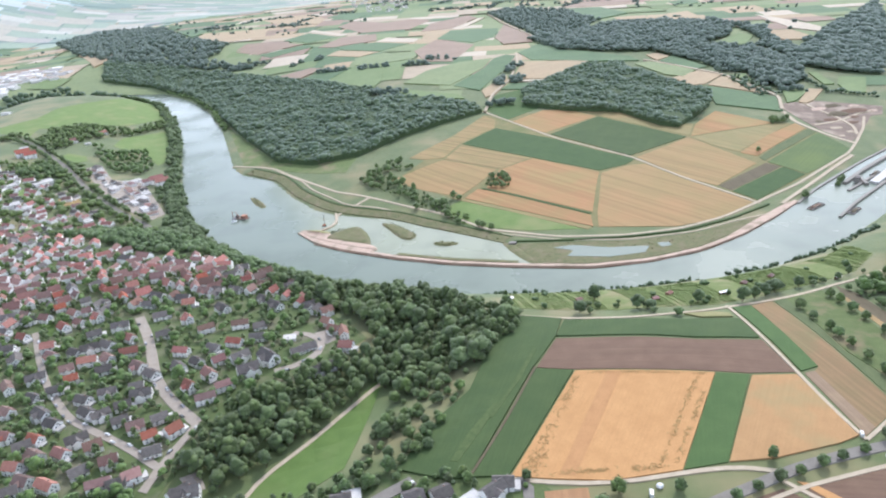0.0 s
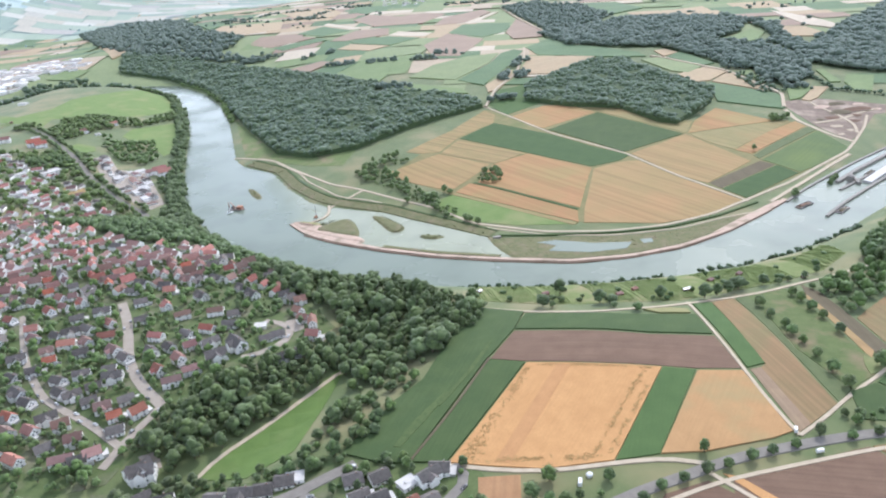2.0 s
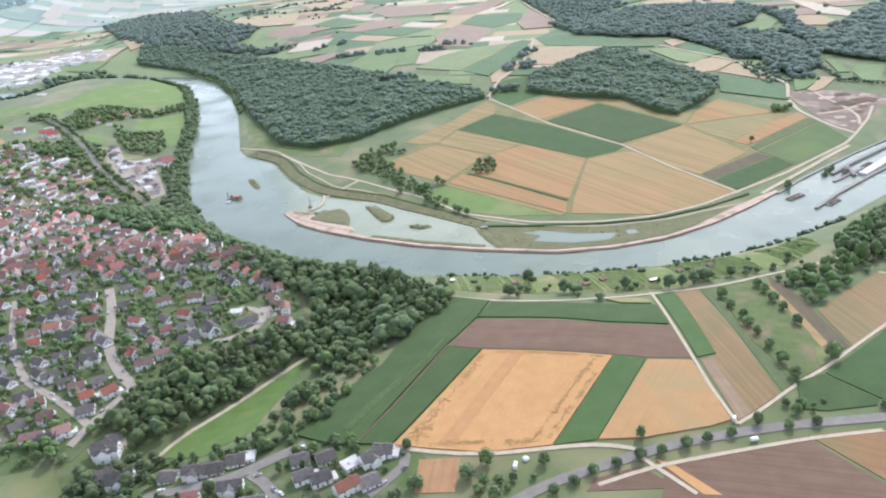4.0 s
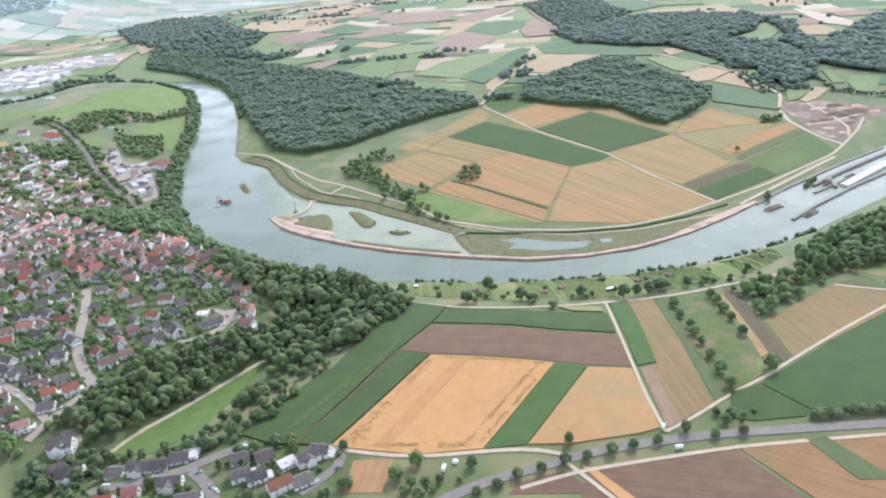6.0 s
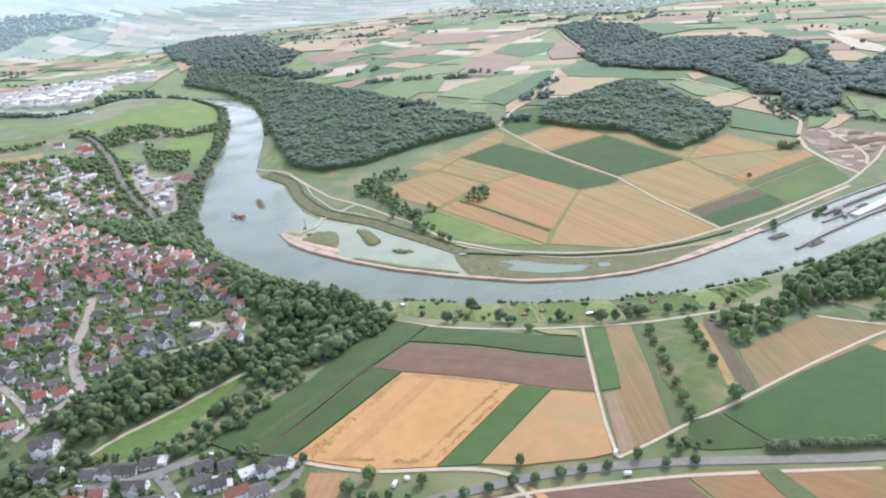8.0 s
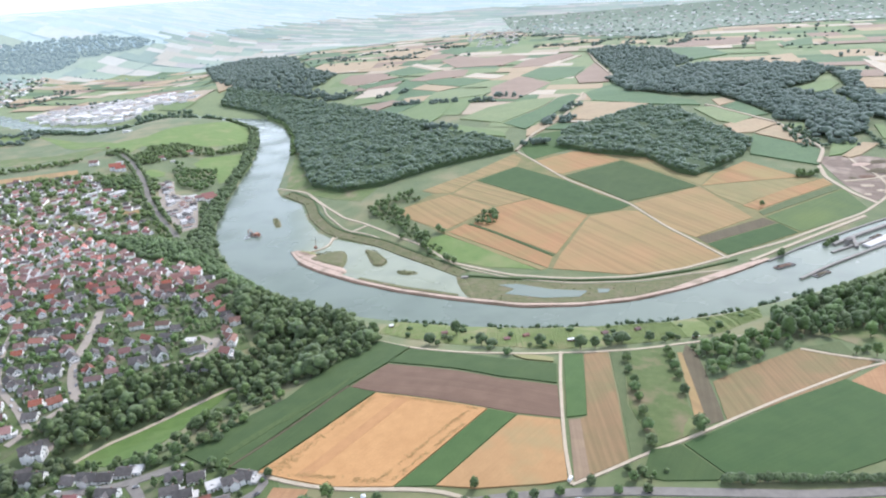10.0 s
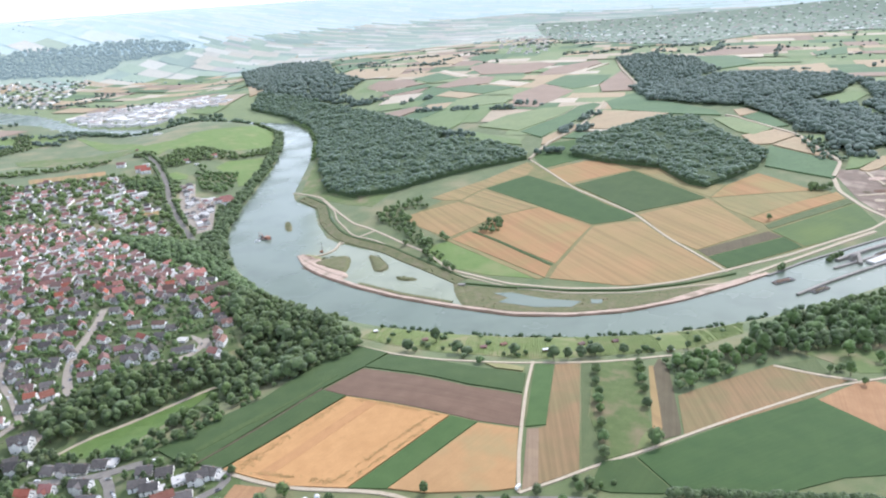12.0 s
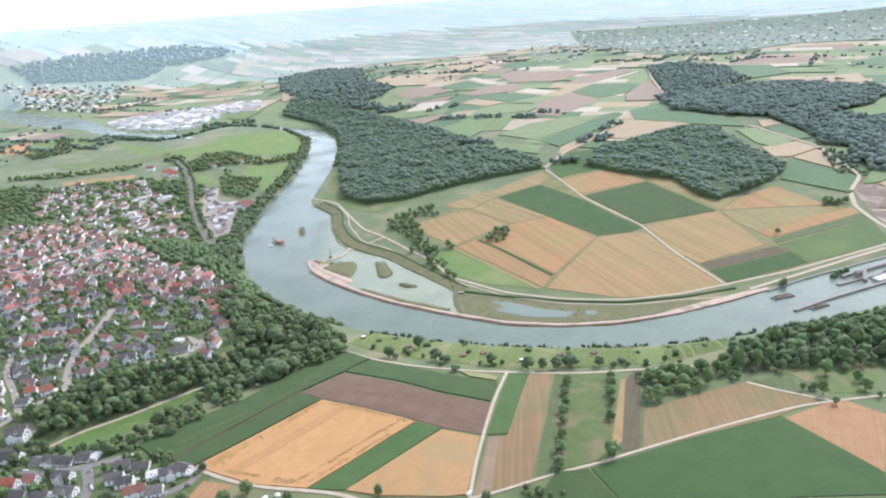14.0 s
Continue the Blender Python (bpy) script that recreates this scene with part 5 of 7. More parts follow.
small_houses(spots([(-2311, 3047), (-2000, 3142), (-1759, 3307), (-1562, 2606), (-1891, 2736), (-2209, 2899)], 46, 0.45, 54), "distant village below the wooded ridge", 15, ("f_roof", "f_tile", "f_white"), 54, eaves=(0.3, 0.42), pitch=(0.15, 0.3))
small_houses(spots([(-1290, 2290), (-1248, 2379), (-1179, 2499), (-1001, 2517), (-782, 2495), (-694, 2321), (-813, 2259), (-860, 2100), (-1055, 2110)], 35, 0.36, 55, [(INNER[31:], 22)]), "distant industrial halls with pale flat roofs", 24, ("f_white", "f_roof", "paleroof", "f_slate", "f_tile"), 55, "far_halls", "f_wall", (0.2, 0.3), (0.02, 0.1))
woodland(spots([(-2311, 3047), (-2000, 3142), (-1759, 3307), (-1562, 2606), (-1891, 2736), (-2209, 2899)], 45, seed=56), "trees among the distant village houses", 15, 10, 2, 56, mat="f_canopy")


# reed tufts on islands and shores
tufts = []
for poly, step in (([(55, 884), (77, 874), (101, 827), (94, 813), (78, 813), (67, 849)], 3.0), ([(107, 800), (136, 792), (148, 778), (119, 777)], 3.0), ([(-118, 1056), (-106, 1046), (-93, 1005), (-98, 997), (-110, 1020)], 3.2), ([(-22, 872), (5, 882), (34, 876), (40, 848), (20, 842), (-3, 853)], 3.6)):
    tufts += [(x, y, 1.0) for x, y in spots_any(poly, step)]
for x, y in spots(WETLAND, 3.2, 0.45, 93):
    if rng.random() < 0.06 and not within(x, y, [(243, 731), (266, 731), (304, 711), (347, 701), (335, 686), (294, 687), (250, 704), (262, 716)]):
        tufts.append((x, y, high(x, y)))
for (ax, ay), (bx, by) in zip(SHORE, SHORE[1:]):
    for k in range(int(math.hypot(bx - ax, by - ay) / 6.0)):
        u = rng.random()
        x, y = ax + (bx - ax) * u + rng.uniform(-6, 10), ay + (by - ay) * u + rng.uniform(-6, 10)
        tufts.append((x, y, high(x, y) + 0.6))
TV, TF, base = [], [], 0
shapes = [tuple(map(np.array, knob(1.5, random.Random(k), 1, 0.8, 0.5))) for k in range(5)]
for x, y, z in tufts:
    v, f = shapes[rng.randrange(5)]
    TV.append(v * (rng.uniform(0.4, 1.1), rng.uniform(0.4, 1.1), rng.uniform(0.3, 0.6)) + np.array((x, y, z + 0.3)))
    TF.append(f + base)
    base += len(v)
tagged(new("reed_tufts", tri_mesh("reed_tufts", np.concatenate(TV), np.concatenate(TF), [stuff("reed_leaves", (0.13, 0.148, 0.064), (0.185, 0.182, 0.086), 3, fine=0.5, island=0.15)])), "tufts of reeds on islands and shores", "reeds", kind="stuff")

# lodged patches in the ripe wheat
WHEAT = [(144, 389), (226, 357), (167, 285), (128, 288), (97, 299), (77, 307)]
LV, LF, base = [], [], 0
for (ax, ay), (bx, by), n, spread, bend in (((141, 381), (90, 312), 170, 2.2, 0.8), ((97, 322), (88, 307), 90, 3.6, 0.9), ((219, 352), (166, 291), 130, 0.9, 0.35), ((212, 355), (156, 290), 120, 1.0, 0.4), ((92, 304), (158, 290), 170, 1.8, 0.4), ((150, 384), (220, 357), 110, 1.0, 0.35)):
    base_turn = math.atan2(by - ay, bx - ax)
    for k in range(n):
        u = rng.random()
        gap = noise.noise(Vector((ax + (bx - ax) * u, ay + (by - ay) * u, n)) * 0.09)
        if gap < -0.28:
            continue
        x, y = ax + (bx - ax) * u + rng.gauss(0, spread), ay + (by - ay) * u + rng.gauss(0, spread * 0.6)
        if not within(x, y, WHEAT) or away(x, y, WHEAT, True) < 1.5:
            continue
        turn, long, wide = base_turn + rng.gauss(0, bend), rng.uniform(1.2, 3.4), rng.uniform(0.2, 0.5)
        swing = rng.uniform(-0.25, 0.25)
        p = []
        for i in range(7):      # a low swathe that tapers and bends
            w = wide * math.sin(math.pi * (i + 0.4) / 6.8) * rng.uniform(0.6, 1.2)
            q = long * (i / 6 - 0.5)
            c, d = math.cos(turn + swing * i), math.sin(turn + swing * i)
            mx, my = x + c * q, y + d * q
            z = high(mx, my) + 0.94
            p += [(mx - d * w, my + c * w, z), (mx, my, z + 0.22), (mx + d * w, my - c * w, z)]
        LV.append(np.array(p))
        LF.append(np.array([t for i in range(6) for j in (0, 1) for t in ((i * 3 + j, i * 3 + j + 3, i * 3 + j + 4), (i * 3 + j, i * 3 + j + 4, i * 3 + j + 1))]) + base)
        base += len(p)
tagged(new("lodged_wheat", tri_mesh("lodged_wheat", np.concatenate(LV), np.concatenate(LF), [stuff("lodged_straw", (0.34, 0.22, 0.092), (0.42, 0.275, 0.115), 2, fine=0.3)])), "flattened tufts in the ripe wheat", "wheat", kind="stuff")

# ---- houses ----
def house_kind(w, l, e, pitch, roof, label, flat=False, wall="plaster", wing=False, garage=False, plain=False):
    """A house: ridge along x, gables at its ends; w across, l along, e the eaves' height."""
    root = tagged(new("house"), label, "house", "village houses")
    r = e + math.tan(radians(pitch)) * w / 2
    x, y = l / 2, w / 2
    if flat:
        part("wall", mesh_of("wall", *box(-x, -y, -2.5, x, y, e), M[wall]), root)
        part("roof", mesh_of("roof", *joined([box(-x - 0.3, -y - 0.3, e, x + 0.3, y + 0.3, e + 0.35), box(-x * 0.4, -y * 0.3, e + 0.35, -x * 0.1, y * 0.1, e + 1.0)]), M[roof]), root)
    else:
        v = [(-x, -y, -2.5), (x, -y, -2.5), (x, y, -2.5), (-x, y, -2.5), (-x, -y, e), (x, -y, e), (x, y, e), (-x, y, e), (-x, 0, r), (x, 0, r)]
        part("wall", mesh_of("wall", v, [(0, 1, 5, 4), (2, 3, 7, 6), (1, 2, 6, 9, 5), (3, 0, 4, 8, 7)], M[wall]), root)
        o, t, xx = 0.55, 0.28, l / 2 + 0.4
        ye, ze = y + o, e - o * math.tan(radians(pitch))
        v = []
        for sx in (-xx, xx):
            v += [(sx, -ye, ze), (sx, 0, r), (sx, ye, ze), (sx, ye, ze + t), (sx, 0, r + t * 1.3), (sx, -ye, ze + t)]
        part("roof", mesh_of("roof", v, [(0, 1, 7, 6), (1, 2, 8, 7), (2, 3, 9, 8), (3, 4, 10, 9), (4, 5, 11, 10), (5, 0, 6, 11), (0, 5, 4, 1), (1, 4, 3, 2), (6, 7, 10, 11), (7, 8, 9, 10)], M[roof]), root)
        stack = part("chimney", mesh_of("chimney", *box(l * 0.18, 0.5, e + 0.5, l * 0.18 + 0.7, 1.2, r + 0.9), M["brick"]), root)
        part("chimney_cap", mesh_of("chimney_cap", *box(l * 0.18 - 0.08, 0.42, r + 0.9, l * 0.18 + 0.78, 1.28, r + 1.05), M["concrete"]), stack, "grey concrete cap")
    if wing:      # a cross gable towards the garden
        a, c, q, g = -l * 0.22, l * 0.2, -y - 2.6, e + (c_ := math.tan(radians(pitch)) * l * 0.21)
        v = [(a, q, -2.5), (c, q, -2.5), (c, 0, -2.5), (a, 0, -2.5), (a, q, e), (c, q, e), (c, 0, e), (a, 0, e), ((a + c) / 2, q, g), ((a + c) / 2, 0, g)]
        part("annex", mesh_of("annex", v, [(0, 1, 5, 8, 4), (1, 2, 6, 5), (3, 0, 4, 7)], M[wall]), root)
        o, mid = 0.4, (a + c) / 2
        d = o * c_ / ((c - a) / 2)
        v = []
        for sy in (q - 0.4, 0):
            v += [(a - o, sy, e - d), (mid, sy, g), (c + o, sy, e - d), (c + o, sy, e - d + 0.25), (mid, sy, g + 0.32), (a - o, sy, e - d + 0.25)]
        part("annex_roof", mesh_of("annex_roof", v, [(0, 6, 7, 1), (1, 7, 8, 2), (2, 8, 9, 3), (3, 9, 10, 4), (4, 10, 11, 5), (5, 11, 6, 0), (0, 1, 4, 5), (1, 2, 3, 4)], M[roof]), root)
    if garage:
        part("garage", mesh_of("garage", *joined([box(x + 0.02, -y + 0.5, -2.0, x + 3.6, y - 1.5, 2.3), box(x + 0.02, -y + 0.3, 2.3, x + 3.8, y - 1.3, 2.5)]), M["paleroof"]), root)
    glaze = mesh_of("window", *joined([box(-0.6, -0.06, -0.65, 0.6, 0.06, 0.65), ]), M["glass"])
    turned = mesh_of("window", *box(-0.06, -0.6, -0.65, 0.06, 0.6, 0.65), M["glass"])
    spots_ = [(glaze, (-x * 0.5, -y, 1.6)), (glaze, (x * 0.45, -y, 1.6)), (turned, (x, -y * 0.35, 1.6)), (turned, (x, y * 0.35, 1.6))]
    if plain:
        spots_ = spots_[:3]
    if not flat:
        spots_ += [(turned, (x, 0, e + 0.6))]
    if e > 4 and not plain:
        spots_ += [(glaze, (-x * 0.5, -y, e - 1.2)), (glaze, (x * 0.45, -y, e - 1.2)), (turned, (x, -y * 0.35, e - 1.2)), (turned, (x, y * 0.35, e - 1.2))]
    for me, at in spots_:
        part("window", me, root).location = at
    part("door", mesh_of("door", *box(-0.55, -y - 0.05, -0.4, 0.55, -y + 0.05, 1.75), M["timber"]), root)
    return root


H = dict(
    red_a=house_kind(9.0, 11.5, 5.5, 40, "redroof", "white house with a red tiled gable roof", garage=True),
    red_b=house_kind(8.0, 9.5, 6.1, 44, "redroof", "tall white house with a steep red roof", wing=True),
    red_c=house_kind(8.5, 15.0, 5.9, 38, "redroof", "long white house with a red tiled roof"),
    brown_a=house_kind(9.5, 12.0, 5.3, 38, "brownroof", "white house with a brown tiled gable roof and cross gable", wing=True),
    brown_b=house_kind(8.5, 16.0, 6.1, 36, "brownroof", "long white row house with a brown roof"),
    brown_c=house_kind(8.0, 10.0, 5.9, 44, "brownroof", "white house with a steep brown roof and flat garage", garage=True),
    grey_a=house_kind(9.5, 12.5, 4.5, 34, "greyroof", "white house with a dark grey tiled roof", garage=True),
    grey_b=house_kind(9.0, 15.0, 5.5, 36, "greyroof", "long white house with a dark grey roof and cross gable", wing=True),
    grey_d=house_kind(11.0, 17.5, 6.6, 40, "greyroof", "large white house with a broad dark grey roof and cross gable", wing=True),
    grey_c=house_kind(11.0, 12.0, 3.2, 28, "greyroof", "low white bungalow with a shallow grey roof"),
    flat=house_kind(9.0, 11.0, 3.2, 0, "paleroof", "low building with a pale flat roof", True),
    old_red=house_kind(8.0, 11.5, 6.0, 46, "redroof", "tall old village house with a steep red roof", plain=True),
    old_brown=house_kind(8.5, 12.0, 5.6, 44, "brownroof", "old village house with a weathered brown roof", plain=True),
    old_long=house_kind(9.0, 19.0, 5.0, 42, "brownroof", "long old barn with a weathered brown roof", plain=True),
    old_grey=house_kind(8.0, 11.0, 5.8, 42, "greyroof", "old village house with a dark grey roof", plain=True),
    works=house_kind(13.0, 25.0, 5.0, 16, "brownroof", "long works hall with a shallow brown roof", plain=True),
    works_grey=house_kind(14.0, 28.0, 5.5, 14, "greyroof", "long works hall with a shallow grey roof", plain=True),
    hall=house_kind(16.0, 26.0, 5.5, 0, "paleroof", "works hall with a pale flat roof", True),
    shed=house_kind(4.5, 6.5, 2.5, 20, "brownroof", "small garden shed with a brown roof", wall="timber"),
)
PLACED = []


def build(kind, x, y, turn, size=1.0):
    src = H[kind]
    hs = [high(x - 4, y), high(x + 4, y), high(x, y - 4), high(x, y + 4)]
    m = Matrix.LocRotScale((x, y, float(np.mean(hs))), Euler((0, 0, radians(turn))), (size, size, size))
    PLACED.append((x, y))
    if src not in USED:
        USED.add(src)
        src.matrix_basis = m
        return src
    made = copy_thing(src, Matrix.Identity(4))
    made.matrix_basis = m
    return made


VILLAGE = [(-240, 325), (-128, 352), (-100, 405), (-60, 438), (-19, 468), (13, 504), (-10, 545), (-35, 585), (-45, 646), (-141, 755), (-205, 762), (-290, 830), (-345, 890), (-480, 965), (-552, 962), (-556, 905), (-490, 790), (-410, 690), (-300, 500)]
GARDENS = stuff("gardens", (0.085, 0.125, 0.045), (0.125, 0.16, 0.062), 6, fine=1.5, patch=(0.185, 0.18, 0.115))
tagged(new("village_ground", done(drape(VILLAGE, 14, 0.25), "village_ground", GARDENS)), "gardens, lawns and yards of the village", "gardens", kind="structure")
SOUTH_EDGE = [(-135, 345), (-80, 345), (-40, 328), (5, 336), (30, 322), (88, 308), (95, 290), (70, 255), (-90, 255)]
tagged(new("village_ground", done(drape(SOUTH_EDGE, 14, 0.25), "village_ground", GARDENS)), "gardens and yards along the southern street", "gardens", kind="structure")
STREETS = [[(-180, 603), (-165, 562), (-156, 528), (-146, 488), (-134, 462), (-117, 433), (-107, 420)], [(-227, 504), (-198, 454), (-175, 432), (-154, 413), (-133, 389), (-127, 383)], [(-268, 605), (-247, 549), (-227, 504)], [(-58, 468), (-42, 468), (-25, 482), (-19, 497), (-27, 518), (-45, 524)], [(-107, 420), (-117, 398), (-127, 383), (-133, 364)]]
NEW_TOWN = [(-290, 620), (-180, 618), (-130, 622), (-60, 612), (-35, 560), (15, 530), (10, 470), (-70, 425), (-100, 395), (-118, 345), (-240, 335), (-290, 480)]
for line, wide, text in zip(STREETS, (8.0, 5.5, 5.0, 6.0, 5.5), ("wide pale village street", "pale village street", "pale village lane", "pale looping village street", "pale village street past gardens")):
    road(line, wide, "paving", text)
field([(-28, 518), (-19, 497), (-8, 505), (-14, 522)], "paving", "pale paved square among row houses", 0.4)
field([(-113, 372), (-102, 376), (-97, 363), (-105, 360)], "paving", "pale paved yard beside a large house", 0.4)
field([(-68, 440), (-56, 441), (-57, 429), (-67, 428)], "lawn", "small lawn below the row houses", 0.5)
field([(-272, 627), (-261, 634), (-249, 594), (-257, 590)], "lawn", "lawn between village houses", 0.5)
field([(-317, 661), (-295, 656), (-290, 632), (-309, 639)], "drymeadow", "dry plot at the old village", 0.5)
rng = random.Random(5)
OLD, TERRACE = [], []
# the newer houses, street by street: kind, place and turn of the ridge
for kind, x, y, turn in [("grey_a", -160, 593, 8), ("red_a", -138, 610, 0), ("grey_b", -106, 588, -55), ("red_b", -134, 576, -57), ("grey_a", -151, 555, 8), ("brown_b", -116, 552, 15), ("brown_b", -88, 550, 0), ("grey_c", -72, 544, 7), ("grey_b", -71, 597, -50), ("grey_b", -60, 578, -53), ("red_c", -90, 519, -29), ("red_c", -131, 519, -26), ("grey_a", -117, 499, -51), ("grey_a", -130, 495, -51), ("red_a", -100, 494, 26), ("grey_b", -84, 493, 26), ("red_a", -105, 475, -55), ("grey_d", -76, 470, 18), ("grey_d", -62, 483, -53), ("red_b", -117, 462, -51), ("brown_b", -104, 444, 9), ("brown_b", -92, 456, 18), ("grey_c", -41, 490, 15), ("grey_c", -32, 494, 15), ("grey_a", -73, 522, 0), ("flat", -47, 513, 0), ("grey_a", -106, 516, -40), ("brown_c", -17, 528, -45), ("brown_b", -5, 508, -86), ("brown_a", -12, 515, -40), ("red_a", -4, 487, -23), ("grey_c", -19, 464, 15), ("grey_a", -28, 458, 9)]:
    build(kind, x, y, turn + rng.uniform(-4, 4), rng.uniform(0.82, 0.95))
for kind, x, y, turn in [("red_a", -178, 558, -41), ("grey_b", -191, 583, 8), ("grey_a", -211, 577, 23), ("grey_a", -195, 553, -41), ("red_a", -230, 604, -37), ("red_b", -216, 608, -45), ("red_a", -242, 600, -47), ("red_c", -173, 532, 0), ("brown_a", -161, 506, -41), ("brown_a", -189, 529, -45), ("red_c", -204, 529, 0), ("grey_a", -188, 512, 18), ("brown_a", -218, 523, 18), ("red_a", -210, 506, 18), ("grey_c", -158, 481, 9), ("grey_b", -151, 465, 0), ("grey_b", -177, 477, 9), ("grey_a", -193, 473, -36), ("grey_b", -175, 448, 30), ("grey_a", -186, 455, -45), ("grey_a", -160, 437, 21), ("brown_a", -147, 425, 18), ("grey_a", -133, 431, 26), ("red_a", -136, 412, 18), ("red_a", -121, 413, 38)]:
    build(kind, x, y, turn + rng.uniform(-4, 4), rng.uniform(0.82, 0.95))
for kind, x, y, turn in [("grey_b", -239, 517, 18), ("grey_a", -232, 489, -36), ("grey_b", -265, 553, -67), ("brown_a", -237, 549, -41), ("red_a", -245, 567, 0), ("red_a", -273, 593, -38), ("grey_a", -280, 576, 0), ("brown_b", -257, 510, -61), ("brown_a", -245, 475, -41), ("grey_b", -218, 463, -45), ("grey_a", -207, 449, -40), ("red_a", -213, 433, -35), ("red_b", -234, 442, -29), ("grey_b", -184, 423, 21), ("brown_a", -171, 412, 21), ("brown_a", -157, 393, 11), ("red_a", -140, 375, 21), ("grey_c", -175, 390, 30), ("brown_b", -158, 372, 11), ("red_a", -190, 410, -40), ("brown_a", -207, 413, -40), ("red_a", -218, 406, -23), ("red_c", -190, 380, -33), ("grey_a", -220, 429, 21), ("grey_c", -132, 397, 11), ("grey_d", -107, 356, 0), ("grey_a", -148, 371, 11), ("grey_b", -208, 551, 15), ("grey_a", -149, 492, -45), ("brown_a", -206, 389, -35), ("grey_a", -213, 382, 11), ("grey_a", -219, 549, -41), ("grey_a", -218, 494, 18), ("grey_a", -162, 456, 9)]:
    build(kind, x, y, turn + rng.uniform(-4, 4), rng.uniform(0.82, 0.95))
# the southern edge of the village along the curved street
for kind, x, y, turn in [("grey_d", -91, 328, 8), ("grey_c", -58, 318, -11), ("grey_b", -41, 313, -6), ("grey_c", -29, 313, 0), ("grey_c", -17, 317, 0), ("flat", -11, 318, 0), ("red_a", -52, 283, 0), ("red_b", -37, 286, 0), ("grey_b", -16, 291, 0), ("grey_a", -35, 270, 0), ("grey_b", -1, 274, 0), ("grey_a", -17, 269, 9), ("grey_c", 22, 306, 9), ("grey_c", 37, 304, 18), ("flat", 52, 295, 30), ("grey_b", 64, 296, 30), ("grey_a", 35, 286, 18), ("grey_a", 25, 290, 18), ("red_c", 50, 275, 30), ("grey_c", 62, 278, 21), ("grey_a", 71, 301, -14), ("grey_d", -109, 357, 38), ("grey_a", -104, 337, 26)]:
    build(kind, x, y, turn, 0.93)
# the old village, close-built, and the houses farther along the streets
for x, y in spots(VILLAGE, 13.2, 0.34, 61, [(s, 8.5) for s in STREETS]):
    if within(x, y, NEW_TOWN) or min(math.hypot(x - p, y - q) for p, q in PLACED) < 11 or rng.random() < 0.1:
        continue
    if y > 700:
        OLD.append((x, y))
        PLACED.append((x, y))
    elif y > 640:
        build(rng.choice(("old_red", "old_red", "old_brown", "old_brown", "old_long", "old_grey", "old_brown")), x, y, rng.choice((14, -70, 20, -62, 30)) + rng.uniform(-12, 12), rng.uniform(0.78, 1.15))
    else:
        build(rng.choice(("red_a", "brown_a", "grey_a", "grey_b", "brown_c")), x, y, rng.choice((-28, 14, -32, 62, -24, 58)) + rng.uniform(-10, 10), rng.uniform(0.8, 0.98))
# low terrace and works upstream of the village
TRUNK = [(-215, 920), (-256, 981), (-319, 1074), (-373, 1161), (-440, 1289), (-514, 1408), (-571, 1479)]
for x, y in spots([(-345, 900), (-290, 930), (-300, 990), (-330, 1050), (-430, 1200), (-530, 1290), (-780, 1240), (-640, 1040), (-480, 965)], 21, 0.35, 62, [(TRUNK, 16)]):
    if rng.random() < 0.72 and not within(x, y, [(-510, 1262), (-460, 1286), (-424, 1234), (-462, 1194)]):
        TERRACE.append((x, y))
        PLACED.append((x, y))
for x, y in spots([(-398, 1270), (-384, 1282), (-352, 1212), (-300, 1190), (-252, 1061), (-240, 1020), (-254, 1003), (-325, 1113), (-368, 1195)], 17, 0.25, 63, [(TRUNK, 14)]):
    if rng.random() < 0.88:
        build(rng.choice(("hall", "flat", "works_grey", "works", "works_grey", "brown_b", "grey_b", "works")), x, y, -60 + rng.choice((0, 0, 90)) + rng.uniform(-6, 6), rng.uniform(0.55, 0.85))
for x, y, kind, turn, size in ((-440, 1180, "hall", 35, 1.1), (-452, 1072, "hall", 20, 1.0), (-430, 1060, "hall", 20, 0.8), (-584, 1384, "red_c", 10, 1.2), (-522, 1350, "red_c", 30, 1.5), (-508, 1342, "red_c", 30, 1.3), (-536, 1398, "flat", 20, 1.3), (-548, 1277, "hall", 20, 0.8), (-533, 1222, "red_a", 20, 1.2), (-493, 1209, "flat", 40, 1.2), (-484, 1172, "hall", 40, 0.7),
                                (-350, 1030, "red_c", -60, 1.0), (-335, 1012, "flat", -60, 1.2), (-466, 1447, "red_a", 30, 1.0), (-438, 1436, "flat", 30, 0.9), (-428, 1512, "red_c", 40, 0.9), (-272, 1180, "red_c", 25, 1.4), (-262, 1166, "red_c", 25, 1.4), (-285, 1176, "brown_b", 25, 1.1), (-700, 1790, "hall", -20, 0.8), (-640, 1560, "shed", 0, 1.0)):
    build(kind, x, y, turn, size)

small_houses(np.array(OLD), "old village houses with red and brown roofs", 10.2, ("redroof", "brownroof", "brownroof", "redroof", "brownroof", "greyroof", "brownroof"), 64, "old_village", "plaster", (0.36, 0.52))
small_houses(np.array(TERRACE), "houses with red, brown and grey roofs among trees", 10, ("redroof", "brownroof", "greyroof", "brownroof", "greyroof"), 65, "terrace_village", "plaster", (0.28, 0.42))
# the church of the old village
church = tagged(new("church"), "white church tower with a steep dark roof", "church")
part("tower", mesh_of("tower", *box(-3.2, -3.2, -2, 3.2, 3.2, 19), M["plaster"]), church)
part("spire", mesh_of("spire", [(-3.6, -3.6, 19), (3.6, -3.6, 19), (3.6, 3.6, 19), (-3.6, 3.6, 19), (0, 0, 30)], [(0, 1, 4), (1, 2, 4), (2, 3, 4), (3, 0, 4), (3, 2, 1, 0)], M["greyroof"]), church)
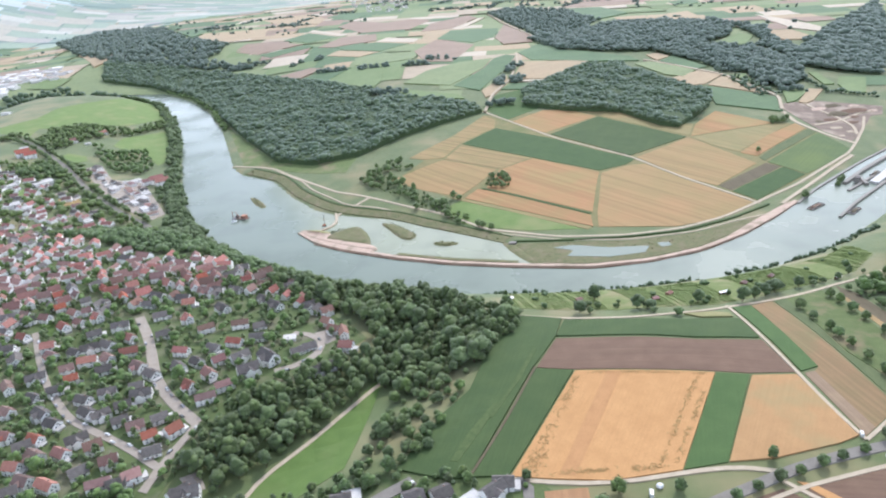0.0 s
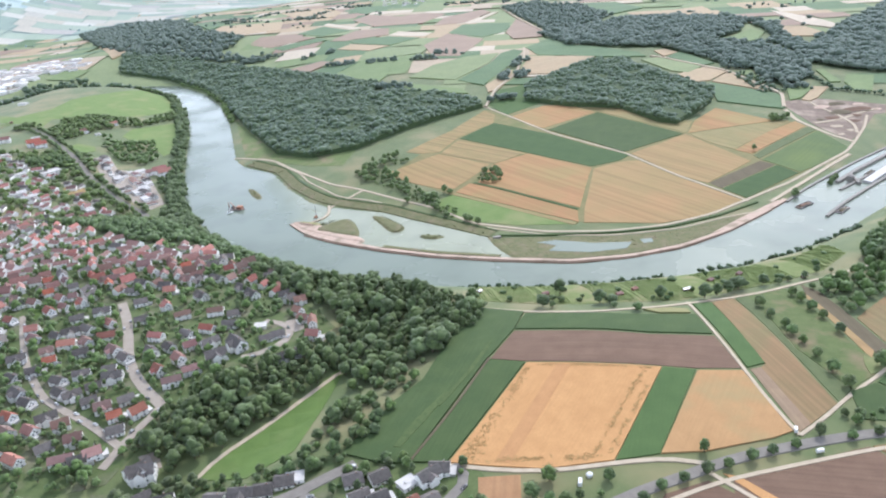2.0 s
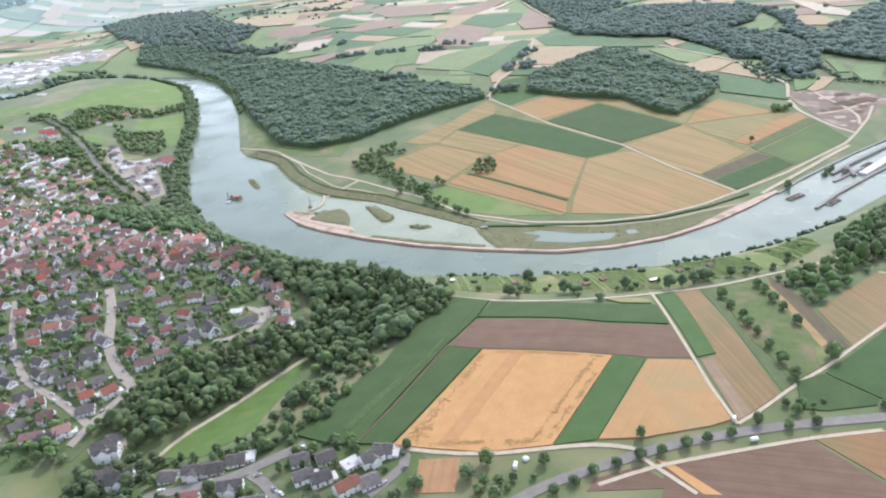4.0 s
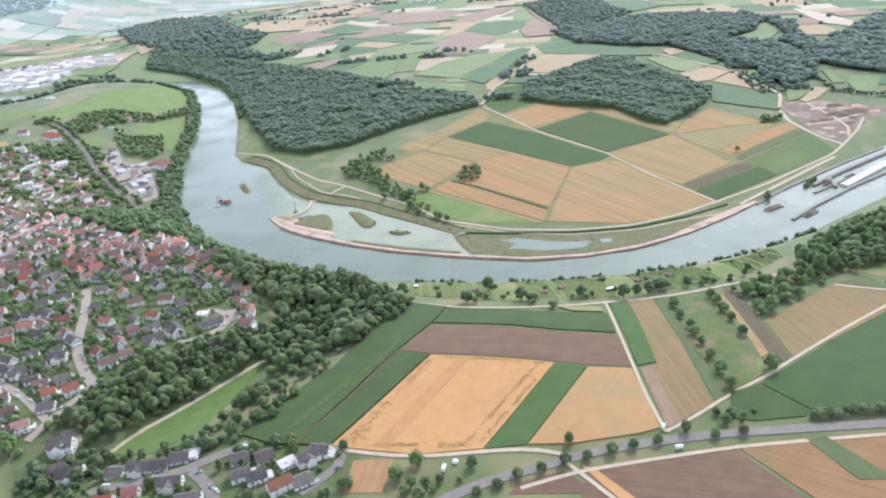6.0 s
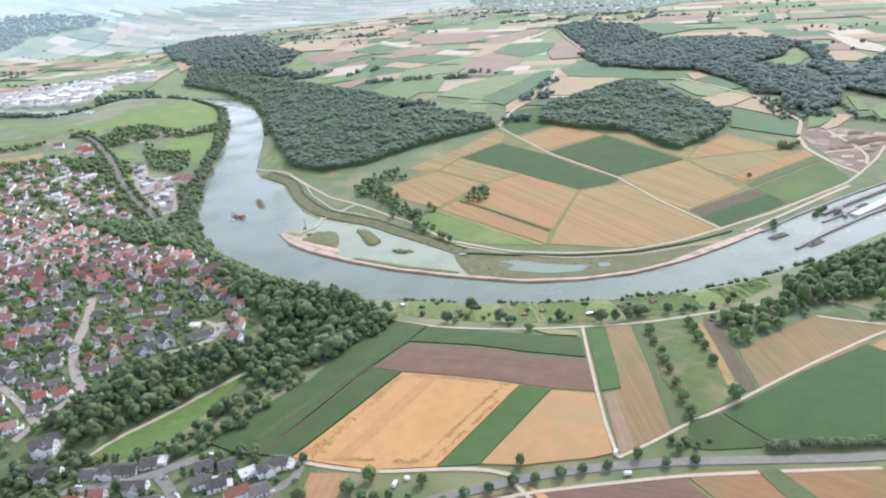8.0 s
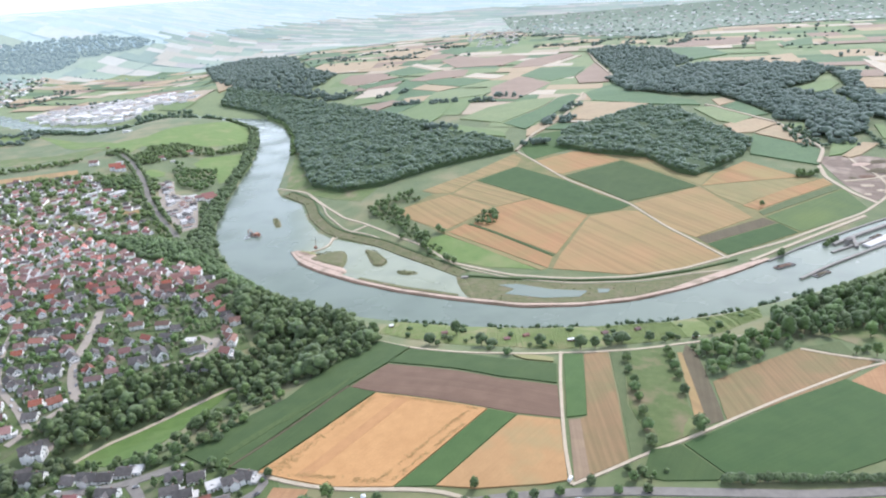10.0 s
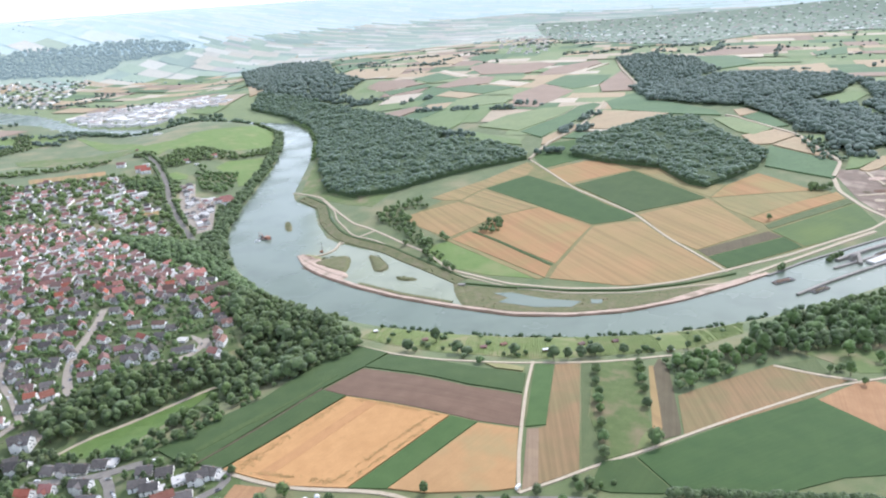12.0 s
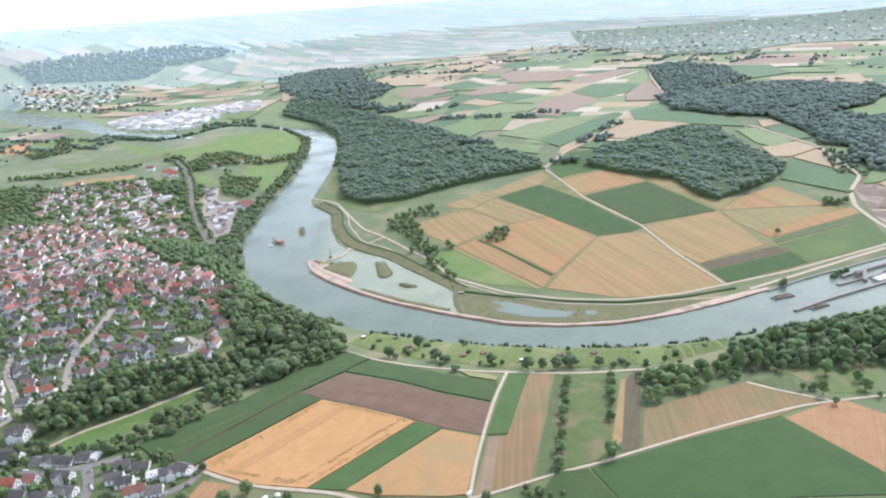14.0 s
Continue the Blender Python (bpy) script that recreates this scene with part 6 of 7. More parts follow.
v = [(3.2, -5, -2), (24, -5, -2), (24, 5, -2), (3.2, 5, -2), (3.2, -5, 8), (24, -5, 8), (24, 5, 8), (3.2, 5, 8), (3.2, 0, 14), (24, 0, 14)]
part("nave", mesh_of("nave", v, [(0, 1, 5, 4), (2, 3, 7, 6), (1, 2, 6, 9, 5), (3, 0, 4, 8, 7)], M["plaster"]), church)
part("roof", mesh_of("roof", [(2.9, -5.5, 7.6), (24.4, -5.5, 7.6), (24.4, 0, 14.3), (2.9, 0, 14.3), (2.9, 5.5, 7.6), (24.4, 5.5, 7.6)], [(0, 1, 2, 3), (3, 2, 5, 4)], M["redroof"]), church)
church.matrix_basis = pose(-428, 772, high(-428, 772), 0, 0, 20)

# ---- trees of the near country ----
PL = np.array(PLACED)


def clear_of(x, y, gap):
    return np.min(np.hypot(PL[:, 0] - x, PL[:, 1] - y)) > gap


NEAR_WOOD = [(-75, 640), (-60, 668), (-26, 655), (31, 600), (86, 572), (133, 492), (127, 467), (88, 430), (46, 414), (14, 440), (-25, 406), (-62, 372), (-92, 357), (-112, 378), (-106, 404), (-84, 438), (-34, 456), (18, 482), (18, 515), (-5, 550), (-26, 552), (-45, 580)]
for x, y in spots(NEAR_WOOD, 6.4, 0.4, 71, [(STREETS[3], 6), ([(-75, 349), (-69, 364), (-45, 381), (-19, 407), (17, 443)], 3.5)]):
    if clear_of(x, y, 6):
        plant(rng.choice((0, 1, 3, 4, 0, 2, 4)), x, y, rng.choice((0.55, 0.7, 0.85, 0.95, 1.05, 1.2)) * rng.uniform(0.9, 1.1), "dense green trees in the little valley")
ORCHARD = [(-30, 330), (-6, 347), (26, 421), (84, 442), (72, 408), (43, 354), (23, 328), (0, 317)]
for x, y in spots(ORCHARD, 7.6, 0.45, 72, [([(-14, 350), (19, 447)], 5)]):
    if rng.random() < 0.8:
        plant(rng.choice((2, 5, 2, 0, 5)), x, y, rng.uniform(0.8, 1.15), "orchard trees above the meadow strip")
for x, y in spots(VILLAGE, 6.6, 0.48, 73, [(s, 5.0) for s in STREETS]):
    if clear_of(x, y, 6.0 if y < 640 else 5.4) and rng.random() < 0.62:
        plant(rng.choice((2, 4, 5, 2, -1, 2, 4, 0)), x, y, rng.uniform(0.6, 1.0), "garden trees between the village houses")
for x, y in spots([(-110, 300), (-60, 345), (20, 330), (90, 305), (90, 262), (-70, 262)], 7.5, 0.45, 74, [([(-71, 304), (-41, 301), (-7, 303), (6, 318), (24, 321)], 6), ([(-7, 303), (17, 277)], 6), ([(61, 269), (91, 294)], 6)]):
    if clear_of(x, y, 7) and rng.random() < 0.75:
        plant(rng.choice((2, 4, 5, -1, 0)), x, y, rng.uniform(0.6, 0.95))
for x, y in spots([(-128, 322), (-112, 352), (-82, 354), (-66, 338), (-100, 306)], 6.8, 0.45, 79):
    if clear_of(x, y, 6.5):
        plant(rng.choice((0, 4, 2, 5, 0)), x, y, rng.uniform(0.6, 1.0))
# tree rows on the meadow, along the road and the rim
for x, y in ((336, 428), (335, 393), (333, 369), (332, 352), (331, 334), (330, 317), (334, 410), (333, 382), (371, 441), (369, 414), (367, 378), (371, 430), (369, 400)):
    plant(2, x, y, rng.uniform(0.95, 1.25))
plant(0, 365, 333, 1.15)
for x, y in ((183, 264), (197, 267), (211, 269.5), (224, 271.5), (239, 274), (252, 276), (267, 278), (301, 278), (171, 259), (159, 255), (318, 278.5)):
    plant(2, x, y - 5.2, rng.uniform(0.85, 1.05))
plant(1, 286, 279.5, 0.85)
plant(1, 217, 280, 0.75)
for x, y in ((128, 279), (132, 262), (116, 270), (159, 272), (136, 257), (173, 254), (124, 264), (120, 258), (140, 263), (128, 252), (151, 262)):
    plant(rng.choice((0, 2, 5)), x, y, rng.uniform(0.7, 1.0))
for x, y in ((394, 437), (402, 447), (395, 405), (407, 411), (420, 422), (420, 454), (434, 455), (437, 428), (450, 451), (461, 457), (426, 432), (485, 465), (509, 468), (521, 438), (528, 431), (533, 418), (569, 433), (541, 466), (558, 474), (563, 444), (562, 458), (412, 436), (398, 420), (430, 444), (446, 440), (466, 446), (410, 455), (474, 462), (515, 436), (525, 440)):
    plant(rng.choice((0, 2, 2, 3)), x, y, rng.uniform(0.75, 1.05), "orchard trees by the eastern track")
for x, y in ((179, 475), (191, 488), (201, 500), (215, 484), (244, 440), (223, 466), (263, 456), (304, 452), (316, 455), (327, 458), (339, 464), (363, 468), (272, 462), (196, 480), (186, 470), (232, 462), (375, 466), (386, 470), (402, 472), (418, 480), (430, 478), (230, 452), (210, 474)):
    plant(rng.choice((2, 0, 0, 5)), x, y, rng.uniform(0.7, 1.25), "trees along the vineyard rim")
EAST_WOOD = [(468, 500), (505, 530), (540, 552), (600, 570), (680, 615), (780, 690), (830, 700), (700, 520), (600, 488), (539, 480), (475, 463)]
for x, y in spots(EAST_WOOD, 9.0, 0.42, 75):
    plant(rng.choice((0, 1, 3)), x, y, rng.uniform(0.8, 1.35), "tall dark wood on the eastern slope")
for x, y in spots([(392, 449), (428, 474), (477, 490), (471, 448), (420, 420), (396, 400)], 10, 0.45, 76):
    plant(rng.choice((2, 0, 5)), x, y, rng.uniform(0.7, 1.0), "orchard trees by the eastern track")
for x, y in ((310, 292), (318, 290), (325, 288), (333, 291), (322, 284), (312, 284)):
    plant(rng.choice((2, 5)), x, y, rng.uniform(0.7, 1.0))
# bushes and trees on the inner side
for poly, step, seed in (([(40, 1030), (75, 1050), (131, 940), (172, 852), (158, 832), (115, 915)], 8.5, 77), ([(60, 1065), (114, 1095), (131, 1051), (76, 1034)], 11, 78), ([(728, 1072), (750, 1078), (776, 1074), (750, 1062), (730, 1060)], 5.5, 79), ([(215, 945), (228, 982), (252, 962), (247, 932), (227, 924)], 8, 80)):
    for x, y in spots(poly, step, 0.4, seed):
        plant(rng.choice((0, 2, 5)), x, y, rng.uniform(0.7, 1.1), "trees and bushes along the river road")
for x, y in ((163, 916), (170, 910), (596, 780), (600, 786), (668, 812), (676, 820), (684, 826), (662, 806), (632, 943), (110, 905), (90, 1015), (180, 815), (188, 805), (176, 822)):
    plant(0, x, y, rng.uniform(0.8, 1.1), "trees and bushes along the river road")
# the terrace upstream
LOW = [(-190, 850), (-330, 880), (-480, 970), (-640, 1040), (-780, 1240), (-640, 1330), (-540, 1300), (-420, 1300), (-405, 1280), (-330, 1110), (-256, 990), (-240, 950)]
OPEN = [[(-770, 1230), (-750, 1312), (-600, 1362), (-560, 1300), (-700, 1225)], [(-464, 1098), (-466, 1160), (-430, 1150), (-436, 1112)], [(-440, 1300), (-470, 1330), (-455, 1370), (-420, 1350), (-410, 1320)], [(-395, 1077), (-400, 1111), (-379, 1127), (-363, 1095)]]
LANES = [[(-540, 1165), (-522, 1178), (-482, 1217), (-455, 1249), (-430, 1272)], [(-430, 940), (-393, 1005), (-360, 1050), (-330, 1072)], [(-500, 1040), (-450, 1085), (-405, 1140), (-385, 1170)]]
pts = spots(LOW, 9.0, 0.46, 81, [(TRUNK, 8)] + [(s, 5) for s in LANES])
pts = np.array([p for p in pts if clear_of(p[0], p[1], 9.5 if rng.random() < 0.6 else 12) and rng.random() < 0.52 and not any(within(p[0], p[1], q) for q in OPEN)])
woodland(pts, "trees and bushes among the works and gardens", 9, 9, 2, 82, mat="leaf", vary=0.45)
row = []
for (ax, ay), (bx, by) in zip(TRUNK[1:], TRUNK[2:]):
    d = math.hypot(bx - ax, by - ay)
    for k in range(int(d / 8)):
        u = k * 8 / d
        row += [(ax + (bx - ax) * u + s * (by - ay) / d * 9 + rng.uniform(-2, 2), ay + (by - ay) * u - s * (bx - ax) / d * 9 + rng.uniform(-2, 2)) for s in (-1, 1) if rng.random() < 0.75]
woodland(np.array(row), "row of trees along the trunk road", 7.5, 8, 2, 89, mat="leaf", vary=0.35)
for poly, step, text, seed in (([(-537, 1453), (-530, 1558), (-483, 1598), (-422, 1563), (-380, 1546), (-330, 1680), (-301, 1613), (-380, 1503), (-413, 1496), (-449, 1464), (-465, 1414), (-500, 1387)], 10, "tree belt across the bend meadows", 84),
                               ([(-560, 1465), (-600, 1470), (-610, 1510), (-580, 1520), (-555, 1490)], 9, "clump of trees at the end of the road", 94),
                               ([(-423, 1420), (-374, 1390), (-326, 1389), (-289, 1268), (-301, 1230), (-362, 1269), (-395, 1320)], 12.5, "trees round the bank meadow", 87),
                               ([(-266, 1135), (-232, 1150), (-190, 1000), (-163, 895), (-190, 850), (-240, 940), (-225, 1003)], 9, "wood on the bank below the works", 90),
                               ([(-511, 1262), (-460, 1286), (-424, 1234), (-462, 1194)], 9, "clump of trees between the halls", 91),
                               ([(-900, 1250), (-763, 1250), (-560, 990), (-500, 900), (-420, 760), (-700, 800)], 11, "wood at the edge of the village", 85),
                               ([(-1148, 1810), (-1286, 2039), (-1213, 1988), (-1061, 1765), (-1114, 1679), (-1198, 1742)], 13, "woods along the western hedges", 86),
                               ([(-900, 1370), (-760, 1385), (-690, 1425), (-630, 1440), (-640, 1400), (-780, 1335), (-900, 1320)], 12, "hedge wood above the terrace", 83)):
    p = spots(poly, step, 0.42, seed, [(TRUNK, 9)])
    p = np.array([q for q in p if clear_of(q[0], q[1], 10)])
    woodland(p, text, 8.5, 9, 2, seed, mat="leaf", vary=0.45)
# hedge along the main road
hp = [(364 + k * 2.6, 281 + 0.03 * k + rng.uniform(-0.8, 0.8)) for k in range(75)]
woodland(np.array(hp), "clipped dark hedge along the main road", 6.0, 5.5, 4, 88, "hedge", "leaf")

for (label, kind), stand in LATE.items():
    p = np.array(stand)
    w, t = FORMS[kind] if kind >= 0 else (3.2, 2.6)
    small = "garden" in label
    woodland(p[:, :2], label, w, t, 5 if small else 6, 101 + kind, "tree_stand", "leaf", 0.28, 14 if small else 26, p[:, 2], 1 if small else 2)
road([(208, 934), (240, 902), (318, 807)], 4.5, "maize", "dark green strip of weeds between two long fields", lift=0.7)
# ---- vineyard on the steep bank ----
VINE = [(128, 515), (140, 565), (207, 545), (275, 530), (334, 530), (392, 535), (445, 545), (490, 575), (475, 520), (428, 484), (381, 470), (284, 452), (208, 468), (160, 492)]
field(VINE, "slope", "grassy terraces of the vineyard slope", 0.2, 10)
V, F = [], []
for k in range(165):
    x = 132 + k * 2.2
    ys = np.arange(455, 585, 5.0)
    ok = within(np.full(len(ys), x), ys, VINE)
    if ok.sum() < 3 or (k // 11) % 4 == 3 or rng.random() < 0.12:
        continue
    yy = ys[ok]
    z = height(np.full(len(yy), x), yy)
    b = len(V)
    for y, h in zip(yy, z):
        w = 0.55 + rng.uniform(-0.15, 0.15)
        V += [(x - w, y, h), (x - w * 0.7, y, h + 0.75 + rng.uniform(-0.3, 0.3)), (x + w * 0.7, y, h + 0.75 + rng.uniform(-0.3, 0.3)), (x + w, y, h)]
    for i in range(len(yy) - 1):
        q = b + i * 4
        F += [(q + j, q + j + 1, q + j + 5, q + j + 4) for j in range(3)]
tagged(new("vine_rows", mesh_of("vine_rows", V, F, M["vine"])), "rows of green vines down the steep slope", "vineyard", kind="stuff")
for x, y in ((190, 505), (262, 490), (330, 492), (245, 480), (360, 500)):
    build("shed", x, y, rng.uniform(-10, 30), 0.8)
fp = spots(OUTER[17:29] + [(560, 610), (450, 565), (334, 548), (214, 560), (120, 600), (40, 650)], 6.0, 0.45, 91)
fp = fp[away(fp[:, 0], fp[:, 1], WATER, True) > 2]
fp = np.array([p for p in fp if noise.noise(Vector((p[0] / 26, p[1] / 26, 5.0))) > 0.02])
woodland(fp, "bushes along the foot of the vineyard slope", 4.6, 4.5, 1, 92, vary=0.45)

vp = spots(VINE, 13, 0.48, 94)
woodland(vp[::7], "scattered bushes on the vineyard slope", 5.5, 4.2, 4, 95, "bushes", "bush", 0.45)

def shelter(x, y, turn, l, w, label):
    """A long open shelter: pale roof sheet on posts over a back wall."""
    root = tagged(new("shelter"), label, "shelter", "vineyard shelters")
    part("roof", mesh_of("roof", [(-l / 2, -w / 2, 2.4), (l / 2, -w / 2, 2.4), (l / 2, w / 2, 2.9), (-l / 2, w / 2, 2.9), (-l / 2, -w / 2, 2.5), (l / 2, -w / 2, 2.5), (l / 2, w / 2, 3.0), (-l / 2, w / 2, 3.0)], [(3, 2, 1, 0), (4, 5, 6, 7), (0, 1, 5, 4), (1, 2, 6, 5), (2, 3, 7, 6), (3, 0, 4, 7)], M["white"]), root)
    part("wall", mesh_of("wall", *box(-l / 2 + 0.1, w / 2 - 0.25, -1.5, l / 2 - 0.1, w / 2 - 0.1, 2.85), M["timber"]), root)
    for k in range(int(l / 4) + 1):
        part("post", mesh_of("post", *box(-0.06, -0.06, -1.5, 0.06, 0.06, 2.45), M["timber"]), root).location = (-l / 2 + 0.2 + k * (l - 0.4) / int(l / 4), -w / 2 + 0.2, 0)
    root.matrix_basis = pose(x, y, high(x, y) + 0.2, 0, 0, turn)
    return root


shelter(300, 472, 10, 9, 2.2, "long white-roofed shelter on the vineyard slope")
shelter(139, 531, 20, 4, 3.0, "small white-roofed shelter above the river bank")
shelter(402, 472, 15, 6, 2.5, "white-roofed shelter among the eastern vines")

# ---- lock, piers, barges and dredger ----
def pier(line, width, z, label, mat="concrete"):
    v, f = ribbon(line, width, 0, 8)
    for k in range(len(v)):
        v[k] = (*v[k][:2], z if k % 4 in (1, 2) else -2.0)
    bm = bmesh.new()
    vs = [bm.verts.new(p) for p in v]
    for q in f:
        bm.faces.new([vs[i] for i in q])
    bm.faces.new([vs[i] for i in (3, 2, 1, 0)])
    bmesh.ops.recalc_face_normals(bm, faces=bm.faces)
    return tagged(new("pier", done(bm, "pier", M[mat])), label, "pier", kind="structure")


pier([(590, 706), (634, 738), (720, 792), (800, 836), (950, 915)], 3.6, 2.2, "long narrow concrete guide pier in the river")
pier([(672, 806), (720, 838), (800, 885), (900, 940)], 5.0, 3.0, "concrete lock wall beside the bank")
pier([(694, 792), (705, 826)], 4.5, 3.4, "concrete cross wall at the lock")
pier([(706, 794), (792, 851), (900, 915)], 11.0, 3.2, "broad pale concrete platform of the lock", "paleroof")
pier([(659, 781), (724, 818)], 3.5, 2.0, "narrow concrete mole before the lock")
gate = tagged(new("lock_gate_house"), "small grey lock gate house on the pier", "lock house")
part("wall", mesh_of("wall", *box(-4, -3, -1.5, 4, 3, 4.5), M["concrete"]), gate)
part("roof", mesh_of("roof", *box(-4.4, -3.4, 4.5, 4.4, 3.4, 5.0), M["greyroof"]), gate)
for k in (-2, 0.4, 2.6):
    part("window", mesh_of("window", *box(k - 0.6, -3.06, 1.8, k + 0.6, -2.94, 3.2), M["glass"]), gate)
gate.matrix_basis = pose(690, 806, 2.9, 0, 0, 32)


def barge(x, y, turn, l, w, label, load="sand"):
    """A work barge: hull with raked ends, coaming, hold and load."""
    root = tagged(new("barge"), label, "barge", "work barges")
    a, b = l / 2, w / 2
    v = [(-a + 2, -b, -0.8), (a - 2, -b, -0.8), (a - 2, b, -0.8), (-a + 2, b, -0.8), (-a, -b, 1.1), (a, -b, 1.1), (a, b, 1.1), (-a, b, 1.1)]
    part("hull", mesh_of("hull", v, [(3, 2, 1, 0), (4, 5, 6, 7), (0, 1, 5, 4), (1, 2, 6, 5), (2, 3, 7, 6), (3, 0, 4, 7)], M["steel"]), root)
    part("coaming", mesh_of("coaming", *joined([box(-a + 2, -b + 0.6, 1.1, a - 2, -b + 0.9, 1.9), box(-a + 2, b - 0.9, 1.1, a - 2, b - 0.6, 1.9), box(-a + 2, -b + 0.9, 1.1, -a + 2.3, b - 0.9, 1.9), box(a - 2.3, -b + 0.9, 1.1, a - 2, b - 0.9, 1.9)]), M["steel"]), root)
    v, f = knob(1.0, random.Random(l), 2, 0.25)
    part("load", mesh_of("load", [(px * (a - 3), py * (b - 1.1), max(0.2, pz * 3.2) + 1.1) for px, py, pz in v], f, M[load], True), root)
    root.matrix_basis = pose(x, y, 0, 0, 0, turn)
    return root


barge(619, 719, 33, 27, 8.0, "dark steel barge moored at the guide pier", "darksoil")
barge(588, 747, 26, 29, 8.5, "rusty work barge at the gravel landing", "soil")
barge(735, 828, 33, 24, 6.5, "dark barge lying in the lock channel", "darksoil")
dredger = tagged(new("dredger"), "floating dredger with a red cabin and excavator", "dredger")
part("pontoon", mesh_of("pontoon", *box(-11, -5, -0.7, 11, 5, 1.2, 0.3), M["steel"]), dredger)
cabin = part("cabin", mesh_of("cabin", *joined([box(2, -3.5, 1.2, 9, 3.5, 4.6), box(1.7, -3.8, 4.6, 9.3, 3.8, 4.9)]), M["rust"]), dredger)
for k in (3.2, 5.4, 7.6):
    part("window", mesh_of("window", *box(k - 0.7, -3.56, 2.6, k + 0.7, -3.44, 3.8), M["glass"]), cabin)
part("machine", mesh_of("machine", *joined([box(-7, -2, 1.2, -2, 2, 3.8, 0.3), box(-6.6, -1.7, 3.8, -4, 1.7, 5.0, 0.2)]), M["steel"]), dredger)
v = [(-3, -0.4, 3.2), (-3, 0.4, 3.2), (-8, 0.4, 9.5), (-8, -0.4, 9.5), (-3, -0.4, 4.2), (-3, 0.4, 4.2), (-8.2, 0.4, 10.3), (-8.2, -0.4, 10.3)]
boom = part("boom", mesh_of("boom", v, [(0, 1, 2, 3), (4, 7, 6, 5), (0, 4, 5, 1), (3, 2, 6, 7), (0, 3, 7, 4), (1, 5, 6, 2)], M["rust"]), dredger)
part("bucket", mesh_of("bucket", *box(-12.5, -1, 2.0, -10.5, 1, 3.8, 0.4), M["steel"]), dredger)
part("stick", mesh_of("stick", *box(-11.9, -0.3, 3.6, -11.1, 0.3, 10.0, 0.1), M["rust"]), dredger)
part("deck_load", mesh_of("deck_load", *joined([box(-1, -4, 1.2, 1.5, -1, 2.6, 0.3), box(-1, 1, 1.2, 1.4, 4, 2.2, 0.2)]), M["sand"]), dredger)
dredger.matrix_basis = pose(-126, 968, 0, 0, 0, -25)
tug = tagged(new("work_boat"), "small white work boat beside the dredger", "boat")
part("hull", mesh_of("hull", [(-4, -1.6, -0.4), (3, -1.6, -0.4), (5, 0, -0.4), (3, 1.6, -0.4), (-4, 1.6, -0.4), (-4, -1.8, 1.1), (3.2, -1.8, 1.2), (5.8, 0, 1.5), (3.2, 1.8, 1.2), (-4, 1.8, 1.1)], [(0, 1, 6, 5), (1, 2, 7, 6), (2, 3, 8, 7), (3, 4, 9, 8), (4, 0, 5, 9), (5, 6, 7, 8, 9), (4, 3, 2, 1, 0)], M["white"]), tug)
bridge = part("wheelhouse", mesh_of("wheelhouse", *box(-2, -1.2, 1.1, 1, 1.2, 3.3, 0.2), M["white"]), tug)
for k in (-0.9, 0.9):
    part("window", mesh_of("window", *box(-1.2, k * 1.3 - 0.05, 2.1, 0.4, k * 1.3 + 0.05, 2.8), M["glass"]), bridge)
tug.matrix_basis = pose(-134, 956, 0, 0, 0, 40)
crane = tagged(new("excavator"), "tall lattice excavator standing on the sandy spit", "excavator")
part("tracks", mesh_of("tracks", *joined([box(-2.4, -1.9, 0, 2.4, -1.0, 1.0, 0.2), box(-2.4, 1.0, 0, 2.4, 1.9, 1.0, 0.2)]), M["rubber"]), crane)
part("body", mesh_of("body", *box(-2.2, -1.5, 1.0, 1.8, 1.5, 3.2, 0.2), M["rust"]), crane)
part("mast", mesh_of("mast", *joined([box(1.2, -0.5, 2, 1.5, -0.2, 16, 0.05), box(1.2, 0.2, 2, 1.5, 0.5, 16, 0.05)] + [box(1.22, -0.5, k, 1.48, 0.5, k + 0.2) for k in range(4, 16, 2)]), M["steel"]), crane)
crane.matrix_basis = pose(-14, 893, 1.5, 0, 0, 60)

# heaps in the gravel pit
for x, y, s, mat in ((835, 1060, 16, "soil"), (865, 1085, 24, "darksoil"), (905, 1095, 26, "soil"), (932, 1085, 15, "sand"), (850, 1115, 18, "sand"), (888, 1125, 20, "darksoil"), (815, 1020, 12, "gravel"), (862, 1040, 14, "soil"), (920, 1115, 14, "sand"), (826, 1000, 9, "gravel"), (800, 985, 8, "gravel"), (812, 1055, 11, "darksoil"), (880, 1065, 12, "soil")):
    rr = random.Random(x)
    ring = [(x + s * rr.uniform(0.6, 1.3) * math.cos(k * 0.785), y + s * rr.uniform(0.45, 0.9) * math.sin(k * 0.785)) for k in range(8)]
    heap = mound(ring, s * 0.12, mat, "earth_mound", "uneven heap of bare earth in the gravel pit", "heap", s * 0.6, 5.0, "")
    tagged(heap, group="gravel heaps")
    heap.location.z = high(x, y) + 0.4
road([(792, 1039), (830, 1045), (870, 1060), (900, 1075), (940, 1085)], 5, "gravel", "pale haul track across the gravel pit", lift=1.0)
road([(829, 985), (850, 1020), (855, 1070), (848, 1110), (848, 1150)], 5, "gravel", "pale haul track through the gravel pit", lift=1.0)

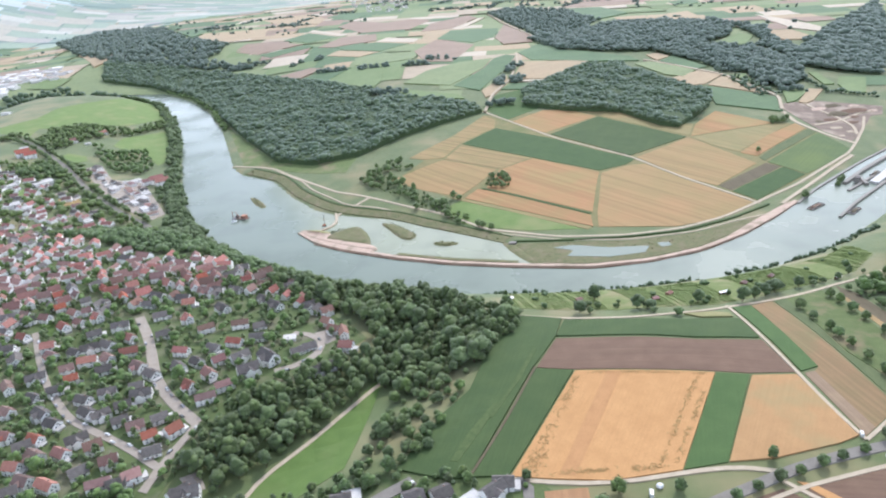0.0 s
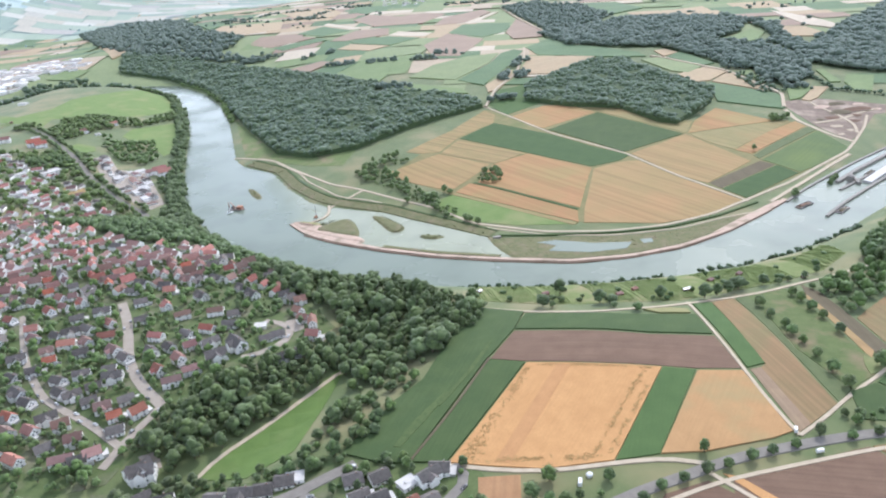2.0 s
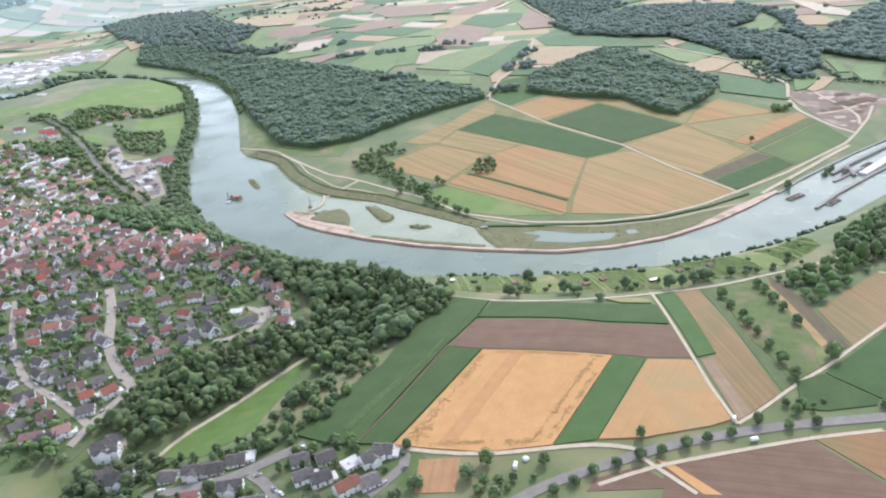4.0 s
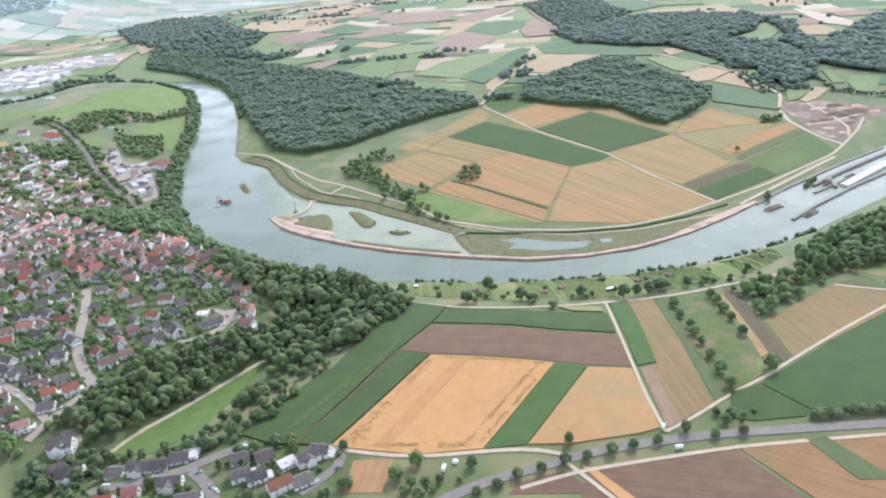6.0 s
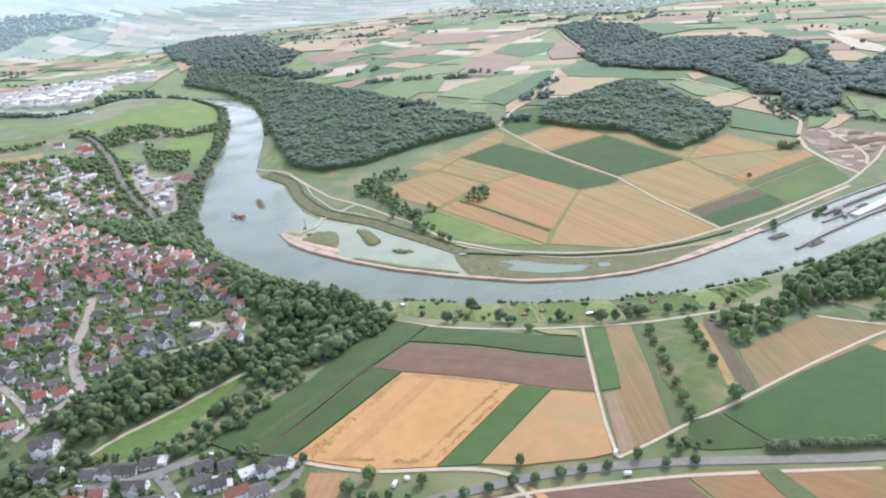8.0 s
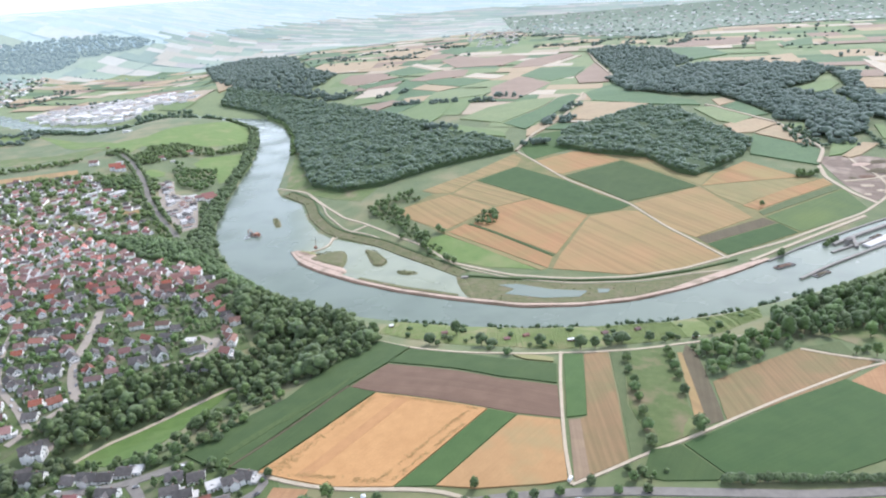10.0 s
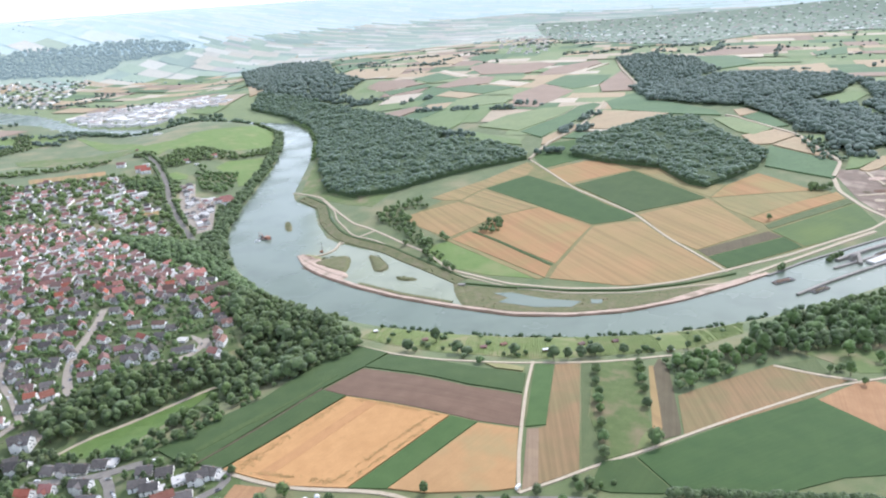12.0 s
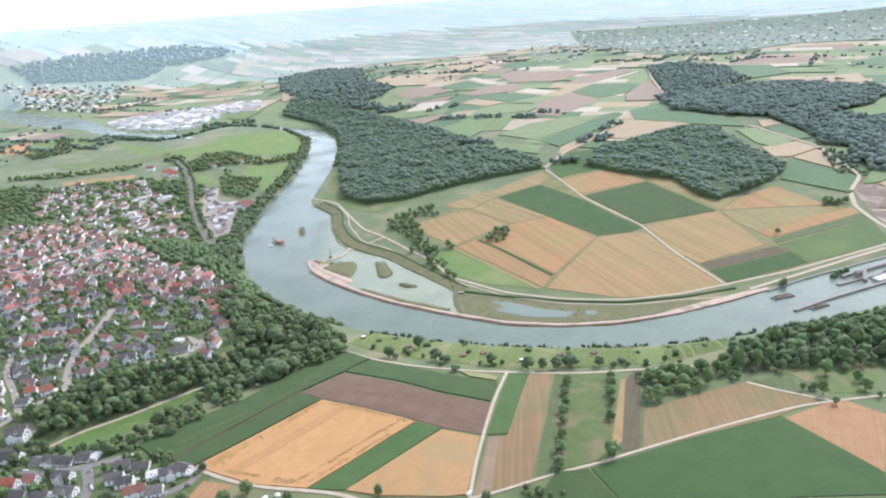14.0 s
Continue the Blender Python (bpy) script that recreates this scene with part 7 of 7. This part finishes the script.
# ---- cars ----
def car_kind(label, mat, van=False):
    root = tagged(new("car"), label, "car", "parked cars")
    hgt = 1.9 if van else 0.85
    part("body", mesh_of("body", *box(-2.15, -0.88, 0.3, 2.15, 0.88, hgt if van else 0.95, 0.06), M[mat]), root)
    part("cabin", mesh_of("cabin", *(box(-2.0, -0.8, 1.9, 1.0, 0.8, 2.3, 0.15) if van else box(-1.5, -0.8, 0.95, 1.0, 0.8, 1.5, 0.3)), M[mat]), root)
    part("windscreen", mesh_of("windscreen", *box(1.0 if van else 0.55, -0.7, 1.0, 2.1 if van else 1.15, 0.7, 1.75 if van else 1.3, 0.1), M["glass"]), root)
    wheel = mesh_of("wheel", *joined([box(-0.32, -0.1, 0, 0.32, 0.1, 0.64, 0.06)]), M["rubber"])
    for x in (-1.35, 1.35):
        for y in (-0.86, 0.86):
            part("wheel", wheel, root).location = (x, y, 0)
    return root


CARS = [car_kind("white delivery van parked on the street", "white", True), car_kind("parked car with glossy paint", "paint"), car_kind("white car parked beside the street", "white")]


def park(kind, x, y, turn, size=1.0):
    m = Matrix.LocRotScale((x, y, high(x, y) + 0.68), Euler((0, 0, radians(turn))), (size,) * 3)
    if CARS[kind] not in USED:
        USED.add(CARS[kind])
        CARS[kind].matrix_basis = m
    else:
        copy_thing(CARS[kind], Matrix.Identity(4)).matrix_basis = m


for kind, x, y, turn in ((0, 277, 266, 5), (0, 274.5, 284.5, 60), (0, 22, 317.5, 10), (1, -2, 300, 10), (1, 9, 285, -50), (2, 13, 281, -50), (1, -30, 303, 5), (2, -60, 306, 5), (1, 70, 276, 40), (1, 82, 285, 40)):
    park(kind, x, y, turn)
for s in STREETS[:5]:
    for (ax, ay), (bx, by) in zip(s, s[1:]):
        d = math.hypot(bx - ax, by - ay)
        for k in range(int(d / 13)):
            if rng.random() < 0.7:
                u, o = (k + rng.random()) * 13 / d, rng.choice((-2.7, 2.7)) * (1 if s is STREETS[0] else 0.7)
                park(rng.choice((1, 1, 2)), ax + (bx - ax) * u - (by - ay) / d * o, ay + (by - ay) * u + (bx - ax) / d * o, math.degrees(math.atan2(by - ay, bx - ax)))
# caravans and a small round tent by the field trees
tent = tagged(new("tent"), "white round tent beside the field track", "tent")
v, f = knob(2.0, random.Random(4), 2, 0.8, 0.05)
part("canvas", mesh_of("canvas", [(a, b, max(0, c + 0.8)) for a, b, c in v], f, M["white"], True), tent)
tent.matrix_basis = pose(150, 277, high(150, 277) + 0.1)
park(0, 143, 272, 70, 1.2)

# landing and towpath on the inner bank by the lock
road([(556, 768), (600, 798), (650, 832), (700, 866), (760, 905)], 5.0, "gravel", "pale gravel landing along the inner bank", lift=1.0)
bank([(575, 764), (626, 801), (691, 841), (752, 878), (850, 931)], 3.0, 1.6, "concrete", "bank_wall", "dark stone wall along the inner bank")
